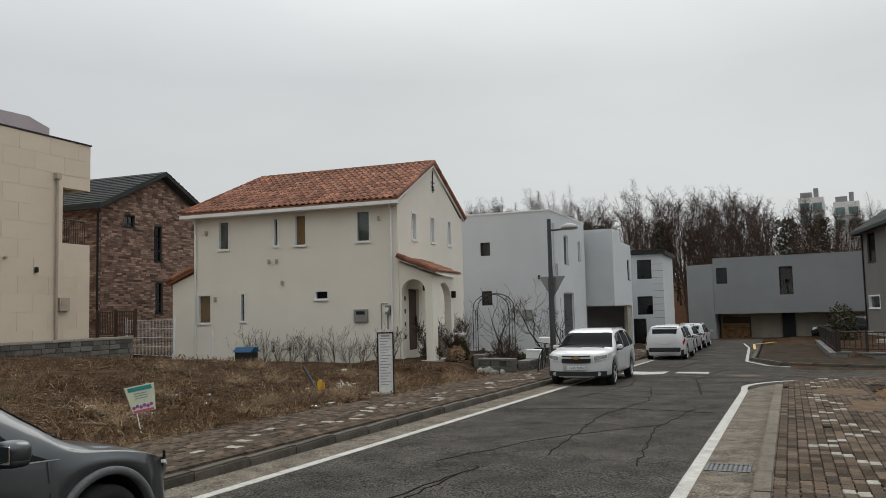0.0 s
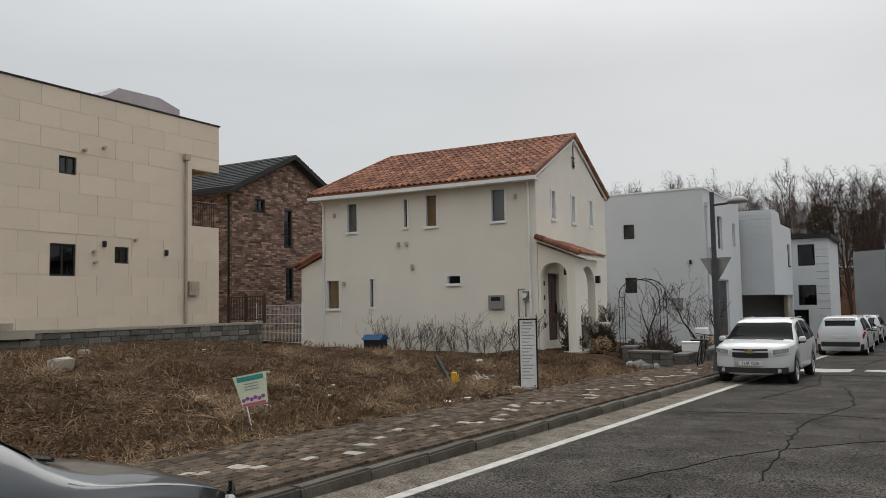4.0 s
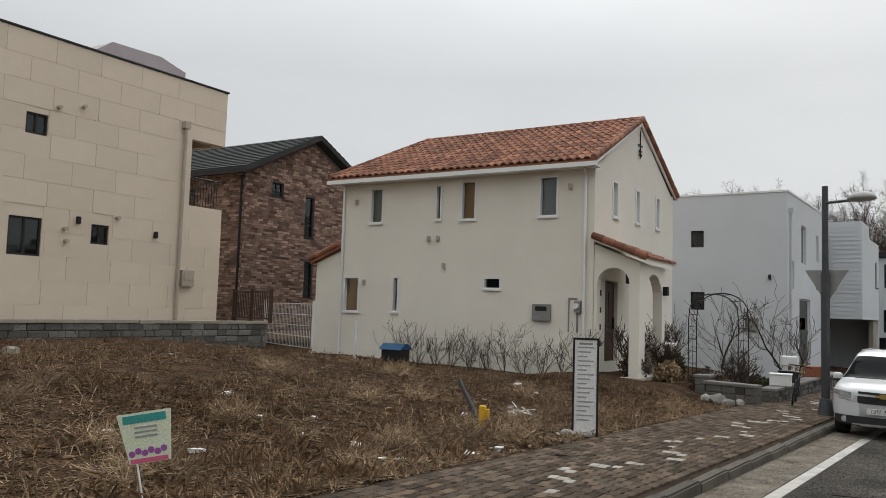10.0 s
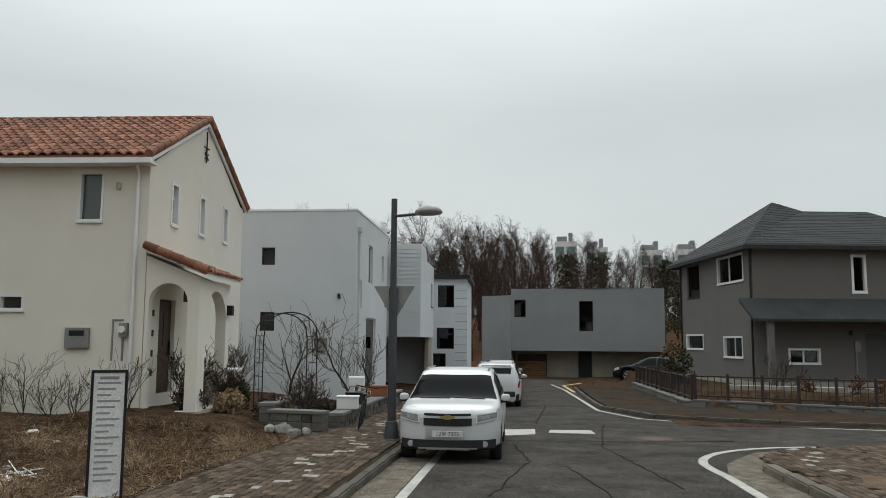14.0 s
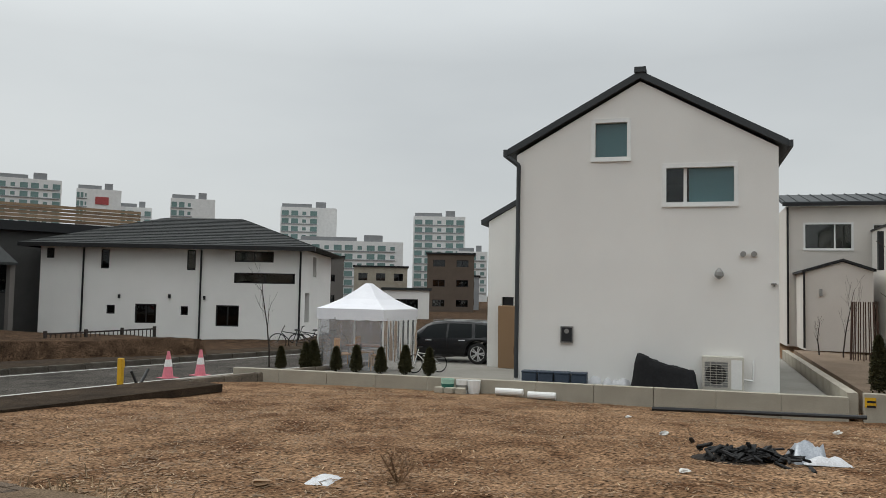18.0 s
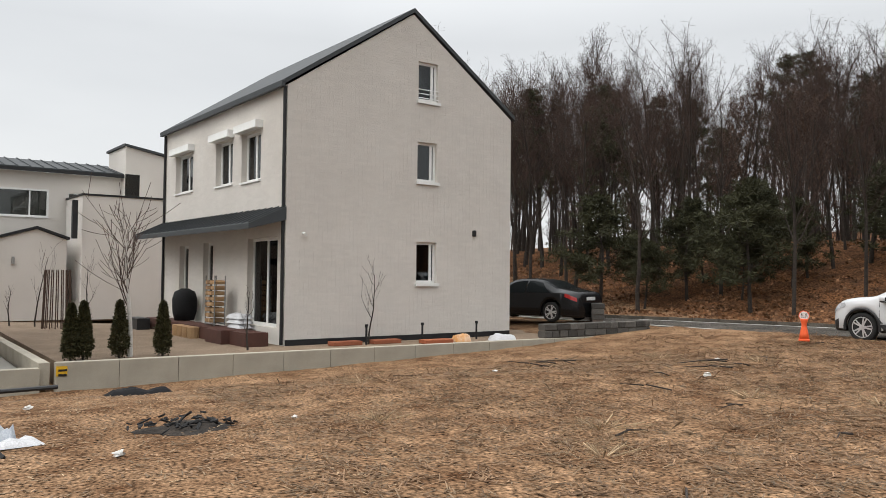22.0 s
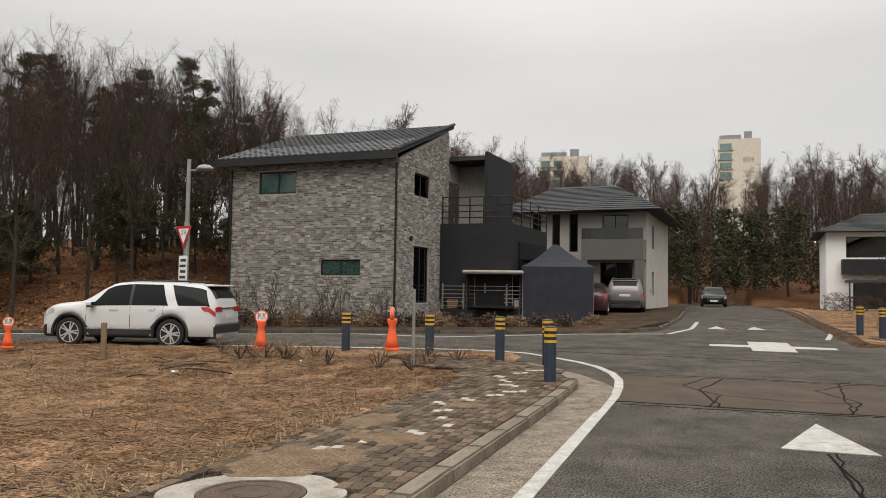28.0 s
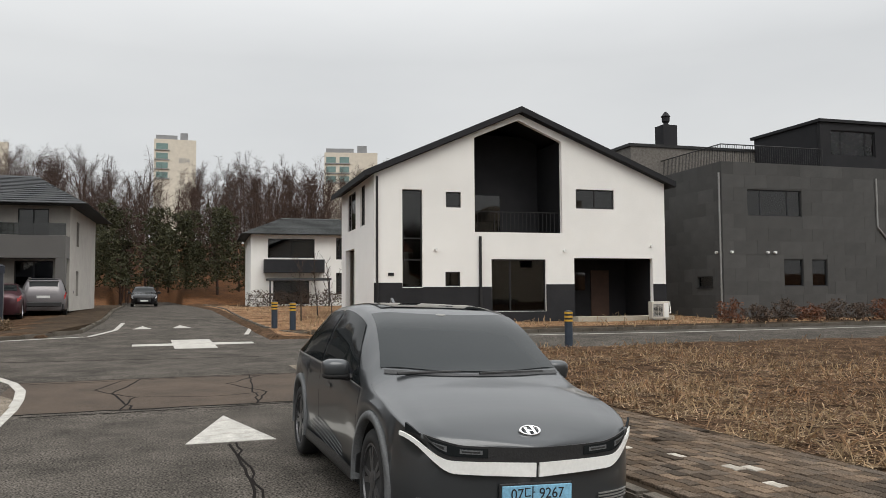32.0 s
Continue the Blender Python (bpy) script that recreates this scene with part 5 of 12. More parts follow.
hk.slab("fascia", [(-0.42, 7.62, -0.55, -0.4, 6.44, 6.73)], BLACK_METAL)
downpipe(hk, [(7.42, -0.08, 6.35), (7.42, -0.08, 0.4)])
downpipe(hk, [(0.06, -0.08, 6.35), (0.06, -0.08, 0.4)])
lamp_on(hk, "front", 6.75, 3.9, GREY_METAL)
lamp_on(hk, "right", 1.0, 3.6)
# the darker rear wing with the balcony
hk.slab("rear_wing", [(7.0, 7.25, 4.92, 10.0, 6.4, 7.2), (7.25, 9.1, 6.8, 7.05, 0.3, 7.2)], GREY_BRICK, "grey brick rear wing")
hk.slab("wing_roof", [(6.9, 9.1, 5.2, 7.1, 7.22, 7.4)], TILE_GREY, "dark wing roof edge")
hk.slab("dark_screen", [(9.12, 9.25, 4.9, 8.4, 4.4, 7.5)], CHARCOAL, "tall charcoal screen wall")
hk.slab("balcony_body", [(7.52, 10.6, 4.0, 6.7, 1.3, 4.4), (9.0, 10.6, 6.72, 9.5, 1.3, 4.4)], CHARCOAL, "black clad balcony block")
hk.slab("balcony_door", [(10.605, 10.64, 5.0, 8.8, 1.5, 3.7)], DARK_GLASS, "dark glazed terrace doors")
rail = bmesh.new()
for a in [7.6 + 0.6 * k for k in range(6)]:
    tube(rail, (a, 4.05, 4.1), (a, 4.05, 5.2), 0.03, n=6)
for z in (4.35, 4.6, 4.85, 5.2):
    tube(rail, (7.55, 4.05, z), (10.6, 4.05, z), 0.022, n=6)
    tube(rail, (10.6, 4.05, z), (10.6, 9.4, z), 0.022, n=6)
for d_ in (5.4, 6.7, 8.0, 9.4):
    tube(rail, (10.6, d_, 4.1), (10.6, d_, 5.2), 0.03, n=6)
part("balcony_rail", rail, BLACK_METAL, hk.root)

# two storey house with the long grey roof
hl = House("long_roof_house", "grey and white house with a wide tiled hip roof", 7.0, -31.9, 0.9, 176.0, 6.9, 9.0, surf("pale grey stucco", (0.40, 0.38, 0.35), 0.9))
l_front = [(1.05, 3.75, 1.5, 5.7), (2.1, 3.75, 2.52, 5.7), (3.0, 3.75, 3.45, 5.7), (4.7, 4.0, 6.0, 5.6), (4.6, 1.2, 6.2, 3.2)]
hl.wall("front", 5.8, l_front)
hl.wall("right", 5.8, [(2.0, 4.0, 2.8, 5.2), (2.0, 1.6, 2.8, 2.8)])
hl.wall("left", 5.8)
hl.wall("back", 5.8)
hl.room(5.7, (3.3,))
for w in l_front:
    hl.window("front", *w, frame=DARK_FRAME, glass=DARK_GLASS, sill=False, bars=(0.5,) if w[2] - w[0] > 1 else ())
bm = bmesh.new()
o = [(-0.8, -0.9, 5.75), (7.7, -0.9, 5.75), (7.7, 9.8, 5.75), (-0.8, 9.8, 5.75), (1.2, 4.4, 7.7), (4.6, 4.4, 7.7)]
lo = [bm.verts.new((a, d, z - 0.9)) for a, d, z in o]
for q in ((0, 1, 5, 4), (1, 2, 5), (2, 3, 4, 5), (3, 0, 4), (3, 2, 1, 0)):
    bm.faces.new([lo[i] for i in q])
part("roof", bm, TILE_GREY, hl.root, "dark grey hipped roof")
bm = bmesh.new()
lo = [bm.verts.new((a, d, z - 0.9)) for a, d, z in ((3.4, -1.0, 5.77), (7.75, -1.0, 5.77), (5.5, 1.5, 6.95), (5.3, 4.4, 7.3), (7.75, 4.4, 5.77), (3.4, 4.4, 5.77))]
for q in ((0, 1, 2), (0, 2, 3, 5), (1, 4, 3, 2)):
    bm.faces.new([lo[i] for i in q])
part("roof", bm, TILE_GREY, hl.root, "front hip of the roof")
hl.slab("balcony", [(3.9, 6.9, -1.2, -0.01, 3.3, 4.3)], TAUPE_DARK, "grey balcony with glass guard")
hl.slab("balcony_guard", [(3.9, 6.9, -1.2, -1.17, 4.31, 4.85)], DARK_GLASS)
hl.slab("porch_column", [(6.5, 6.9, -1.2, -0.8, 0.9, 3.29), (3.9, 4.2, -1.2, -0.8, 0.9, 3.29)], TAUPE_DARK)

# white and black house far down the street
hf = House("far_house", "white and black two storey house with a dark hip roof", -10.4, -50.0, 0.75, 176.0, 9.5, 8.0, WHITE_STUCCO)
f_front = [(1.2, 4.3, 4.6, 5.7), (6.2, 4.2, 6.7, 5.8), (7.0, 4.2, 7.5, 5.8), (7.8, 4.2, 8.3, 5.8), (6.2, 1.6, 6.7, 3.2), (7.0, 1.6, 7.5, 3.2), (1.6, 0.9, 4.2, 2.6)]
hf.wall("front", 6.0, f_front)
for s in ("left", "right", "back"):
    hf.wall(s, 6.0)
hf.room(5.9, (3.4,))
for w in f_front:
    hf.window("front", *w, frame=DARK_FRAME, glass=DARK_GLASS, sill=False, bars=(0.5,))
bm = bmesh.new()
o = [(-0.7, -0.8, 6.0), (10.2, -0.8, 6.0), (10.2, 8.8, 6.0), (-0.7, 8.8, 6.0), (2.6, 4.0, 7.6), (7.0, 4.0, 7.6)]
lo = [bm.verts.new((a, d, z - 0.75)) for a, d, z in o]
for q in ((0, 1, 5, 4), (1, 2, 5), (2, 3, 4, 5), (3, 0, 4), (3, 2, 1, 0)):
    bm.faces.new([lo[i] for i in q])
part("roof", bm, SHINGLE, hf.root, "dark hipped roof")
hf.slab("balcony", [(0.9, 5.2, -1.0, -0.01, 3.2, 4.15)], CHARCOAL, "dark balcony band")
hf.slab("carport_roof", [(1.0, 5.4, -3.0, -1.02, 2.6, 2.75), (1.1, 1.2, -2.95, -2.85, 0.8, 2.6), (5.2, 5.3, -2.95, -2.85, 0.8, 2.6)], METAL_ROOF, "metal carport roof on posts")

# black and white gabled house
hz = House("black_and_white_house", "white gabled house with black base and recessed balcony", -11.47, -20.92, 0.4, 176.0, 12.9, 7.7, WHITE_STUCCO)
z_front = [(1.13, 1.85, 1.95, 5.73), (2.93, 5.05, 3.57, 5.68), (8.66, 5.14, 10.46, 5.96), (4.15, 4.08, 8.02, 7.0), (4.85, 0.85, 7.24, 2.98), (8.54, 0.45, 12.26, 3.05), (2.89, 1.88, 3.52, 2.46)]
recess = [(4.15, 4.08), (8.02, 4.08), (8.02, 7.94), (6.08, 8.76), (4.15, 7.94)]
z_top = [(0, 6.31), (6.12, 9.02), (12.9, 6.31)]
hz.wall("front", z_top, [z_front[0], z_front[1], z_front[2], recess, z_front[4], z_front[5], z_front[6]])
hz.wall("back", z_top)
hz.wall("left", 6.31, [(1.9, 4.45, 2.9, 6.15), (4.0, 4.45, 6.0, 6.15), (4.3, 0.6, 6.6, 3.6)])
hz.wall("right", 6.31)
# added interior slabs, again coloured dark like unlit rooms
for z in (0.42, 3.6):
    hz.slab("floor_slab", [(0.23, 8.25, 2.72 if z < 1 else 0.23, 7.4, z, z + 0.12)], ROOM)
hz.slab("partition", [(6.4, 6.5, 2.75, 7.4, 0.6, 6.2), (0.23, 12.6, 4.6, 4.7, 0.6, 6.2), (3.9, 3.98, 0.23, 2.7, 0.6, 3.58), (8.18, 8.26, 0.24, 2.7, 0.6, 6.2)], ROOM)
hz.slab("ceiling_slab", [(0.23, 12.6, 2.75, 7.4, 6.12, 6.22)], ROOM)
hz.window("front", *z_front[0], frame=BLACK_METAL, glass=DARK_GLASS, sill=False, rails=(0.28, 0.5), deep=0.1)
hz.window("front", *z_front[1], frame=BLACK_METAL, glass=DARK_GLASS, sill=False)
hz.window("front", *z_front[2], frame=BLACK_METAL, glass=DARK_GLASS, sill=False, bars=(0.5,))
hz.window("front", *z_front[4], frame=BLACK_METAL, glass=DARK_GLASS, sill=False, bars=(0.35,), blind=None)
hz.window("front", *z_front[6], frame=BLACK_METAL, glass=DARK_GLASS, sill=False)
for w in ((1.9, 4.45, 2.9, 6.15), (4.0, 4.45, 6.0, 6.15)):
    hz.window("left", *w, frame=BLACK_METAL, glass=DARK_GLASS, sill=False)
hz.slab("recess_lining", [(4.0, 4.14, 0.23, 2.6, 4.0, 8.0), (8.03, 8.17, 0.23, 2.6, 4.0, 8.0), (4.14, 8.03, 2.6, 2.7, 4.0, 8.6), (4.14, 8.03, 0.23, 2.6, 3.9, 4.06)], CHARCOAL, "black lining of the balcony recess")
hz.slab("balcony_door", [(4.3, 6.2, 2.55, 2.59, 4.1, 5.9)], DARK_GLASS, "glazed balcony doors")
rail = bmesh.new()
for k in range(22):
    tube(rail, (4.2 + 0.09 * k * 2, 0.3, 3.7), (4.2 + 0.09 * k * 2, 0.3, 4.55), 0.012, n=5)
tube(rail, (4.16, 0.3, 4.55), (8.0, 0.3, 4.55), 0.02, n=6)
part("balcony_rail", rail, BLACK_METAL, hz.root)
hz.slab("black_base", [(-0.02, 1.12, -0.025, -0.003, 0.4, 2.03), (1.96, 4.84, -0.025, -0.003, 0.4, 1.86), (7.25, 8.53, -0.025, -0.003, 0.4, 1.95), (12.27, 12.92, -0.025, -0.003, 0.4, 1.95), (1.12, 1.96, -0.025, -0.003, 0.4, 1.83), (4.84, 7.25, -0.025, -0.003, 0.4, 0.84)], CHARCOAL, "black clad base band")
hz.slab("entrance_recess", [(8.3, 8.52, 0.23, 2.4, 0.4, 3.2), (12.28, 12.5, 0.23, 2.4, 0.4, 3.2), (8.52, 12.28, 2.4, 2.5, 0.4, 3.2), (8.52, 12.28, 0.23, 2.4, 3.07, 3.2)], CHARCOAL, "black lined entrance recess")
hz.slab("entrance_door", [(10.5, 11.4, 2.34, 2.395, 0.5, 2.6)], DARK_WOOD, "dark wooden front door")
hz.slab("recess_window", [(8.8, 10.2, 2.36, 2.395, 1.7, 2.5)], DARK_GLASS)
for s in (((-0.45, 6.14), (6.12, 9.04)), ((6.12, 9.04), (13.3, 6.15))):
    (a0, z0), (a1, z1) = s
    hz.plate("roof", [(a0, -0.35, z0), (a1, -0.35, z1), (a1, -0.35, z1 + 0.24), (a0, -0.35, z0 + 0.24)], (0, 8.4, 0), CHARCOAL, "dark roof plane with a deep edge")
downpipe(hz, [(0.1, -0.08, 6.2), (0.1, -0.08, 0.5)])
downpipe(hz, [(4.35, -0.08, 3.9), (4.35, -0.08, 0.5)], BLACK_METAL, 0.06)
for a, z in ((2.5, 3.35), (8.1, 3.35), (12.2, 3.6)):
    vent_on(hz, "front", a, z, WHITE_METAL, 0.06)
hz.slab("house_number_plate", [(0.55, 0.78, -0.03, -0.004, 2.3, 2.42)], CHARCOAL)
hz.slab("step", [(8.4, 12.9, -0.6, -0.03, 0.38, 0.6)], CONCRETE)

# dark slate house
hd2 = House("dark_house", "dark slate clad house with roof terrace and penthouse", -27.06, -19.56, 0.2, 176.0, 12.0, 9.0, SLATE_WALL)
d_front = [(1.33, 5.0, 4.26, 6.19), (3.2, 1.82, 4.26, 3.05), (4.74, 1.82, 5.6, 3.05)]
hd2.wall("front", 7.4, d_front)
hd2.wall("left", 7.4, [(0.8, 1.8, 2.0, 2.3)])
hd2.wall("right", 7.4)
hd2.wall("back", 7.4)
hd2.room(7.2, (3.8,))
for w in d_front:
    hd2.window("front", *w, frame=DARK_FRAME, glass=DARK_GLASS, sill=False, bars=(0.25, 0.75) if w[2] - w[0] > 2 else ())
hd2.window("left", 0.8, 1.8, 2.0, 2.3, frame=DARK_FRAME, glass=DARK_GLASS)
hd2.slab("roof", [(0.23, 11.7, 0.23, 8.7, 7.0, 7.1)], CONCRETE)
rail = bmesh.new()
for k in range(47):
    tube(rail, (0.1 + 0.12 * k, 0.12, 7.2), (0.1 + 0.12 * k, 0.12, 8.0), 0.012, n=5)
for k in range(40):
    tube(rail, (0.1, 0.12 + 0.12 * k, 7.2), (0.1, 0.12 + 0.12 * k, 8.0), 0.012, n=5)
tube(rail, (0.1, 0.12, 8.0), (5.6, 0.12, 8.0), 0.025, n=6)
tube(rail, (0.1, 0.12, 8.0), (0.1, 5.0, 8.0), 0.025, n=6)
part("roof_rail", rail, BLACK_METAL, hd2.root)
bm = pierced(rect(5.7, 7.42, 11.0, 9.55), [rect(6.3, 8.0, 8.9, 9.2)], 0.2, hd2.spot("front", 0.3))
part("penthouse_wall", bm, CHARCOAL, hd2.root)
hd2.slab("penthouse_wall", [(5.7, 5.9, 0.52, 5.0, 7.42, 9.55)], CHARCOAL)
hd2.plate("penthouse_roof", [(5.6, 0.2, 9.56), (11.2, 0.2, 9.56), (11.2, 0.2, 9.7), (5.6, 0.2, 9.7)], (0, 5.0, 0), CHARCOAL)
hd2.window("front", 6.3, 8.0, 8.9, 9.2, frame=CHARCOAL, glass=GLASS, sill=False, bars=(0.25, 0.8), ahead=0.3)
hd2.slab("brick_wing", [(-1.6, 6.0, 5.02, 9.0, 5.5, 8.9)], GREY_BRICK, "grey brick upper wing")
hd2.slab("wing_coping", [(-1.7, 6.1, 4.95, 9.05, 8.905, 9.05)], BLACK_METAL)
bm = bmesh.new()
box(bm, 0.4, 1.2, 5.2, 6.0, 8.86, 9.95)
lathe(bm, [(0.18, 9.9), (0.12, 10.05), (0.2, 10.15), (0.2, 10.35), (0.25, 10.4), (0.05, 10.65)], 10, (0.8, 5.6, 0.05))
part("chimney", bm, CHARCOAL, hd2.root, "dark chimney with a cowl")
downpipe(hd2, [(-0.06, 0.1, 6.9), (-0.06, 0.1, 0.3)], GREY_METAL)
downpipe(hd2, [(8.5, -0.06, 6.9), (8.5, -0.06, 4.6), (9.1, -0.06, 4.0)], GREY_METAL)
for a in (0.4, 2.3, 2.7):
    vent_on(hd2, "front", a, 3.35, WHITE_METAL, 0.06, 0.12)
vent_on(hd2, "left", 0.4, 3.35, WHITE_METAL, 0.06, 0.12)


# ---- vehicles ----
def lacquer(name, base, metal=0.0, rough=0.3, coat=0.35):
    return surf(name, base, rough, tuple(0.93 * c for c in base), 0.4, 1.2, 300.0, 0.015, 0.0, metal=metal, spec=0.3, coat=coat)


PAINT_GREY = lacquer("grey green lacquer", (0.058, 0.062, 0.066), 0.5, 0.28, 0.6)
PAINT_WHITE = lacquer("white lacquer", (0.54, 0.545, 0.55), 0.0, 0.3, 0.3)
PAINT_BLACK = lacquer("black lacquer", (0.009, 0.009, 0.010), 0.0, 0.25, 0.12)
PAINT_MAROON = lacquer("dark maroon lacquer", (0.07, 0.028, 0.035), 0.3)
PAINT_SILVER = lacquer("grey silver lacquer", (0.16, 0.15, 0.155), 0.4)
CABIN_GLASS = surf("tinted car window", (0.012, 0.014, 0.015), 0.04, (0.016, 0.018, 0.018), 0.4, 2.0, 50.0, 0.02, 0.0, spec=0.5, ior=1.16)
WINDSCREEN = surf("grey reflecting windscreen", (0.016, 0.020, 0.022), 0.03, (0.020, 0.024, 0.026), 0.4, 2.0, 50.0, 0.02, 0.0, spec=0.5, ior=1.34)
# shaded copy of the cabin glass: darker, sky reflection damped, for the minivan
SHADED_GLASS = surf("shaded windscreen copy", (0.010, 0.011, 0.012), 0.05, (0.014, 0.015, 0.015), 0.4, 2.0, 50.0, 0.02, 0.0, spec=0.04, ior=1.16)
HEAD_LENS = surf("headlamp lens", (0.62, 0.63, 0.64), 0.15, (0.36, 0.37, 0.38), 0.8, 14.0, 60.0, 0.05, 0.0, spec=0.7, metal=0.4)
TAIL_LENS = surf("red tail lamp lens", (0.36, 0.018, 0.015), 0.15, (0.25, 0.01, 0.01), 0.6, 12.0, spec=0.6, bump=0.0)
PLATE_WHITE = surf("white number plate", (0.62, 0.62, 0.60), 0.5)
PLATE_BLUE = surf("pale blue number plate", (0.20, 0.42, 0.58), 0.45)
INK = surf("black lettering and dark gaps", (0.015, 0.015, 0.017), 0.6)


def words(text, size, material, parent, m, name="lettering", bold=0.0):
    cu = bpy.data.curves.new(name, "FONT")
    cu.body, cu.size, cu.align_x, cu.align_y, cu.extrude, cu.offset = text, size, "CENTER", "CENTER", 0.001, bold
    cu.materials.append(material)
    ob = new(name, cu)
    ob.parent = parent
    ob.matrix_basis = m
    return ob


def glide(rows, lo, hi):
    """Smooth monotone curve through (y, value) rows, sampled finely from lo to hi."""
    ys, vs = (np.array(k, float) for k in zip(*rows))
    h, d = np.diff(ys), np.diff(vs) / np.diff(ys)
    m = np.concatenate([[d[0]], np.where(d[:-1] * d[1:] > 0, 2 * d[:-1] * d[1:] / np.where(d[:-1] + d[1:] == 0, 1.0, d[:-1] + d[1:]), 0.0), [d[-1]]])
    q = np.linspace(lo, hi, 500)
    i = np.clip(np.searchsorted(ys, q, "right") - 1, 0, len(h) - 1)
    t = np.clip((q - ys[i]) / h[i], 0.0, 1.0)
    v = (2 * t ** 3 - 3 * t ** 2 + 1) * vs[i] + (t ** 3 - 2 * t ** 2 + t) * h[i] * m[i] + (3 * t ** 2 - 2 * t ** 3) * vs[i + 1] + (t ** 3 - t ** 2) * h[i] * m[i + 1]
    return q, v


def egg(bm, c, half, power=3.0, n=14):
    """A rounded block: a superellipsoid about c."""
    bend = lambda v: math.copysign(abs(v) ** (2 / power), v)
    rings = []
    for j in range(1, n):
        p = -math.pi / 2 + math.pi * j / n
        rings.append([bm.verts.new((c[0] + half[0] * bend(math.cos(p)) * bend(math.cos(q)), c[1] + half[1] * bend(math.cos(p)) * bend(math.sin(q)), c[2] + half[2] * bend(math.sin(p)))) for q in [2 * math.pi * i / 20 for i in range(20)]])
    for a, b in zip(rings, rings[1:]):
        for i in range(20):
            bm.faces.new((a[i], a[(i + 1) % 20], b[(i + 1) % 20], b[i]))
    bm.faces.new(rings[0][::-1])
    bm.faces.new(rings[-1])
    return bm


class Car:
    """A car body lofted from stations along its length; its own frame looks along +y and stands on z = 0."""

    def __init__(self, name, label, m, top, belt, plan, roof, wheels, radius, paint, sill=0.2, clad=0.0, group="", scoop=None, dish=None, rims=None):
        self.root = holder(name, label, "car", m, group)
        y0, y1 = plan[0][0], plan[-1][0]
        self.top, self.belt, self.plan, self.roof = (glide(rows, y0, y1) for rows in (top, belt, plan, roof))
        self.wheels, self.r, self.sill, self.paint, self.scoop, self.dish, self.rims = wheels, radius, sill, paint, scoop, dish, rims
        ys = sorted(set(np.linspace(y0, y1, 90).round(3)) | {round(w + d, 3) for w in wheels for d in np.linspace(-radius - 0.075, radius + 0.075, 15)})
        bm = bmesh.new()
        rings = []
        for y in ys:
            half = self.section(y)
            ring = [(x, z) for x, z in half] + [(-x, z) for x, z in half[-2:0:-1]]
            rings.append([bm.verts.new((x, y, z)) for x, z in ring])
        n = len(rings[0])
        for a, b in zip(rings, rings[1:]):
            for k in range(n):
                f = bm.faces.new((a[k], a[(k + 1) % n], b[(k + 1) % n], b[k]))
                c = f.calc_center_median()
                if c.z < clad or (min(k, n - k) <= 1 and c.z < 0.75):
                    f.material_index = 1
        bm.faces.new(rings[0])
        bm.faces.new(rings[-1][::-1])
        bmesh.ops.recalc_face_normals(bm, faces=bm.faces)
        self.body = part("body", bm, [paint, BLACK_PLASTIC], self.root, smooth=True)
        self.y0, self.y1 = y0, y1
        for y in wheels:
            for side in (-1, 1):
                self.wheel(y, side)

    def at(self, table, y):
        return float(np.interp(y, *table))

    def section(self, y):
        zt, zb, w, wr = self.at(self.top, y), self.at(self.belt, y), self.at(self.plan, y), self.at(self.roof, y)
        zl = self.sill
        for c in self.wheels:
            R = self.r + 0.075
            if abs(y - c) < R:
                zl = max(zl, self.r + math.sqrt(R * R - (y - c) ** 2))
        zl = min(zl, zt - 0.12)
        zb = max(min(zb, zt - 0.03), zl + 0.05)
        wr = min(wr, w * 0.95)
        low = zl + min(0.07, (zb - zl) * 0.3)
        cut = self.scoop(y) if self.scoop else 0.0
        drop = self.dish(y) if self.dish else 0.0
        return [(0.0, zl), (w * 0.9, zl), (w * 0.985, low), (w - cut, low + (zb - low) * 0.4), (w * 0.99, low + (zb - low) * 0.75), (w * 0.96, zb),
                (w * 0.96 * 0.75 + wr * 0.25 + 0.012, zb + (zt - 0.05 - zb) * 0.3), (w * 0.96 * 0.4 + wr * 0.6 + 0.016, zb + (zt - 0.05 - zb) * 0.65),
                (wr, zt - 0.045 - drop), (wr * 0.93, zt - 0.018 - drop), (wr * 0.8, zt - 0.006 - drop), (wr * 0.7, zt + 0.002 - 0.6 * drop), (wr * 0.35, zt + 0.006), (0.0, zt + 0.008)]

    def skin(self, y, k):
        """The point of the right half's outline at the fractional index k."""
        s = self.section(y)
        i = min(int(k), len(s) - 2)
        f = k - i
        return Vector((s[i][0] * (1 - f) + s[i + 1][0] * f, y, s[i][1] * (1 - f) + s[i + 1][1] * f))

    def patch(self, name, corners, material, sides=(-1, 1), lift=0.007, nu=8, nv=5, label="", parent=None):
        """A curved plate on the skin between four corners (y, k): rear low, front low, front high, rear high."""
        made = None
        for side in sides:
            bm = bmesh.new()
            grid = []
            for j in range(nv + 1):
                v, row = j / nv, []
                for i in range(nu + 1):
                    u = i / nu
                    y = (1 - v) * ((1 - u) * corners[0][0] + u * corners[1][0]) + v * ((1 - u) * corners[3][0] + u * corners[2][0])
                    k = (1 - v) * ((1 - u) * corners[0][1] + u * corners[1][1]) + v * ((1 - u) * corners[3][1] + u * corners[2][1])
                    p = self.skin(y, k)
                    du, dv = self.skin(y + 0.01, k) - self.skin(y - 0.01, k), self.skin(y, k + 0.02) - self.skin(y, max(0.0, k - 0.02))
                    n = du.cross(dv).normalized()
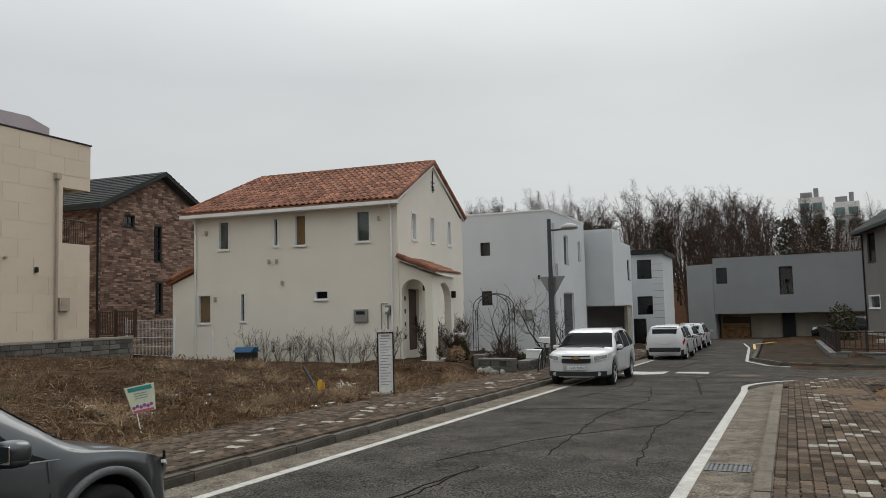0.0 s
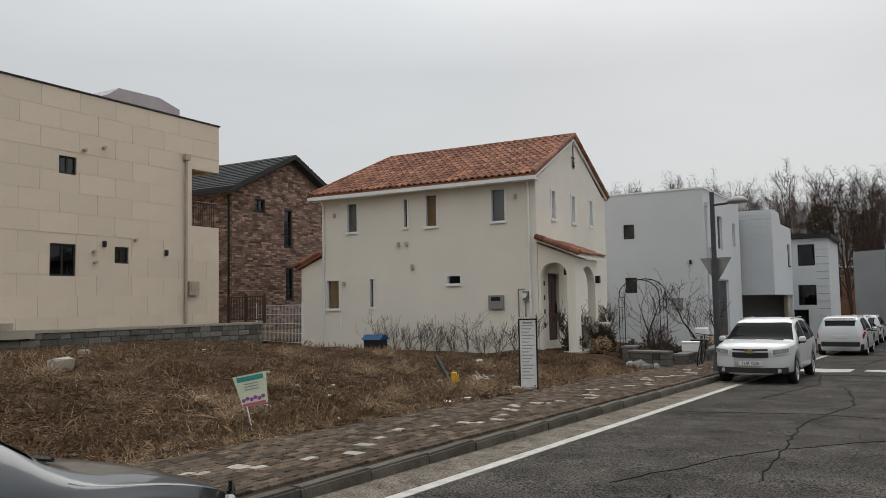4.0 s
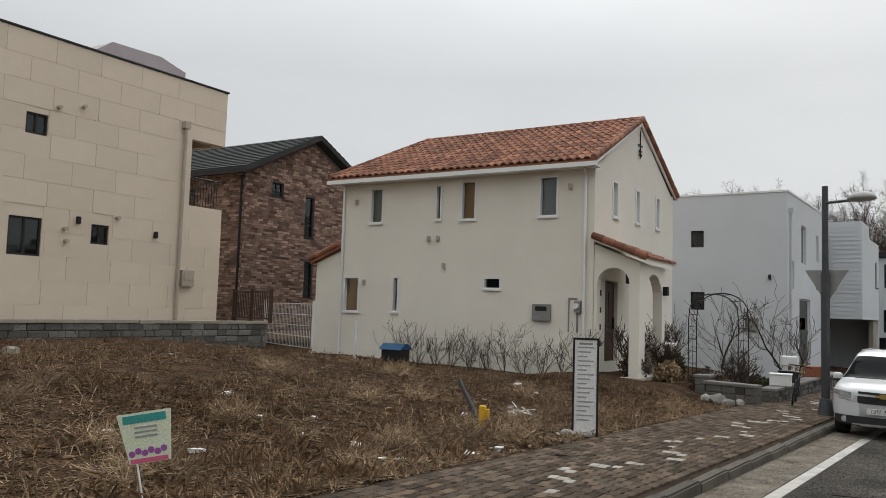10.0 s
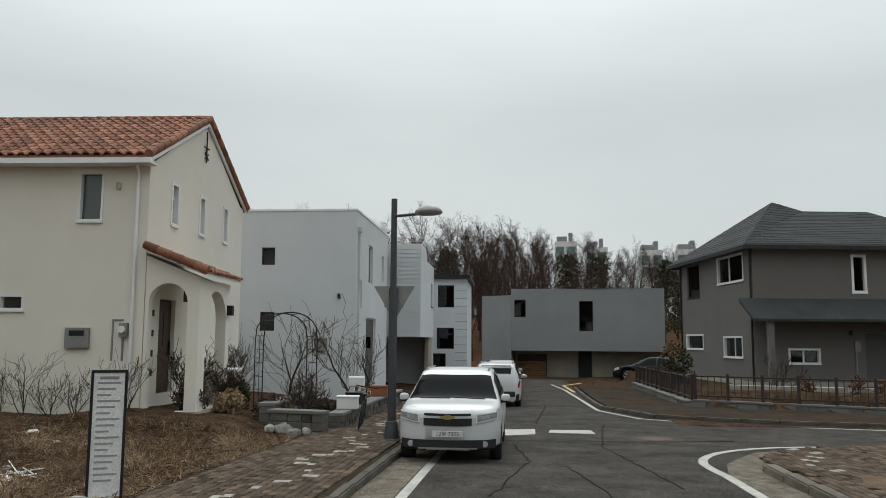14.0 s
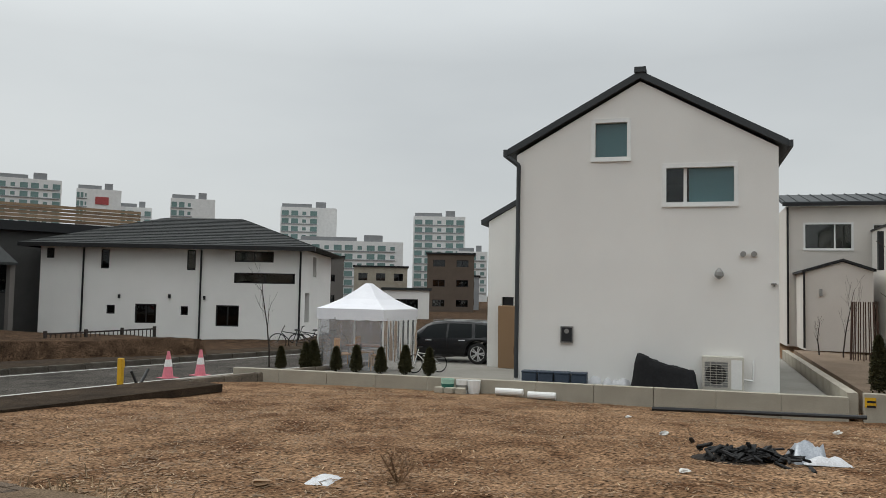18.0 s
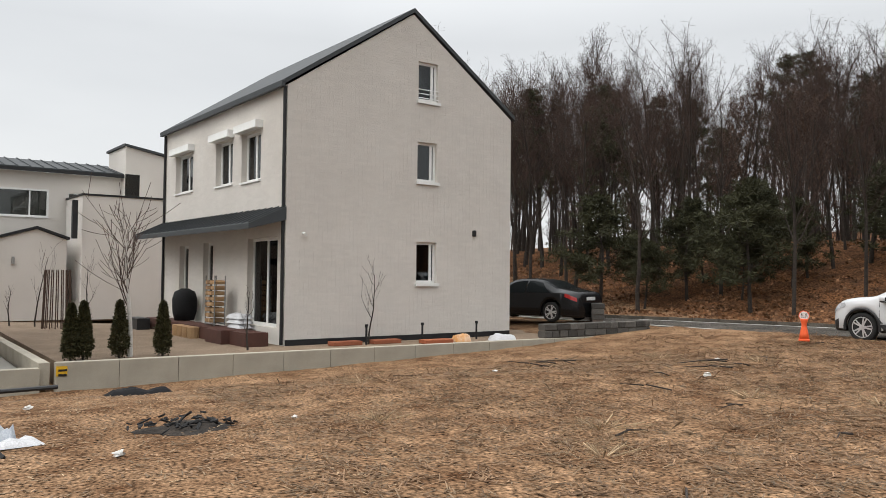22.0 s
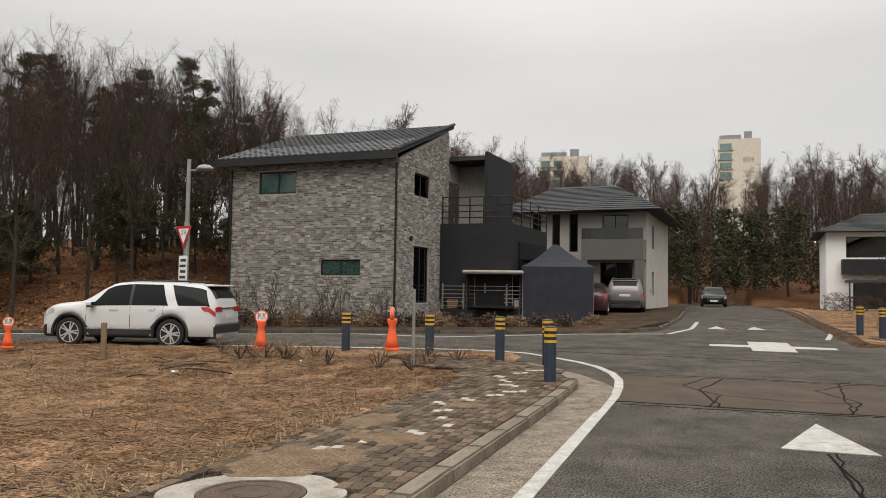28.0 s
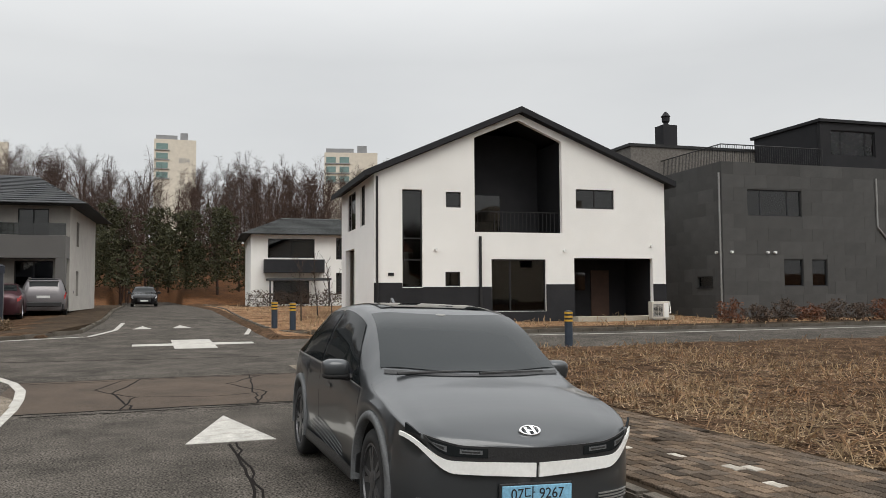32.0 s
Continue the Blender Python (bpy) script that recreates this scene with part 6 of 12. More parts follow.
                    if n.dot(Vector((p.x, 0, p.z - 0.7))) < 0:
                        n = -n
                    p = p + lift * n
                    row.append(bm.verts.new((side * p.x, p.y, p.z)))
                grid.append(row)
            for a, b in zip(grid, grid[1:]):
                for i in range(nu):
                    bm.faces.new((a[i], a[i + 1], b[i + 1], b[i]))
            bmesh.ops.recalc_face_normals(bm, faces=bm.faces)
            made = part(name, bm, material, parent or self.root, label, smooth=True)
        return made

    def screen(self, name, ya, yb, material, lift=0.008, inset=0.0, bow=0.0):
        """The windscreen or rear window: the top skin from ya to yb, right across; bow: how far its middle runs ahead."""
        bm = bmesh.new()
        grid = []
        for j in range(11):
            row = []
            for i in range(17):
                u = -1 + i / 8
                y = ya + (yb - ya) * j / 10 + bow * (1 - u * u)
                wide = self.skin(y, 8.45).x - inset
                x = abs(u) * wide
                k = 8.0
                while k < 12.99 and self.skin(y, k).x > x:
                    k += 0.04
                p = self.skin(y, min(k, 12.99))
                t = (self.at(self.top, y + 0.03) - self.at(self.top, y - 0.03)) / 0.06
                n = Vector((0.25 * u, -t, 1)).normalized()
                row.append(bm.verts.new(Vector((u * wide, y, p.z)) + lift * n))
            grid.append(row)
        for a, b in zip(grid, grid[1:]):
            for i in range(16):
                bm.faces.new((a[i], a[i + 1], b[i + 1], b[i]))
        bmesh.ops.recalc_face_normals(bm, faces=bm.faces)
        return part(name, bm, material, self.root, smooth=True)

    def band(self, name, xa, xb, low, high, material, lift, label="", parent=None, n=14):
        """A strip that wraps round the nose between the heights low(x) and high(x)."""
        ys, ws = self.plan
        bm, rows = bmesh.new(), []
        for k in range(n + 1):
            x = xa + (xb - xa) * k / n
            far = [float(np.interp(min(abs(x) + d, ws.max()), ws[len(ws) // 2:][::-1], ys[len(ws) // 2:][::-1])) for d in (-0.03, 0.0, 0.03)]
            y, t = sum(far) / 3, (far[2] - far[0]) / 0.06
            v = Vector((-t * (1 if x > 0 else -1), 1, 0)).normalized() * lift
            rows.append([bm.verts.new((x + v.x * f, y + v.y * f, z)) for f, z in ((0.0, low(x)), (1.0, low(x)), (1.0, high(x)), (0.0, high(x)))])
        for a, b in zip(rows, rows[1:]):
            for i in range(3):
                bm.faces.new((a[i], b[i], b[i + 1], a[i + 1]))
        bm.faces.new(rows[0][::-1])
        bm.faces.new(rows[-1])
        bmesh.ops.recalc_face_normals(bm, faces=bm.faces)
        return part(name, bm, material, parent or self.root, label)

    def wheel(self, y, side):
        w = self.at(self.plan, y) * side
        r = self.r
        ob = holder("wheel", "", "", pose(w - side * 0.02, y, r, 0, 90 * side, 0))
        ob.parent = self.root
        bm = lathe(bmesh.new(), [(r * 0.7, -0.1), (r * 0.7, -0.2), (r * 0.93, -0.21), (r, -0.17), (r, -0.03), (r * 0.95, -0.004), (r * 0.84, 0.006), (r * 0.73, 0.002), (r * 0.7, -0.02)], 36)
        part("tyre", bm, RUBBER, ob, smooth=True)
        bm = lathe(bmesh.new(), [(r * 0.66, -0.14), (r * 0.72, -0.006), (r * 0.67, -0.004), (r * 0.62, -0.1)], 36)
        for k in range(10):
            a = 2 * math.pi * (k + (0.22 if k % 2 else -0.22)) / 10
            d, t = Vector((math.cos(a), math.sin(a), 0)), Vector((-math.sin(a), math.cos(a), 0))
            o = [d * 0.05 - t * 0.02, d * r * 0.68 - t * 0.02, d * r * 0.68 + t * 0.02, d * 0.05 + t * 0.02]
            prism(bm, [p + Vector((0, 0, -0.045)) for p in o], (0, 0, 0.03))
        lathe(bm, [(0.075, -0.05), (0.075, -0.012), (0.05, -0.008)], 12)
        part("rim", bm, self.rims or ALLOY, ob)
        # added black disc: its colour makes the shade seen between the spokes
        bm = lathe(bmesh.new(), [(r * 0.64, -0.15), (r * 0.64, -0.07), (0.01, -0.07)], 24)
        part("brake_disc", bm, INK, ob)

    def mirror(self, y, z, paint=None, big=1.0, tuck=0.95):
        for side in (-1, 1):
            w = self.at(self.plan, y) * tuck
            ob = part("mirror", egg(bmesh.new(), (side * (w + 0.14 * big), y, z + 0.02), (0.12 * big, 0.085 * big, 0.075)), paint or self.paint, self.root, smooth=True)
            part("mirror_base", egg(bmesh.new(), (side * (w + 0.135 * big), y - 0.004, z - 0.035), (0.118 * big, 0.08 * big, 0.035)), BLACK_PLASTIC, ob, smooth=True)
            bm = tubes(((side * (w - 0.04), y, z - 0.06), (side * (w + 0.08 * big), y, z - 0.045), 0.03), n=8)
            part("mirror_foot", bm, BLACK_PLASTIC, ob)
            bm = boxes((side * (w + 0.135 * big) - 0.1 * big, side * (w + 0.135 * big) + 0.1 * big, y - 0.09 * big, y - 0.09 * big + 0.008, z - 0.04, z + 0.07), bevel=0.003)
            part("mirror_glass", bm, CHROME, ob)

    def arch(self, y, side, r0, r1, proud, material, n=28):
        """A flat trim lip round a wheel opening."""
        bm, rows = bmesh.new(), []
        for k in range(n + 1):
            a = math.pi * (k / n * 1.12 - 0.06)
            row = []
            for r, out in ((r0, -0.05), (r0, proud), (r1 * 0.98, proud), (r1, 0.0), (r1, -0.04)):
                p, z = y + r * math.cos(a), self.r + r * math.sin(a)
                row.append(bm.verts.new((side * (self.at(self.plan, p) + out), p, z)))
            rows.append(row)
        for p, q in zip(rows, rows[1:]):
            for i in range(4):
                bm.faces.new((p[i], q[i], q[i + 1], p[i + 1]))
        bmesh.ops.recalc_face_normals(bm, faces=bm.faces)
        return part("wheel_arch_trim", bm, material, self.root, smooth=True)

    def block(self, name, row, material, bevel=0.01, label="", parent=None):
        bm = bmesh.new()
        box(bm, *row, bevel)
        return part(name, bm, material, parent or self.root, label)

    def plate(self, y, z, text, material, back=False, wide=0.52):
        ob = self.block("number_plate", (-wide / 2, wide / 2, y - 0.008, y + 0.008, z - 0.055, z + 0.055), material, 0.004)
        if text:
            s = -1 if back else 1
            words(text, 0.095, INK, ob, pose(0, y + s * 0.0095, z, 90, 0, 180 if not back else 0))
        return ob


ARCH_GREY = surf("light grey plastic", (0.12, 0.124, 0.127), 0.6, spec=0.3)
LAMP_PIXEL = surf("dim lamp pixel", (0.12, 0.125, 0.13), 0.2, spec=0.5)

# the grey electric hatchback beside the walk
RIM_DARK = surf("dark two tone rim", (0.10, 0.10, 0.105), 0.35, (0.2, 0.2, 0.2), 0.5, 9.0, metal=0.7, grain=0.04, bump=0.0)
c = Car("grey_hatchback", "grey electric hatchback parked along the kerb", pose(-5.252, 2.66, -0.01, 0, -2.2, -0.96) @ Matrix.Diagonal((0.885, 0.93, 0.93, 1.0)),
        [(-2.32, 0.95), (-2.28, 1.1), (-2.1, 1.2), (-1.75, 1.38), (-1.4, 1.51), (-0.9, 1.58), (-0.2, 1.605), (0.25, 1.575), (0.6, 1.475), (1.0, 1.235), (1.22, 1.09), (1.32, 1.055), (1.7, 0.985), (2.0, 0.895), (2.15, 0.82), (2.23, 0.765), (2.28, 0.735), (2.32, 0.71)],
        [(-2.32, 0.92), (-2.0, 1.05), (-1.0, 1.03), (0.5, 0.98), (1.3, 0.945), (1.8, 0.885), (2.1, 0.79), (2.32, 0.66)],
        [(-2.32, 0.72), (-2.2, 0.84), (-1.9, 0.92), (-1.4, 0.945), (1.4, 0.945), (1.8, 0.94), (1.98, 0.915), (2.1, 0.855), (2.19, 0.76), (2.26, 0.61), (2.3, 0.42), (2.315, 0.2), (2.32, 0.05)],
        [(-2.32, 0.62), (-1.5, 0.66), (0.0, 0.68), (0.5, 0.70), (0.9, 0.755), (1.25, 0.83), (1.6, 0.85), (2.0, 0.83), (2.2, 0.72), (2.32, 0.05)], (-1.5275, 1.4725), 0.36, PAINT_GREY, 0.19, 0.3,
        scoop=lambda y: 0.055 * ease(y, -1.3, 0.2) * (1.0 - ease(y, 0.5, 1.15)), dish=lambda y: 0.022 * ease(y, 1.2, 1.5) * (1.0 - ease(y, 1.95, 2.2)), rims=RIM_DARK)
c.screen("windscreen", 0.4, 1.12, WINDSCREEN, bow=0.1)
c.screen("rear_window", -1.95, -1.5, CABIN_GLASS, inset=0.04)
c.screen("glass_roof", -1.2, 0.28, CABIN_GLASS, inset=0.12)
c.patch("side_window", [(-0.5, 5.15), (1.02, 5.15), (0.47, 7.7), (-0.48, 7.9)], CABIN_GLASS)
c.patch("side_window", [(-1.5, 5.15), (-0.57, 5.15), (-0.55, 7.9), (-1.2, 7.85)], CABIN_GLASS)
c.patch("quarter_window", [(-1.95, 5.3), (-1.57, 5.15), (-1.27, 7.8), (-1.5, 7.2)], CABIN_GLASS)
c.patch("window_trim", [(-1.95, 5.04), (1.1, 5.04), (1.1, 5.14), (-1.95, 5.14)], GREY_METAL, lift=0.01, nu=20, nv=1)
# nose: black lamp panel over a white line that bends up round each lamp
lift_at = lambda x, k: 0.19 * ease(abs(x), 0.56, 0.9) ** k
c.band("grille_panel", -0.87, 0.87, lambda x: 0.60 + 0.05 * abs(x) + lift_at(x, 1.4), lambda x: 0.712 + 0.05 * abs(x) ** 1.5 + 0.075 * ease(abs(x), 0.5, 0.95), BLACK_PLASTIC, 0.012, "black band between the lamps", n=40)
for s in (-1, 1):
    a, b = sorted((s * 0.36, s * 0.86))
    lamp = c.band("headlamp", a, b, lambda x: 0.635 + 0.05 * abs(x) + lift_at(x, 1.6), lambda x: 0.70 + 0.05 * abs(x) ** 1.5 + 0.075 * ease(abs(x), 0.5, 0.95), CABIN_GLASS, 0.018, n=20)
    for q in (0.4, 0.63):
        a, b = sorted((s * q, s * (q + 0.15)))
        frame_of_lamp = c.band("lamp_pixel", a, b, lambda x: 0.655 + 0.05 * abs(x) + lift_at(x, 1.7), lambda x: 0.688 + 0.05 * abs(x) ** 1.5 + 0.07 * ease(abs(x), 0.5, 0.95), LAMP_PIXEL, 0.021, parent=lamp, n=8)
        a, b = sorted((s * (q + 0.015), s * (q + 0.135)))
        c.band("pixel_core", a, b, lambda x: 0.663 + 0.05 * abs(x) + lift_at(x, 1.7), lambda x: 0.680 + 0.05 * abs(x) ** 1.5 + 0.07 * ease(abs(x), 0.5, 0.95), BLACK_PLASTIC, 0.0225, parent=lamp, n=8)
    a, b = sorted((s * 0.012, s * 0.885))
    c.band("white_trim", a, b, lambda x: 0.525 + 0.055 * abs(x) + 1.05 * lift_at(x, 1.2), lambda x: 0.615 + 0.035 * abs(x) + 0.80 * lift_at(x, 1.5), WHITE_METAL, 0.02, "white v shaped trim line", n=40)
    c.patch("bonnet_seam", [(1.22, 7.0), (1.95, 5.35), (1.95, 5.41), (1.22, 7.06)], INK, (s,), 0.002, 16, 1)
    for y in c.wheels:
        c.arch(y, s, 0.43, 0.485, 0.016, ARCH_GREY)
    for k in range(5):
        c.patch("door_stripe", [(-0.95 + 0.1 * k, 2.5 + 0.1 * k), (0.55 - 0.02 * k, 2.12 + 0.1 * k), (0.55 - 0.02 * k, 2.16 + 0.1 * k), (-0.95 + 0.1 * k, 2.54 + 0.1 * k)], ARCH_GREY, (s,), 0.004, 12, 1)
c.band("lower_bumper", -0.72, 0.72, lambda x: 0.19, lambda x: 0.30 + 0.03 * abs(x), BLACK_PLASTIC, 0.012, n=30)
c.band("bumper_strip", -0.75, 0.75, lambda x: 0.315, lambda x: 0.335, GREY_METAL, 0.014, n=30)
for s in (-1, 1):
    for z in (0.345, 0.365, 0.385):
        a, b = sorted((s * 0.5, s * 0.8))
        c.band("bumper_strip", a, b, lambda x: z, lambda x: z + 0.008, GREY_METAL, 0.01)
seat = lambda a, b: Vector((0.8 * a, 2.205 - 0.5 * b, 0.797 + 0.5 * b))      # on the sloping tip of the bonnet
bm, ring = bmesh.new(), []
for k in range(28):
    a = 2 * math.pi * k / 28
    ring.append([bm.verts.new(seat(f * 0.105 * math.cos(a), f * 0.058 * math.sin(a)) + Vector((0, 0.7, 0.7)) * h) for f, h in ((1.0, 0.0), (0.97, 0.014), (0.80, 0.014), (0.77, 0.0))])
for p, q in zip(ring, ring[1:] + ring[:1]):
    for i in range(3):
        bm.faces.new((p[i], q[i], q[i + 1], p[i + 1]))
badge = part("badge", bm, CHROME, c.root, "oval chrome badge", smooth=True)
for a in (-0.032, 0.032):
    part("badge_bar", prism(bmesh.new(), [seat(a - 0.014 - 0.012, -0.04), seat(a + 0.014 - 0.012, -0.04), seat(a + 0.014 + 0.012, 0.04), seat(a - 0.014 + 0.012, 0.04)], (0, 0.008, 0.008)), CHROME, badge)
part("badge_bar", prism(bmesh.new(), [seat(-0.03, -0.012), seat(0.03, 0.0), seat(0.03, 0.012), seat(-0.03, 0.0)], (0, 0.007, 0.007)), CHROME, badge)
c.plate(2.335, 0.42, "07다 9267", PLATE_BLUE)
c.block("plate_frame", (-0.275, 0.275, 2.31, 2.33, 0.352, 0.488), BLACK_PLASTIC, 0.006)
c.mirror(0.66, 1.06)
c.patch("door_handle", [(-0.2, 4.2), (0.02, 4.2), (0.02, 4.4), (-0.2, 4.4)], PAINT_GREY, lift=0.012)
c.patch("door_handle", [(-1.2, 4.3), (-0.98, 4.3), (-0.98, 4.5), (-1.2, 4.5)], PAINT_GREY, lift=0.012)
for y in (1.0, -0.53, -1.52):
    c.patch("door_seam", [(y, 2.0), (y + 0.012, 2.0), (y + 0.012, 5.0), (y, 5.0)], INK, lift=0.002, nu=1)
for x0, x1 in ((-0.62, -0.02), (0.06, 0.68)):
    h = c.at(c.top, 1.235) + 0.02
    part("wiper", tubes(((x0, 1.2, h), (x1, 1.26, h - 0.012), 0.012), n=6), BLACK_PLASTIC, c.root)
c.screen("cowl", 1.155, 1.2, BLACK_PLASTIC, 0.006, 0.03, 0.1)
bm = prism(bmesh.new(), [(-0.015, -1.25, 1.55), (-0.015, -1.02, 1.56), (-0.012, -1.2, 1.67)], (0.03, 0, 0))
part("antenna", bm, PAINT_GREY, c.root)
bm = egg(bmesh.new(), (0.05, 0.5, c.at(c.top, 0.5) + 0.008), (0.055, 0.03, 0.015), 2.0)
part("mirror_sensor", bm, GREY_METAL, c.root)
c.patch("sill_trim", [(-1.05, 1.9), (1.0, 1.9), (1.0, 2.3), (-1.05, 2.3)], BLACK_PLASTIC, lift=0.012)

SUV_TOP = [(-2.42, 0.95), (-2.39, 1.15), (-2.26, 1.42), (-2.1, 1.62), (-1.6, 1.705), (-0.3, 1.725), (0.3, 1.68), (0.55, 1.58), (1.1, 1.17), (1.25, 1.13), (1.9, 1.09), (2.25, 1.03), (2.37, 0.92), (2.42, 0.72)]
SUV_BELT = [(-2.42, 0.85), (-2.0, 1.06), (0.9, 1.0), (1.4, 1.0), (2.1, 0.94), (2.42, 0.68)]
SUV_PLAN = [(-2.42, 0.74), (-2.3, 0.87), (-1.8, 0.935), (1.6, 0.935), (2.1, 0.88), (2.32, 0.78), (2.42, 0.66)]
SUV_ROOF = [(-2.42, 0.62), (-1.8, 0.67), (0.4, 0.69), (1.2, 0.83), (2.0, 0.78), (2.42, 0.58)]


def suv(name, label, m, paint, length=1.0, high=1.0, group="", front=True, tail=True, plate_text="", clad=0.42):
    st = lambda rows, k=1.0: [(y * length, z * k) for y, z in rows]
    q = Car(name, label, m, st(SUV_TOP, high), st(SUV_BELT, high), st(SUV_PLAN), st(SUV_ROOF), (-1.42 * length, 1.45 * length), 0.365, paint, 0.24, clad, group)
    q.screen("windscreen", 0.55 * length, 1.1 * length, CABIN_GLASS)
    q.screen("rear_window", -2.32 * length, -2.02 * length, CABIN_GLASS, inset=0.06)
    q.patch("side_window", [(-0.25 * length, 5.12), (0.95 * length, 5.12), (0.5 * length, 7.6), (-0.25 * length, 7.8)], CABIN_GLASS)
    q.patch("side_window", [(-1.2 * length, 5.12), (-0.32 * length, 5.12), (-0.32 * length, 7.8), (-1.15 * length, 7.8)], CABIN_GLASS)
    q.patch("quarter_window", [(-2.12 * length, 5.5), (-1.32 * length, 5.12), (-1.28 * length, 7.8), (-1.92 * length, 7.6)], CABIN_GLASS)
    q.patch("pillar_trim", [(-0.32 * length, 5.12), (-0.25 * length, 5.12), (-0.25 * length, 7.8), (-0.32 * length, 7.8)], BLACK_PLASTIC, lift=0.006, nu=2)
    q.mirror(0.85 * length, 1.08 * high)
    for y in (0.4, -0.85):
        q.patch("door_handle", [(y - 0.12, 4.35), (y + 0.12, 4.35), (y + 0.12, 4.6), (y - 0.12, 4.6)], CHROME, lift=0.02)
    for y in (1.02, -0.285, -1.22):
        q.patch("door_seam", [(y, 2.0), (y + 0.012, 2.0), (y + 0.012, 5.0), (y, 5.0)], INK, lift=0.002, nu=1)
    q.patch("headlamp", [(1.95 * length, 4.2), (2.32 * length, 4.0), (2.3 * length, 5.1), (1.98 * length, 5.2)], HEAD_LENS, lift=0.012)
    q.patch("tail_lamp", [(-2.36 * length, 4.1), (-1.98 * length, 4.6), (-1.95 * length, 5.15), (-2.33 * length, 5.3)], TAIL_LENS, lift=0.012)
    y0, y1 = q.y0, q.y1
    q.block("grille", (-0.5, 0.5, y1 - 0.02, y1 + 0.015, 0.5, 0.66), BLACK_PLASTIC, 0.015)
    q.block("rear_bumper", (-0.72, 0.72, y0 - 0.03, y0 + 0.05, 0.42, 0.62), BLACK_PLASTIC, 0.03)
    q.plate(y0 - 0.012, 0.86 * high, plate_text, PLATE_WHITE, True)
    q.block("roof_spoiler", (-0.6, 0.6, y0 + 0.18, y0 + 0.5, 1.53 * high, 1.6 * high), paint, 0.02)
    for s in (-1, 1):
        bm = tubes(((s * 0.62, -1.5, 1.74 * high), (s * 0.62, 0.3, 1.74 * high), 0.018), ((s * 0.62, -1.5, 1.69 * high), (s * 0.62, -1.5, 1.74 * high), 0.02), ((s * 0.62, 0.3, 1.69 * high), (s * 0.62, 0.3, 1.74 * high), 0.02))
        part("roof_rail", bm, GREY_METAL, q.root)
    return q


# white people carrier facing the walk
c = Car("white_minivan", "white compact minivan facing down the street", pose(-5.52, 23.1, slope(23) - 0.0, 0.0, 0, 180.5) @ Matrix.Diagonal((0.94, 0.94, 0.91, 1.0)),
        [(-2.33, 0.9), (-2.28, 1.2), (-2.0, 1.5), (-1.5, 1.6), (-0.4, 1.635), (0.2, 1.6), (0.5, 1.5), (1.25, 1.12), (1.4, 1.09), (1.95, 1.05), (2.2, 0.99), (2.3, 0.94), (2.35, 0.88)],
        [(-2.33, 0.8), (-2.0, 1.03), (0.8, 0.97), (1.4, 0.96), (2.1, 0.9), (2.33, 0.82)],
        [(-2.33, 0.74), (-2.2, 0.86), (-1.8, 0.915), (1.5, 0.915), (1.9, 0.88), (2.12, 0.82), (2.24, 0.73), (2.32, 0.58), (2.35, 0.4)],
        [(-2.33, 0.62), (-1.8, 0.66), (0.4, 0.69), (0.9, 0.77), (1.3, 0.84), (2.0, 0.80), (2.33, 0.6)], (-1.38, 1.38), 0.345, PAINT_WHITE, 0.29, 0.38)
c.screen("windscreen", 0.44, 1.24, SHADED_GLASS, bow=0.05)
c.screen("rear_window", -2.25, -1.95, CABIN_GLASS)
c.patch("side_window", [(-0.2, 5.12), (1.0, 5.12), (0.5, 7.6), (-0.2, 7.8)], CABIN_GLASS)
c.patch("side_window", [(-1.2, 5.12), (-0.28, 5.12), (-0.28, 7.8), (-1.15, 7.8)], CABIN_GLASS)
c.patch("quarter_window", [(-2.0, 5.4), (-1.3, 5.12), (-1.25, 7.8), (-1.8, 7.5)], CABIN_GLASS)
c.patch("bonnet_seam", [(1.42, 6.05), (2.24, 5.85), (2.24, 5.9), (1.42, 6.1)], INK, lift=0.002, nu=12, nv=1)
c.mirror(0.85, 1.08, big=0.72, tuck=0.94)
LENS_DARK = surf("smoked lamp housing", (0.20, 0.205, 0.21), 0.2, (0.34, 0.345, 0.35), 0.8, 22.0, 60.0, 0.1, 0.0, spec=0.5)
for s in (-1, 1):
    a, b = sorted((s * 0.48, s * 0.83))
    lamp = c.band("headlamp", a, b, lambda x: 0.66 + 0.2 * abs(x), lambda x: 0.85 + 0.13 * abs(x), WHITE_METAL, 0.014)
    a, b = sorted((s * 0.505, s * 0.815))
    c.band("lamp_housing", a, b, lambda x: 0.68 + 0.2 * abs(x), lambda x: 0.83 + 0.13 * abs(x), LENS_DARK, 0.018, parent=lamp)
    a, b = sorted((s * 0.56, s * 0.7))
    c.band("reflector", a, b, lambda x: 0.70 + 0.2 * abs(x), lambda x: 0.81 + 0.13 * abs(x), HEAD_LENS, 0.022, parent=lamp)
    bm = tubes(((s * 0.63, 2.24, 0.40), (s * 0.63, 2.325, 0.40), 0.055), n=16)
    part("fog_lamp", bm, HEAD_LENS, c.root)
    bm = tubes(((s * 0.62, -1.5, 1.63), (s * 0.62, 0.2, 1.62), 0.016))
    part("roof_rail", bm, GREY_METAL, c.root)
c.band("grille", -0.4, 0.4, lambda x: 0.875 + 0.03 * abs(x), lambda x: 0.915 + 0.03 * abs(x), BLACK_PLASTIC, 0.012, "upper black grille slot")
c.band("grille", -0.41, 0.41, lambda x: 0.70 + 0.25 * abs(x) ** 3, lambda x: 0.83 + 0.03 * abs(x), BLACK_PLASTIC, 0.014, "black mesh grille")
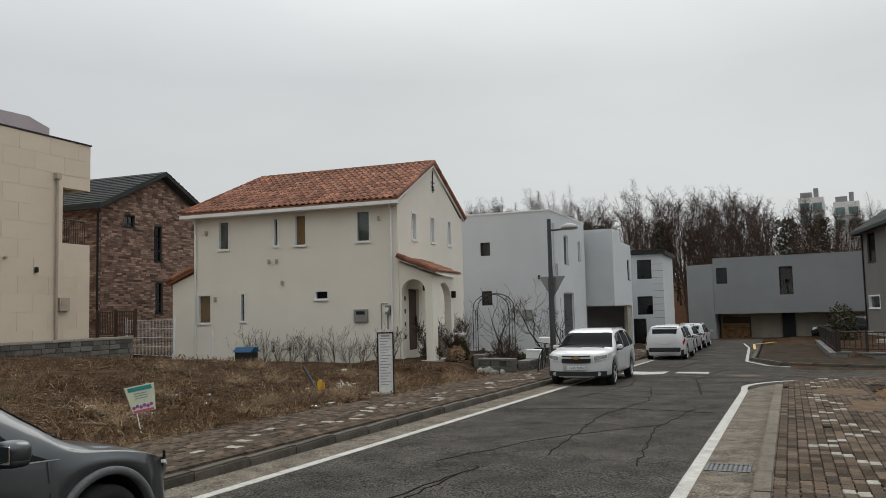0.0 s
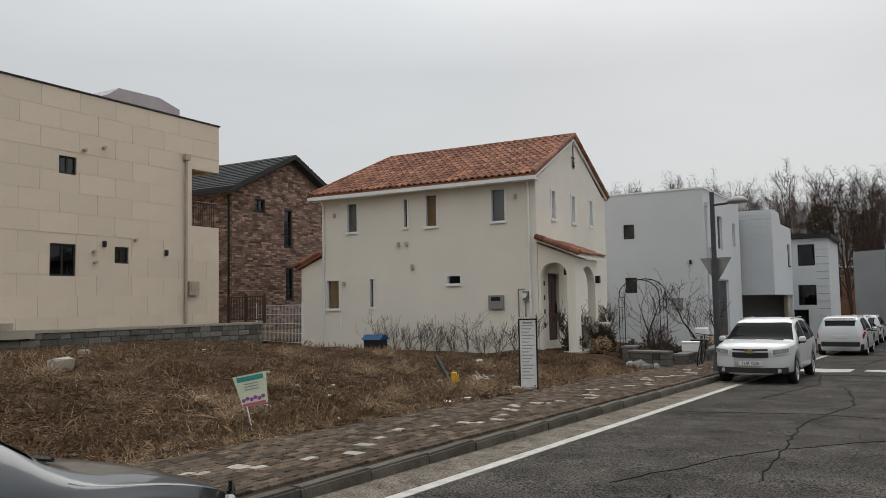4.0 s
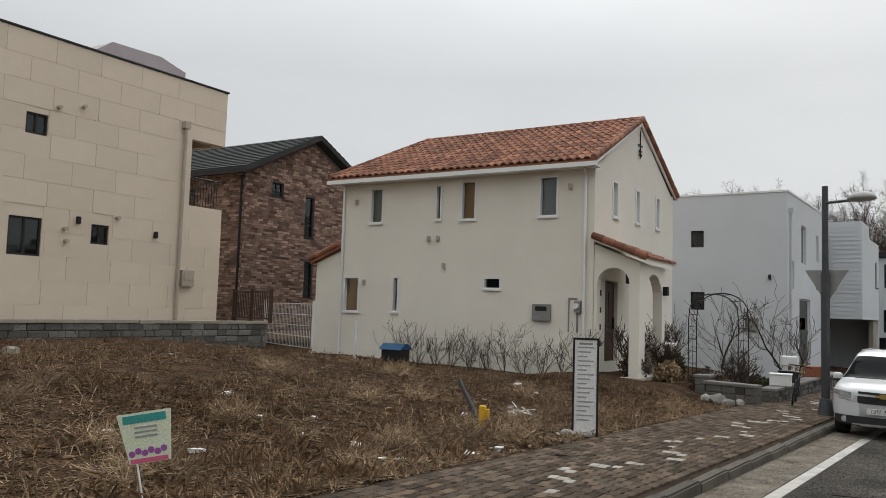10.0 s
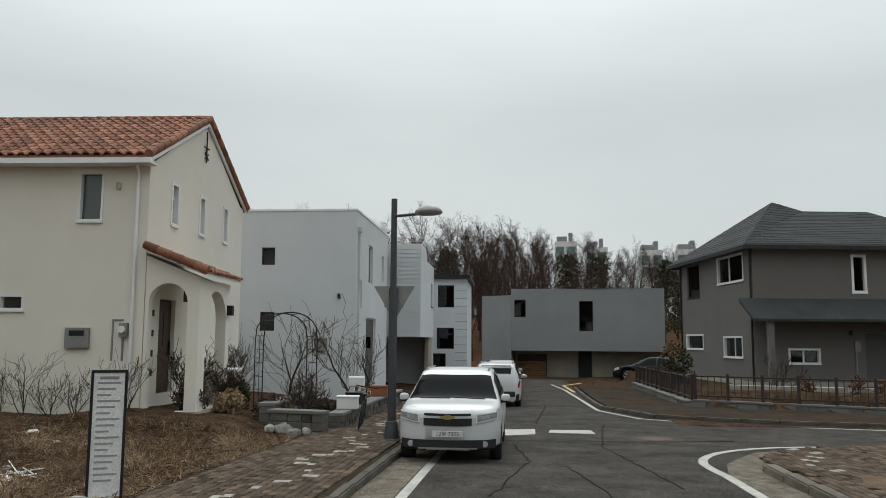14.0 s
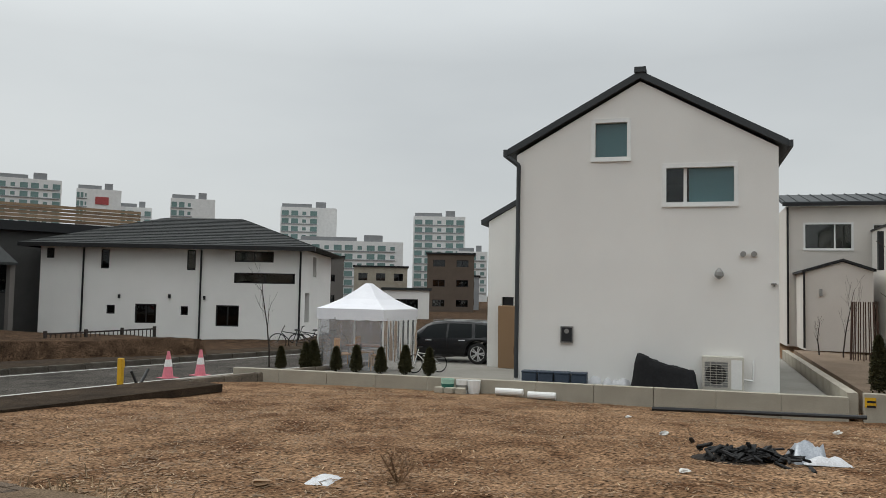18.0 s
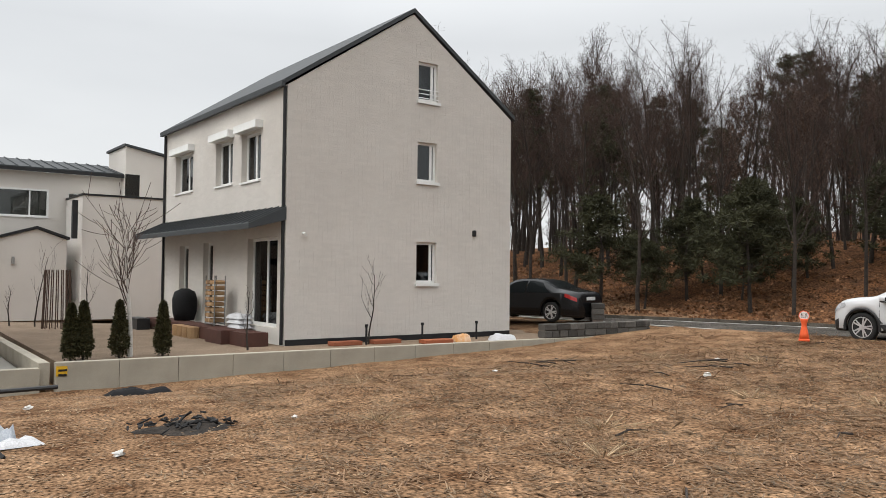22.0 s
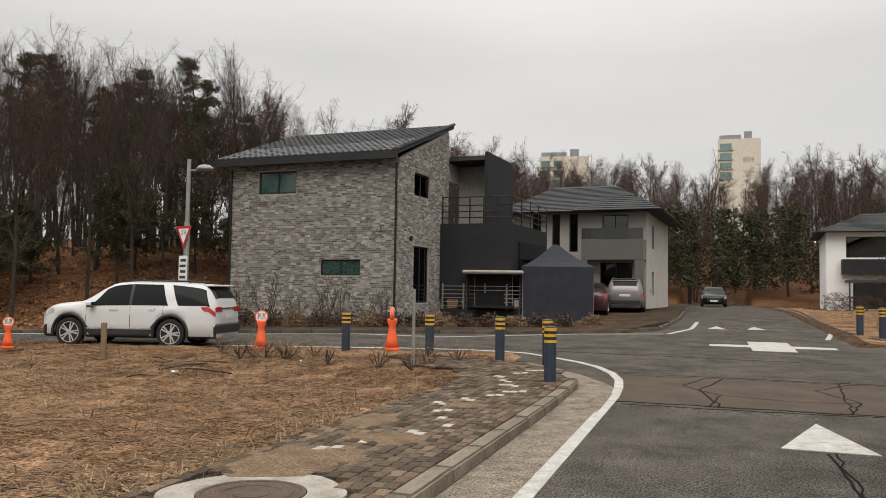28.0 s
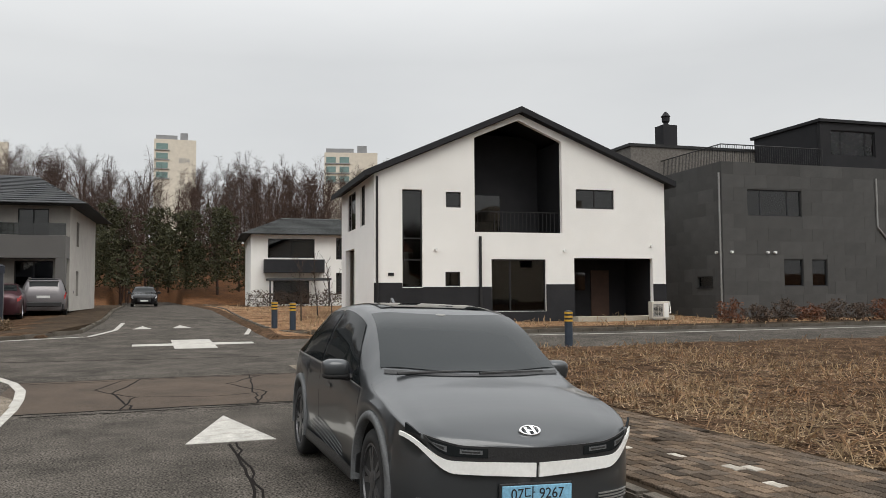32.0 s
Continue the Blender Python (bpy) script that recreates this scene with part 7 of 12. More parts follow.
for z in (0.73, 0.76, 0.79, 0.82):
    c.band("grille_slat", -0.33, 0.33, lambda x: z, lambda x: z + 0.006, BLACK_METAL, 0.017)
bm = prism(bmesh.new(), [(-0.13, 2.375, 0.840), (-0.12, 2.375, 0.875), (-0.05, 2.375, 0.875), (-0.05, 2.375, 0.900), (0.05, 2.375, 0.900), (0.05, 2.375, 0.875), (0.12, 2.375, 0.875), (0.13, 2.375, 0.840), (0.05, 2.375, 0.840), (0.05, 2.375, 0.815), (-0.05, 2.375, 0.815), (-0.05, 2.375, 0.840)], (0, 0.012, 0))
part("badge", bm, surf("gold badge", (0.45, 0.31, 0.1), 0.4, metal=0.5), c.root, "gold cross shaped badge")
c.band("lower_intake", -0.8, 0.8, lambda x: 0.33, lambda x: 0.46 + 0.02 * abs(x), BLACK_PLASTIC, 0.016)
c.band("skid_strip", -0.5, 0.5, lambda x: 0.31, lambda x: 0.335, GREY_METAL, 0.022)
c.plate(2.385, 0.57, "12부 7225", PLATE_WHITE)
bm = tubes(((-0.6, 1.33, 1.11), (0.0, 1.27, 1.135), 0.012), ((0.05, 1.32, 1.12), (0.6, 1.28, 1.125), 0.012))
part("wiper", bm, BLACK_PLASTIC, c.root)
for y in (0.4, -0.8):
    c.patch("door_handle", [(y - 0.1, 4.3), (y + 0.1, 4.3), (y + 0.1, 4.55), (y - 0.1, 4.55)], PAINT_WHITE, lift=0.02)
for y in (1.05, -0.24, -1.22):
    c.patch("door_seam", [(y, 2.0), (y + 0.012, 2.0), (y + 0.012, 5.0), (y, 5.0)], INK, lift=0.002, nu=1)

suv("white_suv", "white crossover seen from behind at the kerb", pose(-5.28, 37.7, slope(37.7), 0, 0, 0) @ Matrix.Scale(0.92, 4), PAINT_WHITE, 0.97, 0.95)
suv("white_suv", "white crossover parked further up the street", pose(-5.5, 43.9, slope(43.9), 0, 0, 0) @ Matrix.Scale(0.88, 4), PAINT_WHITE, 0.95, 0.92)
suv("white_suv", "white crossover parked near the street end", pose(-5.45, 48.6, slope(48.6), 0, 0, 0) @ Matrix.Scale(0.88, 4), PAINT_WHITE, 0.92, 0.9)
# large suv on the cross street
q = Car("large_white_suv", "large white suv parked on the cross street", pose(10.98, -7.62, 0.125, 0, 0, -78.0) @ Matrix.Diagonal((0.92, 0.905, 0.91, 1.0)),
        [(-2.52, 0.95), (-2.5, 1.18), (-2.4, 1.42), (-2.24, 1.64), (-2.0, 1.71), (-1.2, 1.765), (-0.2, 1.775), (0.3, 1.74), (0.62, 1.62), (1.15, 1.29), (1.32, 1.225), (1.9, 1.165), (2.25, 1.09), (2.42, 1.0), (2.5, 0.88), (2.52, 0.72)],
        [(-2.52, 0.93), (-2.3, 1.12), (-1.0, 1.12), (1.0, 1.09), (1.5, 1.08), (2.2, 1.0), (2.52, 0.7)],
        [(-2.52, 0.8), (-2.42, 0.9), (-2.1, 0.97), (-1.3, 0.995), (1.6, 0.995), (2.1, 0.95), (2.35, 0.85), (2.46, 0.72), (2.52, 0.5)],
        [(-2.52, 0.7), (-1.8, 0.74), (0.3, 0.74), (0.8, 0.78), (1.3, 0.88), (2.0, 0.84), (2.52, 0.5)], (-1.3, 1.56), 0.39, PAINT_WHITE, 0.26, 0.46,
        scoop=lambda y: 0.04 * ease(y, -0.9, -0.5) * (1.0 - ease(y, 0.8, 1.2)))
q.screen("windscreen", 0.58, 1.2, CABIN_GLASS, bow=0.06)
q.screen("rear_window", -2.44, -2.2, CABIN_GLASS)
q.patch("side_window", [(-0.12, 5.1), (1.05, 5.1), (0.58, 7.75), (-0.12, 7.85)], CABIN_GLASS)
q.patch("side_window", [(-1.22, 5.1), (-0.2, 5.1), (-0.2, 7.85), (-1.0, 7.85)], CABIN_GLASS)
q.patch("quarter_window", [(-2.36, 5.15), (-1.5, 5.12), (-1.26, 7.85), (-2.2, 7.7)], CABIN_GLASS)
q.patch("pillar_trim", [(-0.2, 5.1), (-0.12, 5.1), (-0.12, 7.85), (-0.2, 7.85)], BLACK_PLASTIC, lift=0.006, nu=2)
q.mirror(0.92, 1.14)
for y in (0.3, -0.8):
    q.patch("door_handle", [(y - 0.12, 4.35), (y + 0.12, 4.35), (y + 0.12, 4.6), (y - 0.12, 4.6)], CHROME, lift=0.02)
for y in (1.08, -0.165, -1.1):
    q.patch("door_seam", [(y, 2.0), (y + 0.012, 2.0), (y + 0.012, 5.0), (y, 5.0)], INK, lift=0.002, nu=1)
q.patch("sill_trim", [(-0.85, 1.9), (1.1, 1.9), (1.1, 2.5), (-0.85, 2.5)], BLACK_PLASTIC, lift=0.014, nu=14)
q.patch("sill_strip", [(-0.8, 2.52), (1.05, 2.52), (1.05, 2.62), (-0.8, 2.62)], CHROME, lift=0.02, nu=14, nv=1)
q.patch("headlamp", [(2.0, 4.3), (2.44, 4.1), (2.42, 5.0), (2.05, 5.1)], HEAD_LENS, lift=0.012)
q.patch("tail_lamp", [(-2.49, 4.3), (-2.22, 4.4), (-2.12, 4.95), (-2.49, 5.0)], TAIL_LENS, lift=0.014)
for sd in (-1, 1):
    a, b = sorted((sd * 0.44, sd * 0.84))
    q.block("tail_lamp", (a, b, -2.545, -2.49, 0.99, 1.12), TAIL_LENS, 0.02)
    bm = tubes(((sd * 0.68, -1.7, 1.80), (sd * 0.68, 0.2, 1.80), 0.02), ((sd * 0.68, -1.7, 1.74), (sd * 0.68, -1.7, 1.80), 0.022), ((sd * 0.68, 0.2, 1.74), (sd * 0.68, 0.2, 1.80), 0.022))
    part("roof_rail", bm, BLACK_PLASTIC, q.root)
    for y in q.wheels:
        q.arch(y, sd, 0.455, 0.525, 0.02, BLACK_PLASTIC)
q.block("grille", (-0.6, 0.6, 2.5, 2.54, 0.62, 0.86), BLACK_PLASTIC, 0.02)
q.block("rear_bumper", (-0.84, 0.84, -2.56, -2.45, 0.4, 0.66), BLACK_PLASTIC, 0.04)
q.block("tailgate_strip", (-0.44, 0.44, -2.54, -2.5, 1.06, 1.1), CHROME, 0.008)
q.plate(-2.535, 0.86, "", PLATE_WHITE, True)
q.block("roof_spoiler", (-0.66, 0.66, -2.4, -2.05, 1.66, 1.72), PAINT_WHITE, 0.025)
suv("black_suv", "black suv parked beside the white party tent", pose(18.3, 23.1, -0.38, 0, 0, 14) @ Matrix.Scale(0.84, 4), PAINT_BLACK, 1.0, 0.86)
suv("maroon_suv", "dark silver suv behind the navy tent", pose(1.1, -31.8, 0.72, 0, 0, 183), PAINT_SILVER, 0.97, 0.98)


def sedan(name, label, m, paint):
    q = Car(name, label, m,
            [(-2.4, 0.85), (-2.36, 1.0), (-1.9, 1.08), (-1.65, 1.12), (-0.9, 1.4), (-0.4, 1.45), (0.1, 1.44), (0.4, 1.36), (1.15, 1.02), (1.3, 0.99), (1.9, 0.9), (2.25, 0.8), (2.4, 0.68)],
            [(-2.4, 0.8), (-1.8, 0.98), (0.6, 0.92), (1.3, 0.9), (2.1, 0.78), (2.4, 0.62)],
            [(-2.4, 0.74), (-2.2, 0.87), (-1.7, 0.92), (1.5, 0.92), (2.05, 0.86), (2.3, 0.74), (2.4, 0.64)],
            [(-2.4, 0.64), (-1.6, 0.72), (-0.8, 0.63), (0.3, 0.65), (1.2, 0.8), (2.0, 0.75), (2.4, 0.58)], (-1.4, 1.4), 0.335, paint, 0.18, 0.25)
    q.screen("windscreen", 0.4, 1.12, CABIN_GLASS)
    q.screen("rear_window", -1.58, -0.95, CABIN_GLASS)
    q.patch("side_window", [(-0.3, 5.12), (0.85, 5.12), (0.35, 7.5), (-0.3, 7.8)], CABIN_GLASS)
    q.patch("side_window", [(-1.4, 5.12), (-0.37, 5.12), (-0.37, 7.8), (-0.95, 7.7)], CABIN_GLASS)
    q.mirror(0.75, 0.98)
    q.patch("headlamp", [(1.9, 4.0), (2.32, 3.8), (2.3, 4.9), (1.95, 5.1)], HEAD_LENS, lift=0.012)
    q.patch("tail_lamp", [(-2.36, 4.2), (-1.95, 4.4), (-1.95, 5.1), (-2.34, 5.2)], TAIL_LENS, lift=0.012)
    q.block("grille", (-0.45, 0.45, 2.38, 2.415, 0.35, 0.62), BLACK_PLASTIC, 0.02)
    q.plate(-2.412, 0.8, "", PLATE_WHITE, True)
    q.plate(2.42, 0.42, "", PLATE_WHITE)
    return q


sedan("black_sedan", "black sedan parked before the wooded slope", pose(23.2, -3.3, 0.1, 0, 0, -64), PAINT_BLACK)
sedan("black_sedan", "black sedan parked far down the street", pose(-3.2, -53.5, 0.82, 0, 0, 0), PAINT_BLACK)
sedan("black_sedan", "black sedan parked before the grey house", pose(3.4, 57.2, slope(57), 0, 0, 65), PAINT_BLACK)
sedan("maroon_sedan", "dark maroon sedan beside the navy tent", pose(2.5, -28.9, 0.68, 0, 0, 183), PAINT_MAROON)


# ---- trees, woods and far buildings ----
def sticks(rows, sides=(6, 4, 3, 3)):
    """Tapered limbs (start, end, radius, radius, level) as points and faces."""
    vs, fs = [], []
    for a, b, r0, r1, level in rows:
        n = sides[min(level, len(sides) - 1)]
        d = (b - a).normalized()
        s = d.orthogonal().normalized()
        t = d.cross(s)
        k0 = len(vs)
        for p, r in ((a, r0), (b, r1)):
            vs += [p + r * (math.cos(2 * math.pi * k / n) * s + math.sin(2 * math.pi * k / n) * t) for k in range(n)]
        fs += [(k0 + k, k0 + (k + 1) % n, k0 + n + (k + 1) % n, k0 + n + k) for k in range(n)]
    return vs, fs


def raw_mesh(name, vs, fs, material, smooth=False):
    me = bpy.data.meshes.new(name)
    me.from_pydata([tuple(v) for v in vs], [], fs)
    me.materials.append(material)
    if smooth:
        for p in me.polygons:
            p.use_smooth = True
    return me


def grow(seed, height, radius, bare=0.3, counts=(15, 6, 5), reach=0.34, rise=0.45, finest=0.006, wobble=0.10, stems=1, levels=3):
    """A bare tree: limbs that fork and rise, thinner level by level."""
    r = random.Random(seed)
    rows = []

    def limb(p, d, length, rad, level):
        n = (9, 5, 4, 3)[level]
        step = length / n
        end = rad * (0.25 if level == 0 else 0.35)
        for k in range(n):
            d = (d + Vector((r.gauss(0, wobble), r.gauss(0, wobble), (0.02, 0.12, 0.10, 0.08)[level])) * (0.6 if level == 0 else 1.3)).normalized()
            q = p + d * step
            ra, rb = rad + (end - rad) * k / n, rad + (end - rad) * (k + 1) / n
            rows.append((p, q, max(ra, finest), max(rb, finest), level))
            if level < levels and (level > 0 or (k + 1) / n > bare):
                share = counts[level] / (n * ((1 - bare) if level == 0 else 1.0))
                for _ in range(int(share + r.random())):
                    turn = r.uniform(0, 2 * math.pi)
                    side = d.orthogonal().normalized()
                    side.rotate(Matrix.Rotation(turn, 3, d))
                    e = (d * r.uniform(0.55, 0.95) + side * r.uniform(0.55, 1.0) + Vector((0, 0, rise * r.uniform(0.2, 0.8)))).normalized()
                    far = length * reach * (1.25 - 0.75 * (k + 1) / n if level == 0 else 1.0) * r.uniform(0.7, 1.25) * (1.0 if level == 0 else 1.5)
                    limb(p.lerp(q, r.random()), e, far, rb * r.uniform(0.4, 0.62), level + 1)
            p = q

    for s in range(stems):
        a = 2 * math.pi * s / stems
        out = 0.0 if stems == 1 else r.uniform(0.2, 0.6)
        limb(Vector((0, 0, -0.1)), Vector((out * math.cos(a), out * math.sin(a), 1)).normalized(), height * r.uniform(0.75, 1.0) if stems > 1 else height, radius, 0)
    return rows


def tufts(points, seed, blades, length, width, droop=0.0):
    """Sprays of thin leaf blades about the points."""
    r = random.Random(seed)
    vs, fs = [], []
    for p in points:
        for _ in range(blades):
            d = Vector((r.gauss(0, 1), r.gauss(0, 1), r.gauss(0.25 - droop, 0.7))).normalized()
            w = d.orthogonal().normalized()
            w.rotate(Matrix.Rotation(r.uniform(0, 6.28), 3, d))
            q = p + d * 0.02
            e = p + d * length * r.uniform(0.6, 1.2)
            k = len(vs)
            vs += [q, q.lerp(e, 0.5) + w * width, e, q.lerp(e, 0.5) - w * width]
            fs.append((k, k + 1, k + 2, k + 3))
    return vs, fs


def bare_tree(label, m, seed, height, radius, group="", bark=None, twig=None, leaves=0, spray=0, name="tree", category="tree", split=1, **more):
    rows = grow(seed, height, radius, **more)
    root = holder(name, label, category, m, group)
    for piece, low, high, mat in (("trunk", 0, split, bark or BARK), ("crown", split + 1, 3, twig or TWIGS)):
        vs, fs = sticks([q for q in rows if low <= q[4] <= high])
        if fs:
            ob = new(piece, raw_mesh(piece, vs, fs, mat, True))
            ob.parent = root
    if spray:
        vs, fs = tufts([q[1] for q in rows if q[4] >= 2] + [q[0].lerp(q[1], 0.5) for q in rows if q[4] >= 2], seed, spray, 0.42, 0.0045, -0.15)
        ob = new("twig_spray", raw_mesh("twig_spray", vs, fs, twig or TWIGS))
        ob.parent = root
    if leaves:
        ends = [q[1] for q in rows if q[4] >= 2]
        random.Random(seed).shuffle(ends)
        vs, fs = tufts(ends[:leaves], seed, 5, 0.16, 0.05, 0.6)
        ob = new("leaves", raw_mesh("leaves", vs, fs, OAK_LEAF))
        ob.parent = root
    return root


def pine_tree(label, m, seed, height, radius, low=0.35, wide=0.3, group="", blades=13, name="pine_tree"):
    r = random.Random(seed)
    root = holder(name, label, "tree", m, group)
    rows, ends = [], []
    p, d = Vector((0, 0, -0.1)), Vector((0, 0, 1))
    n = 14
    for k in range(n):
        d = (d + Vector((r.gauss(0, 0.05), r.gauss(0, 0.05), 0.1))).normalized()
        q = p + d * height / n
        rows.append((p, q, radius * (1 - 0.9 * k / n), radius * (1 - 0.9 * (k + 1) / n), 0))
        f = (k + 1) / n
        if f > low:
            for _ in range(r.randint(3, 5)):
                a = r.uniform(0, 6.28)
                reach = height * wide * (1.08 - ((f - low) / (1 - low)) ** 1.3) * r.uniform(0.45, 1.15) + 0.25
                e = Vector((math.cos(a), math.sin(a), r.uniform(0.0, 0.5))).normalized()
                b, steps = p.lerp(q, r.random()), 4
                for s in range(steps):
                    e = (e + Vector((r.gauss(0, 0.15), r.gauss(0, 0.15), 0.05))).normalized()
                    c = b + e * reach / steps
                    rows.append((b, c, radius * 0.18 * (1 - 0.2 * s), radius * 0.18 * (0.8 - 0.2 * s), 2))
                    if s > 0:
                        for _ in range(4):
                            ends.append(c + Vector((r.gauss(0, 1), r.gauss(0, 1), r.gauss(0.3, 0.35))) * 0.17 * (1 + reach * 0.25))
                    b = c
        p = q
    ends += [p + Vector((r.gauss(0, 0.12), r.gauss(0, 0.12), r.uniform(-0.5, 0.1))) for _ in range(6)]
    for piece, got, mat in (("trunk", sticks(rows), BARK), ("crown", tufts(ends, seed, blades, 0.26, 0.016), NEEDLES)):
        ob = new(piece, raw_mesh(piece, *got, mat))
        ob.parent = root
    return root


rng = random.Random(41)
BARE = [bare_tree("tall bare deciduous tree on the leaf covered slope", pose(30 + 3 * k, -16 - 2 * k, 2.0), 100 + k, 10.0, 0.10 + 0.012 * (k % 3), "wooded slope trees",
                  counts=(15, 7, 0), reach=0.40, rise=0.75, bare=0.34 + 0.07 * (k % 3), finest=0.009, levels=2, spray=4, wobble=0.09) for k in range(8)]
OAKS = [bare_tree("oak holding withered brown leaves on the slope", pose(44 + 3 * k, -10, 3.0), 120 + k, 10.0, 0.14, "wooded slope oaks", leaves=420, finest=0.011, levels=2, spray=3, rise=0.8) for k in range(2)]
PINES = [pine_tree("dark green pine on the leaf covered slope", pose(36 + 3 * k, -26, 3.0), 140 + k, 10.0, 0.15, 0.42, 0.19, "wooded slope pines", 22) for k in range(4)]
LOW_PINES = [pine_tree("low bushy dark pine beside the street", pose(24 + 3 * k, -10, 0.6), 150 + k, 4.4, 0.085, 0.26, 0.44, "low pines beside the street", 26) for k in range(3)]
placed = []


def free(x, y, gap):
    ok = all((x - a) ** 2 + (y - b) ** 2 > gap * gap for a, b in placed)
    if ok:
        placed.append((x, y))
    return ok


def plant(kinds, count, d0, d1, gap, a0=110, a1=152, s0=0.85, s1=1.15, tall=0.0):
    """Trees over the wooded slope, by bearing and distance from the street corner."""
    made = tries = 0
    used = set()
    while made < count and tries < 4000:
        tries += 1
        a, d = radians(rng.uniform(a0, a1)), rng.uniform(d0, d1)
        x, y = -2.3 + d * math.sin(a), 9.6 + d * math.cos(a)
        deep = far_edge(x) - y
        if deep < 1.6 or (x < 18 and y > -27) or x < 10 or not free(x, y, gap):
            continue
        k = rng.randrange(len(kinds))
        size = rng.uniform(s0, s1)
        if tall:      # the wood's outline rises with depth
            size *= min(tall, 0.15 + 0.0217 * d - 0.072 * ground_height(x, y))
        m = pose(x, y, ground_height(x, y) - 0.05, 0, 0, rng.uniform(0, 360)) @ Matrix.Scale(size, 4)
        if k in used:
            copy_thing(kinds[k], m)
        else:
            kinds[k].matrix_basis = m
            used.add(k)
        made += 1


plant(LOW_PINES, 15, 29, 38, 1.9, 121, 149, 0.7, 1.08)
plant(PINES, 24, 33, 62, 2.6, s0=0.85, s1=1.08, tall=1.12)
plant(OAKS, 16, 33, 54, 2.2, 124, 152, 0.8, 0.98, tall=1.05)
plant(BARE, 165, 30, 70, 1.3, s0=0.84, s1=1.06, tall=1.0)


def small(rows):
    vs, fs = sticks(rows, (4, 3, 3, 3))
    flat = []
    for f in fs:
        flat += [(f[0], f[1], f[2]), (f[0], f[2], f[3])] if len(f) == 4 else [f]
    return np.array([tuple(v) for v in vs]), np.array(flat)


def wood(name, label, spots, models, material):
    """Many far trees as one mesh: (x, y, scale) each."""
    vs, fs, k = [], [], 0
    for i, (x, y, s) in enumerate(spots):
        v, f = models[i % len(models)]
        a = i * 2.4
        c, q = math.cos(a), math.sin(a)
        w = np.stack([(v[:, 0] * c - v[:, 1] * q) * s + x, (v[:, 0] * q + v[:, 1] * c) * s + y, v[:, 2] * s + ground_height(x, y) - 0.1], 1)
        vs.append(w)
        fs.append(f + k)
        k += len(w)
    me = bpy.data.meshes.new(name)
    me.from_pydata(np.concatenate(vs).tolist(), [], np.concatenate(fs).tolist())
    me.materials.append(material)
    tagged(new(name, me), label, "woods", kind="stuff")


FAR_BARE = []
for k in range(5):
    rows = grow(200 + k, 10.6, 0.13, 0.15, (10, 5, 0), 0.36, finest=0.018, levels=2)
    v, f = small(rows)
    tv, tf = tufts([q[1] for q in rows if q[4] == 2], 210 + k, 7, 0.6, 0.011, -0.2)
    tf = np.array([t for q in tf for t in ((q[0], q[1], q[2]), (q[0], q[2], q[3]))])
    FAR_BARE.append((np.concatenate([v, np.array([tuple(p) for p in tv])]), np.concatenate([f, tf + len(v)])))
FAR_PINE = []
for k in range(2):
    r2 = random.Random(230 + k)
    ends = [Vector((r2.gauss(0, 1.0), r2.gauss(0, 1.0), 0)) * (1.75 - 0.12 * z) + Vector((0, 0, z)) for z in np.linspace(2.5, 10.5, 240).tolist()]
    v, f = tufts(ends, 230 + k, 9, 0.55, 0.08)
    v = [tuple(p) for p in v]
    FAR_PINE.append((np.array(v), np.array([t for q in f for t in ((q[0], q[1], q[2]), (q[0], q[2], q[3]))])))


def belt(n, x0, x1, y0, y1, s0, s1, gap, fall=None):
    out, tries = [], 0
    while len(out) < n and tries < 6000:
        tries += 1
        x, y = rng.uniform(x0, x1), rng.uniform(y0, y1)
        if free(x, y, gap):
            out.append((x, y, rng.uniform(s0, s1) * (1.0 if fall is None else fall(x))))
    return out


wood("far_woods", "bare grey brown woods on the rise ahead", belt(290, -62, 42, 76, 118, 0.8, 1.08, 1.9, lambda x: 1.0 - 0.38 * ease(x, -12, 26)), FAR_BARE, TWIGS)
wood("far_pines", "dark pines among the woods ahead", belt(20, -40, 30, 75, 100, 0.7, 1.0, 2.6, lambda x: 1.1 - 0.4 * ease(x, -12, 26)), FAR_PINE, NEEDLES)
wood("back_woods", "bare brown woods behind the street end", belt(420, -80, 45, -118, -68, 0.85, 1.15, 1.8), FAR_BARE, TWIGS)
wood("back_woods", "bare brown trees behind the grey brick house", [q for q in belt(60, 6, 34, -75, -38, 0.75, 1.0, 2.5) if q[0] > 12 or q[1] < -50], FAR_BARE, TWIGS)
wood("back_pines", "dark pines at the end of the street", belt(16, -12, 8, -74, -62, 0.5, 0.85, 2.2), FAR_PINE, NEEDLES)
wood("slope_woods", "dense bare woods deep on the slope", [q for q in belt(70, 28, 100, -75, 10, 0.75, 1.0, 2.4) if far_edge(q[0]) - q[1] > 26], FAR_BARE, TWIGS)
wood("slope_thicket", "low bare brush between the trunks", [q for q in belt(85, 24, 100, -75, 4, 0.25, 0.45, 1.2) if far_edge(q[0]) - q[1] > 20], FAR_BARE, TWIGS)
wood("slope_pines", "dark pines deep on the slope", [q for q in belt(16, 30, 100, -75, 6, 0.6, 0.9, 3.0) if far_edge(q[0]) - q[1] > 22], FAR_PINE, NEEDLES)
wood("side_woods", "bare woods behind the brick house", belt(14, -70, -48, 40, 62, 0.6, 0.8, 3.0), FAR_BARE, TWIGS)


APT_WALL = surf("pale apartment wall", (0.76, 0.76, 0.75), 0.9, (0.70, 0.70, 0.69), 0.6, 0.05, 1.0, 0.04, 0.0)
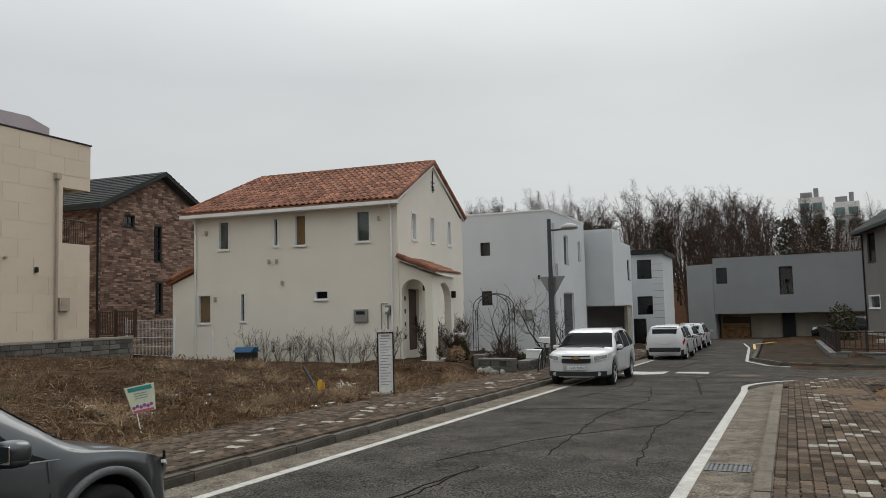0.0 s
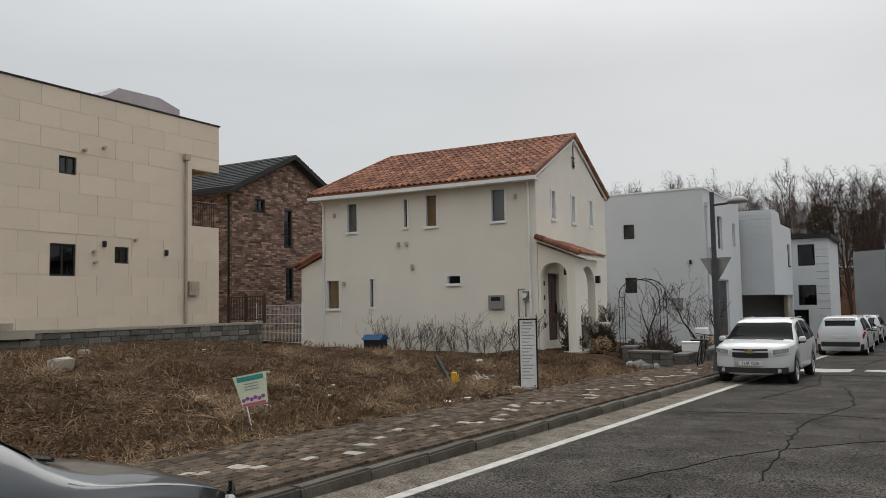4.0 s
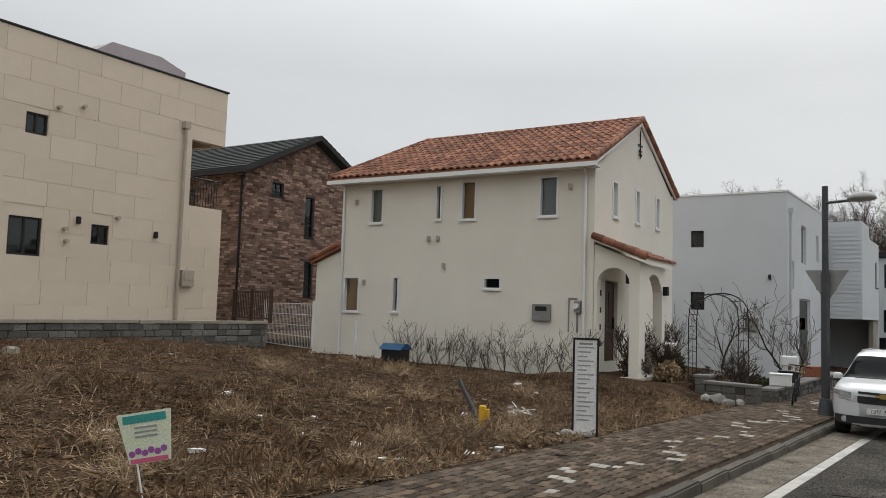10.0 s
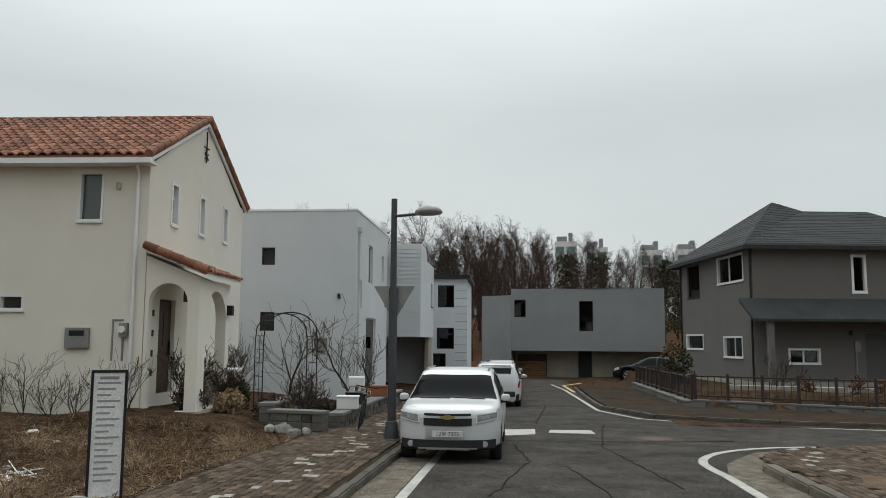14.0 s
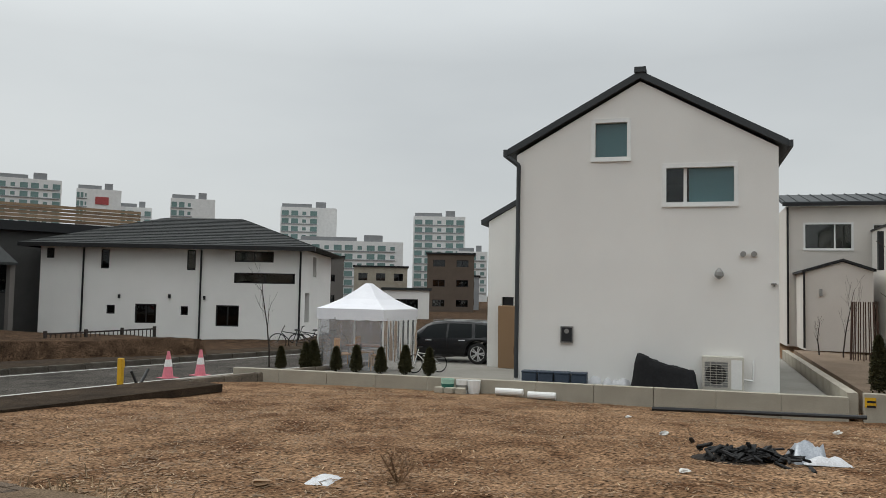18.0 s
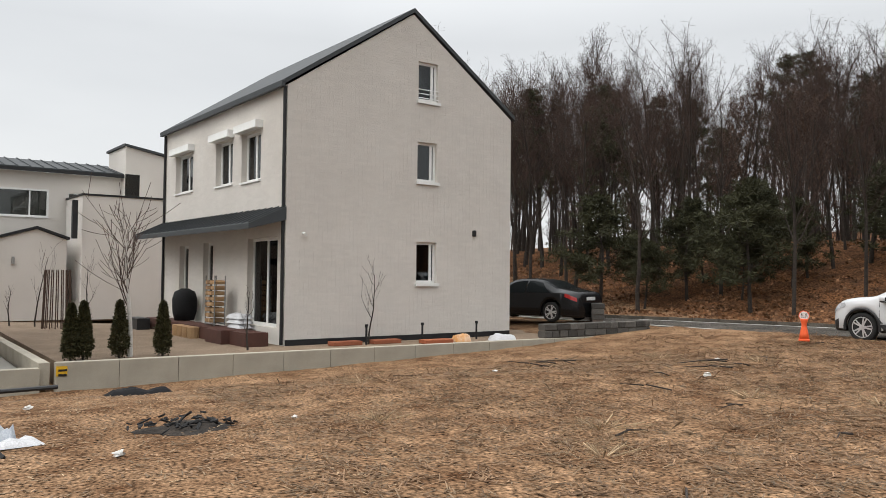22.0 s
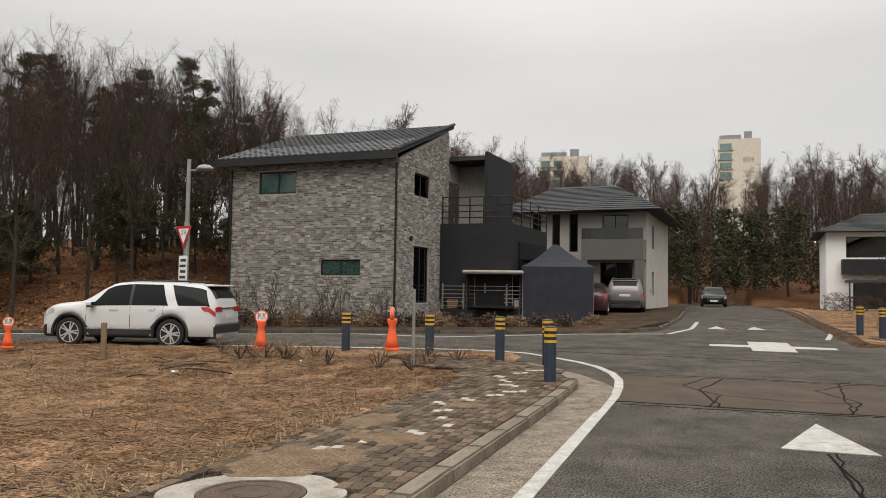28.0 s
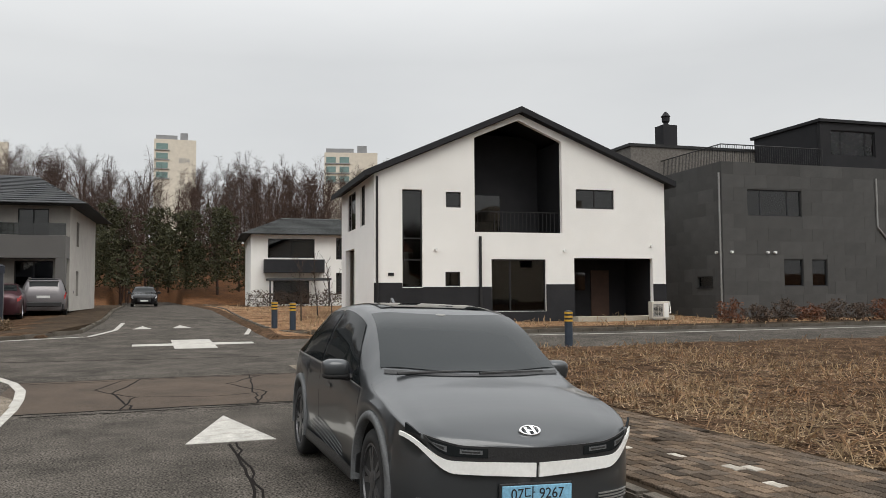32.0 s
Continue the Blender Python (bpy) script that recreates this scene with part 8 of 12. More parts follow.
APT_GREY = surf("grey apartment wall", (0.33, 0.34, 0.35), 0.9, (0.29, 0.30, 0.31), 0.6, 0.05, 1.0, 0.04, 0.0)
APT_GLASS = surf("green apartment glazing", (0.12, 0.20, 0.19), 0.35, (0.17, 0.25, 0.24), 0.6, 0.2, 3.0, 0.1, 0.0, spec=0.5)


APT_CREAM = surf("cream apartment wall", (0.70, 0.66, 0.58), 0.9, (0.64, 0.60, 0.52), 0.6, 0.05, 1.0, 0.04, 0.0)


def apartment(label, x, y, top, width, deep, turn, storeys=14, columns=6, blank=0.25, wall=None, number="", logo=False, crest=True):
    """A far block: x, y is the left front corner; the blank share of the front has no windows."""
    base = -1.0
    root = holder("apartment_block", label, "apartment building", pose(x, y, base, 0, 0, turn))
    h = top - base
    part("wall", boxes((0, width, 0, deep, 0, h)), wall or APT_WALL, root)
    part("parapet", boxes((0.5, width * 0.55, 0.5, deep * 0.6, h + 0.01, h + 1.3), (width * 0.62, width * 0.8, 0.6, deep * 0.6, h + 0.01, h + 2.2)), APT_GREY, root)
    step, span = 2.9, width * (1 - blank)
    me = finish("pane", boxes((-0.5, 0.5, -0.06, 0.06, -0.5, 0.5)), APT_GLASS)
    trim = finish("balcony", boxes((-0.5, 0.5, -0.35, 0.0, -0.09, 0.09)), APT_GREY)
    for i in range(storeys):
        z = h - 2.2 - i * step
        if z < 1:
            break
        for k in range(columns):
            big = k % 3 != 2
            ob = new("window", me)
            ob.parent = root
            w = span / columns * (0.72 if big else 0.4)
            ob.matrix_basis = pose(span * (k + 0.5) / columns, -0.02, z) @ Matrix.Diagonal((w, 1, 1.75 if big else 1.2, 1))
        ob = new("balcony", trim)
        ob.parent = root
        ob.matrix_basis = pose(span * 0.5, -0.005, z - 1.15) @ Matrix.Diagonal((span * 0.94, 1, 1.6, 1))
    if number:
        ob = words(number, 2.2, APT_GREY, root, pose(width * 0.72, -0.06, h - 6.5, 90, 0, 0), "house_number")
    if logo:
        part("sign", boxes((width * 0.42, width * 0.72, -0.25, -0.01, h - 5.2, h - 2.6)), surf("red sign", (0.35, 0.07, 0.07), 0.6), root, "plain red sign panel")
    return root


apartment("tall white and green glazed apartment tower", 214.7, 216.9, 33.0, 20.6, 12, -48.4, 9, 4, 0.33)
apartment("wide white apartment block with green balconies", 197.2, 191.6, 19.0, 34.7, 12, -51.5, 6, 9, 0.05)
apartment("white and grey apartment tower", 245.5, 178.6, 31.0, 19.5, 14, -57.7, 10, 5, 0.0)
apartment("low grey apartment block", 245.9, 159.4, 17.5, 11.0, 12, -60.1, 5, 3, 0.0)
apartment("apartment block with green glazed balconies", 137.1, 273.2, 37.5, 22.7, 12, -30.2, 6, 7, 0.0)
apartment("white apartment block with a red sign", 160.5, 259.3, 35.5, 14.2, 12, -34.6, 5, 3, 0.75, logo=True)
apartment("apartment block with green glazed balconies", 177.2, 259.9, 31.0, 11.5, 12, -36.8, 4, 4, 0.0)
apartment("white apartment block with a blank end wall", 178.7, 233.6, 33.0, 14.7, 12, -40.5, 5, 3, 0.5)
apartment("cream apartment tower with a house number", -6.0, -245.6, 49.0, 12.2, 12, 177.9, 4, 1, 0.62, APT_CREAM, number="804")
apartment("cream apartment tower above the woods", 44.7, -225.9, 42.5, 14.5, 12, 189.7, 3, 2, 0.5, APT_CREAM)
apartment("cream apartment tower above the woods", -53.6, -225.2, 44.0, 15.8, 12, 165.9, 3, 2, 0.5, APT_CREAM)
for x, y, top in ((3, 208, 26.5), (10.5, 208, 25.0), (23.5, 206, 24.0), (32, 205, 24.0), (44, 208, 23.0)):
    apartment("far white apartment roof above the woods", x, y, top, 5.5, 8, -4, 2, 2, 0.0)


def town_house(label, x, y, top, width, deep, turn, wall, roof, columns, storeys, slant=0.0):
    """A plain building in the middle distance, with its windows and a roof edge."""
    base = -0.9
    q = House("town_house", label, x, y, base, turn, width, deep, wall, 0.25)
    holes = []
    step = (top - base) / storeys
    for i in range(storeys):
        for k in range(columns):
            a = width * (k + 0.5) / columns
            holes.append((a - width * 0.16 / columns * 1.6, base + step * (i + 0.38), a + width * 0.16 / columns * 1.6, base + step * (i + 0.72)))
    q.wall("front", [(0, top), (width, top + slant)] if slant else top, holes)
    q.wall("back", [(0, top), (width, top + slant)] if slant else top)
    q.wall("left", top)
    q.wall("right", top + slant)
    for h in holes:
        q.window("front", *h, frame=DARK_FRAME, glass=DARK_GLASS, sill=False, bars=(0.5,))
    q.plate("roof", [(-0.2, -0.2, top + 0.01), (width + 0.2, -0.2, top + slant + 0.01), (width + 0.2, deep + 0.2, top + slant + 0.01), (-0.2, deep + 0.2, top + 0.01)], (0, 0, 0.22), roof)
    q.room(top)
    return q


town_house("taupe building with a sloping roofline beyond the lots", 84, 94, 5.2, 10.5, 9, -50.3, TAUPE, CHARCOAL, 2, 2, 1.8)
town_house("grey low building beyond the lots", 92, 85, 5.6, 8.0, 9, -54.2, CONCRETE, CHARCOAL, 3, 2)
town_house("dark brown tall narrow building beyond the lots", 86, 68, 7.0, 6.2, 8, -58.9, surf("brown render", (0.15, 0.115, 0.09), 0.9), CHARCOAL, 2, 3)
town_house("grey stone house beyond the white house", 78, 101, 4.2, 6.0, 8, -50, GREY_STONE, SHINGLE, 2, 2)
town_house("dark grey building between the towers", 102, 76, 4.5, 6.0, 8, -60, APT_GREY, CHARCOAL, 2, 2)
town_house("small white house behind the tent", 56.5, 53.5, 2.0, 4.2, 6, -56, WHITE_STUCCO, SHINGLE, 1, 1)


# ---- walls, fences and things on the lots ----
def at_ground(x, y, turn=0.0, lift=0.0):
    return pose(x, y, ground_height(x, y) + lift, 0, 0, turn)


def bearing(p, q):
    return math.degrees(math.atan2(q[1] - p[1], q[0] - p[0]))


def stone_wall(label, p, q, z0, z1, thick, stone, core, rows, mean, seed, cap=0.0, cap_mat=None, name="stone_wall"):
    """A low wall of separate stones in courses over a dark core, from p to q."""
    r = random.Random(seed)
    ln = math.dist(p, q)
    root = holder(name, label, "wall", pose(p[0], p[1], z0, 0, 0, bearing(p, q)))
    h = z1 - z0 - cap
    part("core", boxes((0.02, ln - 0.02, 0.03, thick - 0.03, -0.15, h - 0.01)), core, root)
    ch = h / rows
    for i in range(rows):
        a = -r.uniform(0, mean * 0.5)
        while a < ln:
            w = mean * r.uniform(0.65, 1.4)
            a0, a1 = max(a, 0.0), min(a + w, ln)
            if a1 - a0 > 0.05:
                bm = boxes((a0 + 0.008, a1 - 0.008, -r.uniform(0.0, 0.025), thick + r.uniform(0.0, 0.02), i * ch + 0.006, (i + 1) * ch - 0.006), bevel=0.014)
                for v in bm.verts:
                    v.co += Vector((r.gauss(0, 0.005), r.gauss(0, 0.006), r.gauss(0, 0.004)))
                part("stone", bm, stone, root)
            a += w
    if cap:
        n = max(1, round(ln / 0.9))
        me = finish("capstone", boxes((0.006, ln / n - 0.006, -0.04, thick + 0.04, h, h + cap), bevel=0.01), cap_mat or stone)
        for k in range(n):
            ob = new("capstone", me)
            ob.parent = root
            ob.matrix_basis = pose(ln * k / n, r.gauss(0, 0.004), r.gauss(0, 0.003))
    return root


BLOCK = surf("grey concrete block", (0.21, 0.20, 0.18), 0.92, (0.115, 0.108, 0.098), 0.95, 2.6, 40.0, 0.25, 0.4, each=0.35)
stone_wall("grey concrete block retaining wall before the beige house", (-21.72, 10.6), (-22.32, 22.5), 0.38, 1.16, 0.22, BLOCK, DARK_MORTAR, 4, 0.42, 1, 0.09, CONCRETE, "retaining_wall")
stone_wall("grey concrete block retaining wall turning back", (-27.5, 10.2), (-21.75, 10.38), 0.38, 1.16, 0.22, BLOCK, DARK_MORTAR, 4, 0.42, 2, 0.09, CONCRETE, "retaining_wall")
GRANITE = surf("grey granite cap", (0.20, 0.19, 0.175), 0.85, (0.13, 0.122, 0.112), 0.7, 3.0, 60.0, 0.15, 0.2, each=0.15)
for k, (p, q, z0, z1) in enumerate((((-8.35, 24.6), (-9.6, 24.9), -0.38, 0.22), ((-8.3, 25.5), (-8.35, 34.5), -0.45, 0.08), ((-9.75, 25.2), (-9.9, 29.5), -0.3, 0.3))):
    stone_wall("low garden wall of split stones with flat caps", p, q, z0, z1, 0.3, GREY_STONE, DARK_MORTAR, 3, 0.3, 5 + k, 0.07, GRANITE, "garden_wall")
stone_wall("dark split stone edging wall on the concrete wall", (17.55, -0.7), (18.5, -4.9), -0.08, 0.3, 0.3, GREY_STONE, DARK_MORTAR, 2, 0.4, 9)
stone_wall("dark stone wall beside the black sedan", (20.6, -4.6), (23.6, -6.2), 0.2, 0.75, 0.4, GREY_STONE, DARK_MORTAR, 3, 0.4, 10)
F1, F2, F3 = (1.2, 49.0), (1.4, 36.4), (9.3, 32.3)
stone_wall("low granite wall under the picket fence", F2, F1, -0.66, -0.3, 0.22, GRANITE, DARK_MORTAR, 1, 0.55, 11, 0.07, GRANITE, "fence_wall")
stone_wall("low granite wall under the picket fence", F2, F3, -0.66, -0.26, 0.22, GRANITE, DARK_MORTAR, 1, 0.5, 12, 0.07, GRANITE, "fence_wall")
stone_wall("rough field stone garden terrace", (3.0, 38.2), (10.3, 36.0), -0.6, 0.15, 0.4, PALE_STONE, DARK_MORTAR, 3, 0.35, 13)
RAIL_BROWN = surf("dark brown railing", (0.040, 0.030, 0.026), 0.6, (0.028, 0.022, 0.02), 0.6, 4.0)


def picket_fence(label, p, q, z, high, gap, pitch, material, post=0.09, name="picket_fence"):
    ln = math.dist(p, q)
    root = holder(name, label, "fence", pose(p[0], p[1], z, 0, 0, bearing(p, q)))
    n = max(1, round(ln / gap))
    pm = finish("post", boxes((-post / 2, post / 2, -post / 2, post / 2, 0, high + 0.06), bevel=0.008), material)
    sm = finish("picket", boxes((-0.012, 0.012, -0.012, 0.012, 0.12, high - 0.06)), material)
    rm = finish("rail", boxes((0.0, ln / n - post, -0.025, 0.025, 0, 0.05), bevel=0.006), material)
    for k in range(n + 1):
        ob = new("post", pm)
        ob.parent = root
        ob.matrix_basis = pose(ln * k / n, 0, 0)
        if k < n:
            for zr in (0.1, high - 0.06):
                ob = new("rail", rm)
                ob.parent = root
                ob.matrix_basis = pose(ln * k / n + post / 2, 0, zr)
            m = max(2, int(ln / n / pitch))
            for i in range(1, m):
                ob = new("picket", sm)
                ob.parent = root
                ob.matrix_basis = pose(ln * k / n + ln / n * i / m, 0, 0)
    return root


picket_fence("dark brown picket fence on a low granite wall", (F2[0], F2[1] + 0.12), (F1[0], F1[1]), -0.3, 0.82, 1.15, 0.2, RAIL_BROWN)
picket_fence("dark brown picket fence on a low granite wall", (F2[0] + 0.1, F2[1] + 0.05), (F3[0], F3[1] + 0.1), -0.26, 0.82, 1.1, 0.19, RAIL_BROWN)
picket_fence("dark brown picket fence beside the entrance steps", (11.6, 33.4), (16.4, 34.4), -0.55, 0.8, 1.6, 0.2, RAIL_BROWN)
picket_fence("brown timber fence beside the beige house", (-22.4, 22.7), (-25.2, 23.6), 1.1, 1.0, 1.4, 0.13, DARK_WOOD)
for k in range(3):
    thing("entrance_step", boxes((0, 2.0, 0, 0.34, 0, 0.15), bevel=0.01), GRANITE, "grey granite entrance step", "step", pose(9.6 + 0.15 * k, 32.2 + 0.36 * k, -0.62 + 0.13 * k, 0, 0, -8), "entrance steps")
RED = surf("red enamel", (0.42, 0.03, 0.028), 0.4, (0.3, 0.02, 0.02), 0.5, 6.0)
mb = holder("mailbox", "red metal mailbox on the fence end post", "mailbox", pose(9.35, 32.5, 0.58, 0, 0, -25))
bm = boxes((-0.2, 0.2, -0.13, 0.13, 0, 0.13))
tube(bm, (-0.2, 0, 0.12), (0.2, 0, 0.12), 0.128, n=16)
part("body", bm, RED, mb)
part("post", tubes(((0, 0, -0.65), (0, 0, -0.002), 0.035)), BLACK_METAL, mb)

# concrete walls and paved terraces of the two gabled houses
for lbl, p, q, z0, z1 in (("low concrete wall along the terrace", (10.95, 24.6), (14.62, 11.65), -0.95, -0.19), ("concrete garden wall with panel joints", (14.68, 11.4), (18.35, -4.4), -0.95, -0.1), ("concrete garden wall beside the driveway", (14.75, 11.5), (28.4, 14.85), -0.6, -0.1)):
    ln = math.dist(p, q)
    root = holder("concrete_wall", lbl, "wall", pose(p[0], p[1], z0, 0, 0, bearing(p, q)), kind="structure")
    n = round(ln / 1.2)
    me = finish("panel", boxes((0.004, ln / n - 0.004, 0, 0.2, 0, z1 - z0), bevel=0.008), CONCRETE)
    for k in range(n):
        ob = new("panel", me)
        ob.parent = root
        ob.matrix_basis = pose(ln * k / n, 0, 0)
TERRACE = surf("terrace concrete", (0.30, 0.285, 0.255), 0.9, (0.23, 0.215, 0.185), 0.9, 0.8, 80.0, 0.12, 0.2)
YARD = surf("sandy paved yard", (0.24, 0.175, 0.12), 0.95, (0.17, 0.12, 0.08), 0.9, 1.4, 30.0, 0.25, 0.5)
for nm, pts, z, mat, lbl in (("terrace", [(11.3, 24.5), (14.85, 11.85), (28.2, 15.1), (26, 27), (16, 24.2)], -0.38, TERRACE, "grey concrete terrace and driveway"), ("garden_yard", [(14.95, 11.3), (18.4, -4.2), (22, -3.2), (30, 14.9)], -0.17, YARD, "sandy garden yard behind the concrete wall")):
    bm = prism(bmesh.new(), [(x, y, z - 0.5) for x, y in pts], (0, 0, 0.5))
    thing(nm, bm, mat, lbl, "ground", kind="structure")
thing("wall_sticker", boxes((-0.37, -0.17, -0.012, -0.002, 0.1, 0.29)), surf("yellow sticker", (0.62, 0.36, 0.02), 0.5), "yellow warning sticker on the concrete wall", "sticker", pose(14.765, 11.03, -0.46, 0, 0, bearing((14.68, 11.4), (18.35, -4.4))))
for k in range(2):
    thing("sticker_text", boxes((-0.34, -0.19, -0.016, -0.0125, 0, 0.04)), INK, "dark line of writing on the sticker", "writing", pose(14.766, 11.02, -0.27 - 0.09 * k, 0, 0, bearing((14.68, 11.4), (18.35, -4.4))))

# thujas and bare garden trees
def thuja(m, seed, high, wide, group):
    r = random.Random(seed)
    root = holder("thuja_shrub", "narrow brownish green conical thuja", "shrub", m, group)
    part("stem", tubes(((0, 0, -0.05), (0, 0, high * 0.9), 0.025, 0.008), n=6), BARK, root)
    pts = []
    for _ in range(1100):
        f = r.random() ** 0.8
        rad = wide * (1 - f) ** 0.75 * r.uniform(0.75, 1.05) * (0.5 + min(1, f * 6) * 0.5)
        a = r.uniform(0, 6.28)
        pts.append(Vector((math.cos(a) * rad, math.sin(a) * rad, 0.05 + f * high * 0.93)))
    vs, fs = tufts(pts, seed, 5, 0.085, 0.017, -0.5)
    ob = new("foliage", raw_mesh("foliage", vs, fs, THUJA))
    ob.parent = root
    return root


th = thuja(pose(13.1, 24.2, -0.38), 1, 0.66, 0.155, "thuja row before the party tent")
for x, y, s in ((13.2, 24.02, 1.1), (13.36, 23.4, 0.9), (13.52, 22.87, 0.97), (13.6, 22.15, 0.95), (13.9, 21.6, 1.02), (14.08, 21.0, 0.97), (12.75, 24.75, 0.85)):
    copy_thing(th, pose(x, y, -0.38, 0, 0, 77 * x) @ Matrix.Scale(s, 4))
th = thuja(pose(15.67, 11.2, -0.17), 2, 1.15, 0.185, "thujas along the garden wall")
for x, y, s in ((15.73, 10.97, 1.03), (15.94, 10.29, 1.04), (16.2, 9.42, 1.02)):
    copy_thing(th, pose(x, y, -0.17, 0, 0, 77 * x) @ Matrix.Scale(s, 4))
bare_tree("young bare tree with a whitewashed trunk", pose(16.12, 10.07, -0.17), 301, 2.75, 0.06, "", PALE_BARK, TWIGS, split=0, bare=0.34, counts=(13, 3, 1), reach=0.5, rise=0.5, finest=0.006, wobble=0.03)
for x, y, h, lbl in ((17.0, 7.5, 1.4, "small bare garden tree beside the wall"), (17.9, 4.3, 1.9, "thin bare sapling against the brick wall"), (24.5, 11.2, 2.1, "thin bare sapling in the garden"), (26.8, 12.9, 2.4, "thin bare sapling in the garden"), (27.4, 13.7, 1.3, "low bare shrub beside the garden house"), (13.0, 25.4, 2.6, "thin bare tree beside the terrace")):
    bare_tree(lbl, pose(x, y, -0.3 if y > 20 else -0.17), int(300 + 10 * x), h, 0.028, "", None, None, bare=0.35, counts=(6, 3, 0), reach=0.42, finest=0.003, name="sapling")

# white party tent with clear sides
TENT_WHITE = surf("white tent fabric", (0.74, 0.74, 0.77), 0.8, (0.66, 0.66, 0.70), 0.7, 1.6, 30.0, 0.04, 0.25)
TENT_NAVY = surf("navy tent fabric", (0.018, 0.020, 0.028), 0.8, (0.03, 0.033, 0.043), 0.7, 1.6, 30.0, 0.06, 0.25)
CLEAR_SHEET = pane_glass("clear plastic sheet", (0.85, 0.86, 0.88), 1.6)
cs_n, cs_l = CLEAR_SHEET.node_tree.nodes, CLEAR_SHEET.node_tree.links
cs_milk, cs_mix = cs_n.new("ShaderNodeBsdfDiffuse"), cs_n.new("ShaderNodeMixShader")
cs_milk.inputs["Color"].default_value, cs_mix.inputs["Fac"].default_value = (0.78, 0.78, 0.80, 1), 0.2
cs_l.new(cs_n["Mix Shader"].outputs[0], cs_mix.inputs[1])
cs_l.new(cs_milk.outputs[0], cs_mix.inputs[2])
cs_l.new(cs_mix.outputs[0], cs_n["Material Output"].inputs["Surface"])


def canopy_tent(name, label, m, w, d, eave, peak, valance, fabric, side, side_name, folds=0.03, seed=1, low=0.05):
    """A folding party tent: legs, a pitched canopy with valance, hanging sides with folds."""
    r = random.Random(seed)
    root = holder(name, label, "tent", m)
    for x in (0, w):
        for y in (0, d):
            part("leg", boxes((x - 0.02, x + 0.02, y - 0.02, y + 0.02, 0, eave - 0.02)), WHITE_METAL if fabric is TENT_WHITE else GREY_METAL, root)
    bm = bmesh.new()
    n = 8
    ring = [(-0.04, -0.04), (w + 0.04, -0.04), (w + 0.04, d + 0.04), (-0.04, d + 0.04)]
    edge = []
    for i in range(4):
        (x0, y0), (x1, y1) = ring[i], ring[(i + 1) % 4]
        edge += [(x0 + (x1 - x0) * k / n, y0 + (y1 - y0) * k / n) for k in range(n)]
    rows = []
    for f in (0.0, 0.25, 0.5, 0.75, 1.0):
        sag = 0.08 * math.sin(math.pi * f)
        rows.append([bm.verts.new((x + (w / 2 - x) * f * 0.93, y + (d / 2 - y) * f * 0.93, eave + (peak - eave) * f - sag)) for x, y in edge])
    low_ring = [bm.verts.new((x, y, eave - valance - 0.02 * (k % 2))) for k, (x, y) in enumerate(edge)]
    for a, b in zip([low_ring] + rows, rows):
        for k in range(len(edge)):
            bm.faces.new((a[k], a[(k + 1) % len(edge)], b[(k + 1) % len(edge)], b[k]))
    bm.faces.new(rows[-1])
    bmesh.ops.recalc_face_normals(bm, faces=bm.faces)
    part("canopy", bm, fabric, root, smooth=False)
    for i in range(4):
        (x0, y0), (x1, y1) = [(0, 0), (w, 0), (w, d), (0, d)][i], [(w, 0), (w, d), (0, d), (0, 0)][i]
        bm = bmesh.new()
        nx2, dx, dy = 22, x1 - x0, y1 - y0
        ln = math.hypot(dx, dy)
        grid = []
        for j in range(5):
            z = eave - valance + 0.05 + (low - eave + valance - 0.05) * j / 4
            row = []
            for k in range(nx2 + 1):
                q = folds * math.sin(k * 1.9 + i) * (0.3 + 0.7 * j / 4) + r.gauss(0, folds * 0.2) - 0.03
                row.append(bm.verts.new((x0 + dx * k / nx2 - dy / ln * q, y0 + dy * k / nx2 + dx / ln * q, z)))
            grid.append(row)
        for a, b in zip(grid, grid[1:]):
            for k in range(nx2):
                bm.faces.new((a[k], a[k + 1], b[k + 1], b[k]))
        ob = part(side_name, bm, side, root, smooth=True)
        ob.visible_shadow = side is not CLEAR_SHEET
    return root


canopy_tent("party_tent", "white folding party tent with clear plastic sides", pose(13.43, 24.09, -0.38, 0, 0, -81.0), 1.92, 1.95, 1.62, 2.3, 0.28, TENT_WHITE, CLEAR_SHEET, "plastic_side")
ORANGE_PLASTIC = surf("orange plastic", (0.62, 0.27, 0.03), 0.5, (0.5, 0.2, 0.03), 0.5, 6.0)


def low_chair(m):
    root = holder("garden_chair", "orange plastic garden chair inside the tent", "chair", m, "chairs in the party tent")
    part("seat", boxes((-0.22, 0.22, -0.2, 0.22, 0.38, 0.42), bevel=0.01), ORANGE_PLASTIC, root)
    part("backrest", boxes((-0.22, 0.22, 0.2, 0.24, 0.44, 0.82), bevel=0.015), ORANGE_PLASTIC, root)
    for x in (-0.19, 0.19):
        for y in (-0.17, 0.19):
            part("leg", tubes(((x, y, 0), (x, y, 0.38), 0.018), n=6), ORANGE_PLASTIC, root)
    return root


ch = low_chair(pose(14.1, 23.72, -0.38, 0, 0, 60))
for x, y, t in ((14.35, 22.75, 200), (15.0, 22.8, 150), (15.05, 23.75, 20)):
    copy_thing(ch, pose(x, y, -0.38, 0, 0, t))
tb = holder("low_table", "orange topped low table inside the tent", "table", pose(14.62, 23.28, -0.38, 0, 0, 100))
part("tabletop", boxes((-0.55, 0.55, -0.35, 0.35, 0.6, 0.64), bevel=0.01), surf("reddish table top", (0.38, 0.14, 0.06), 0.5), tb)
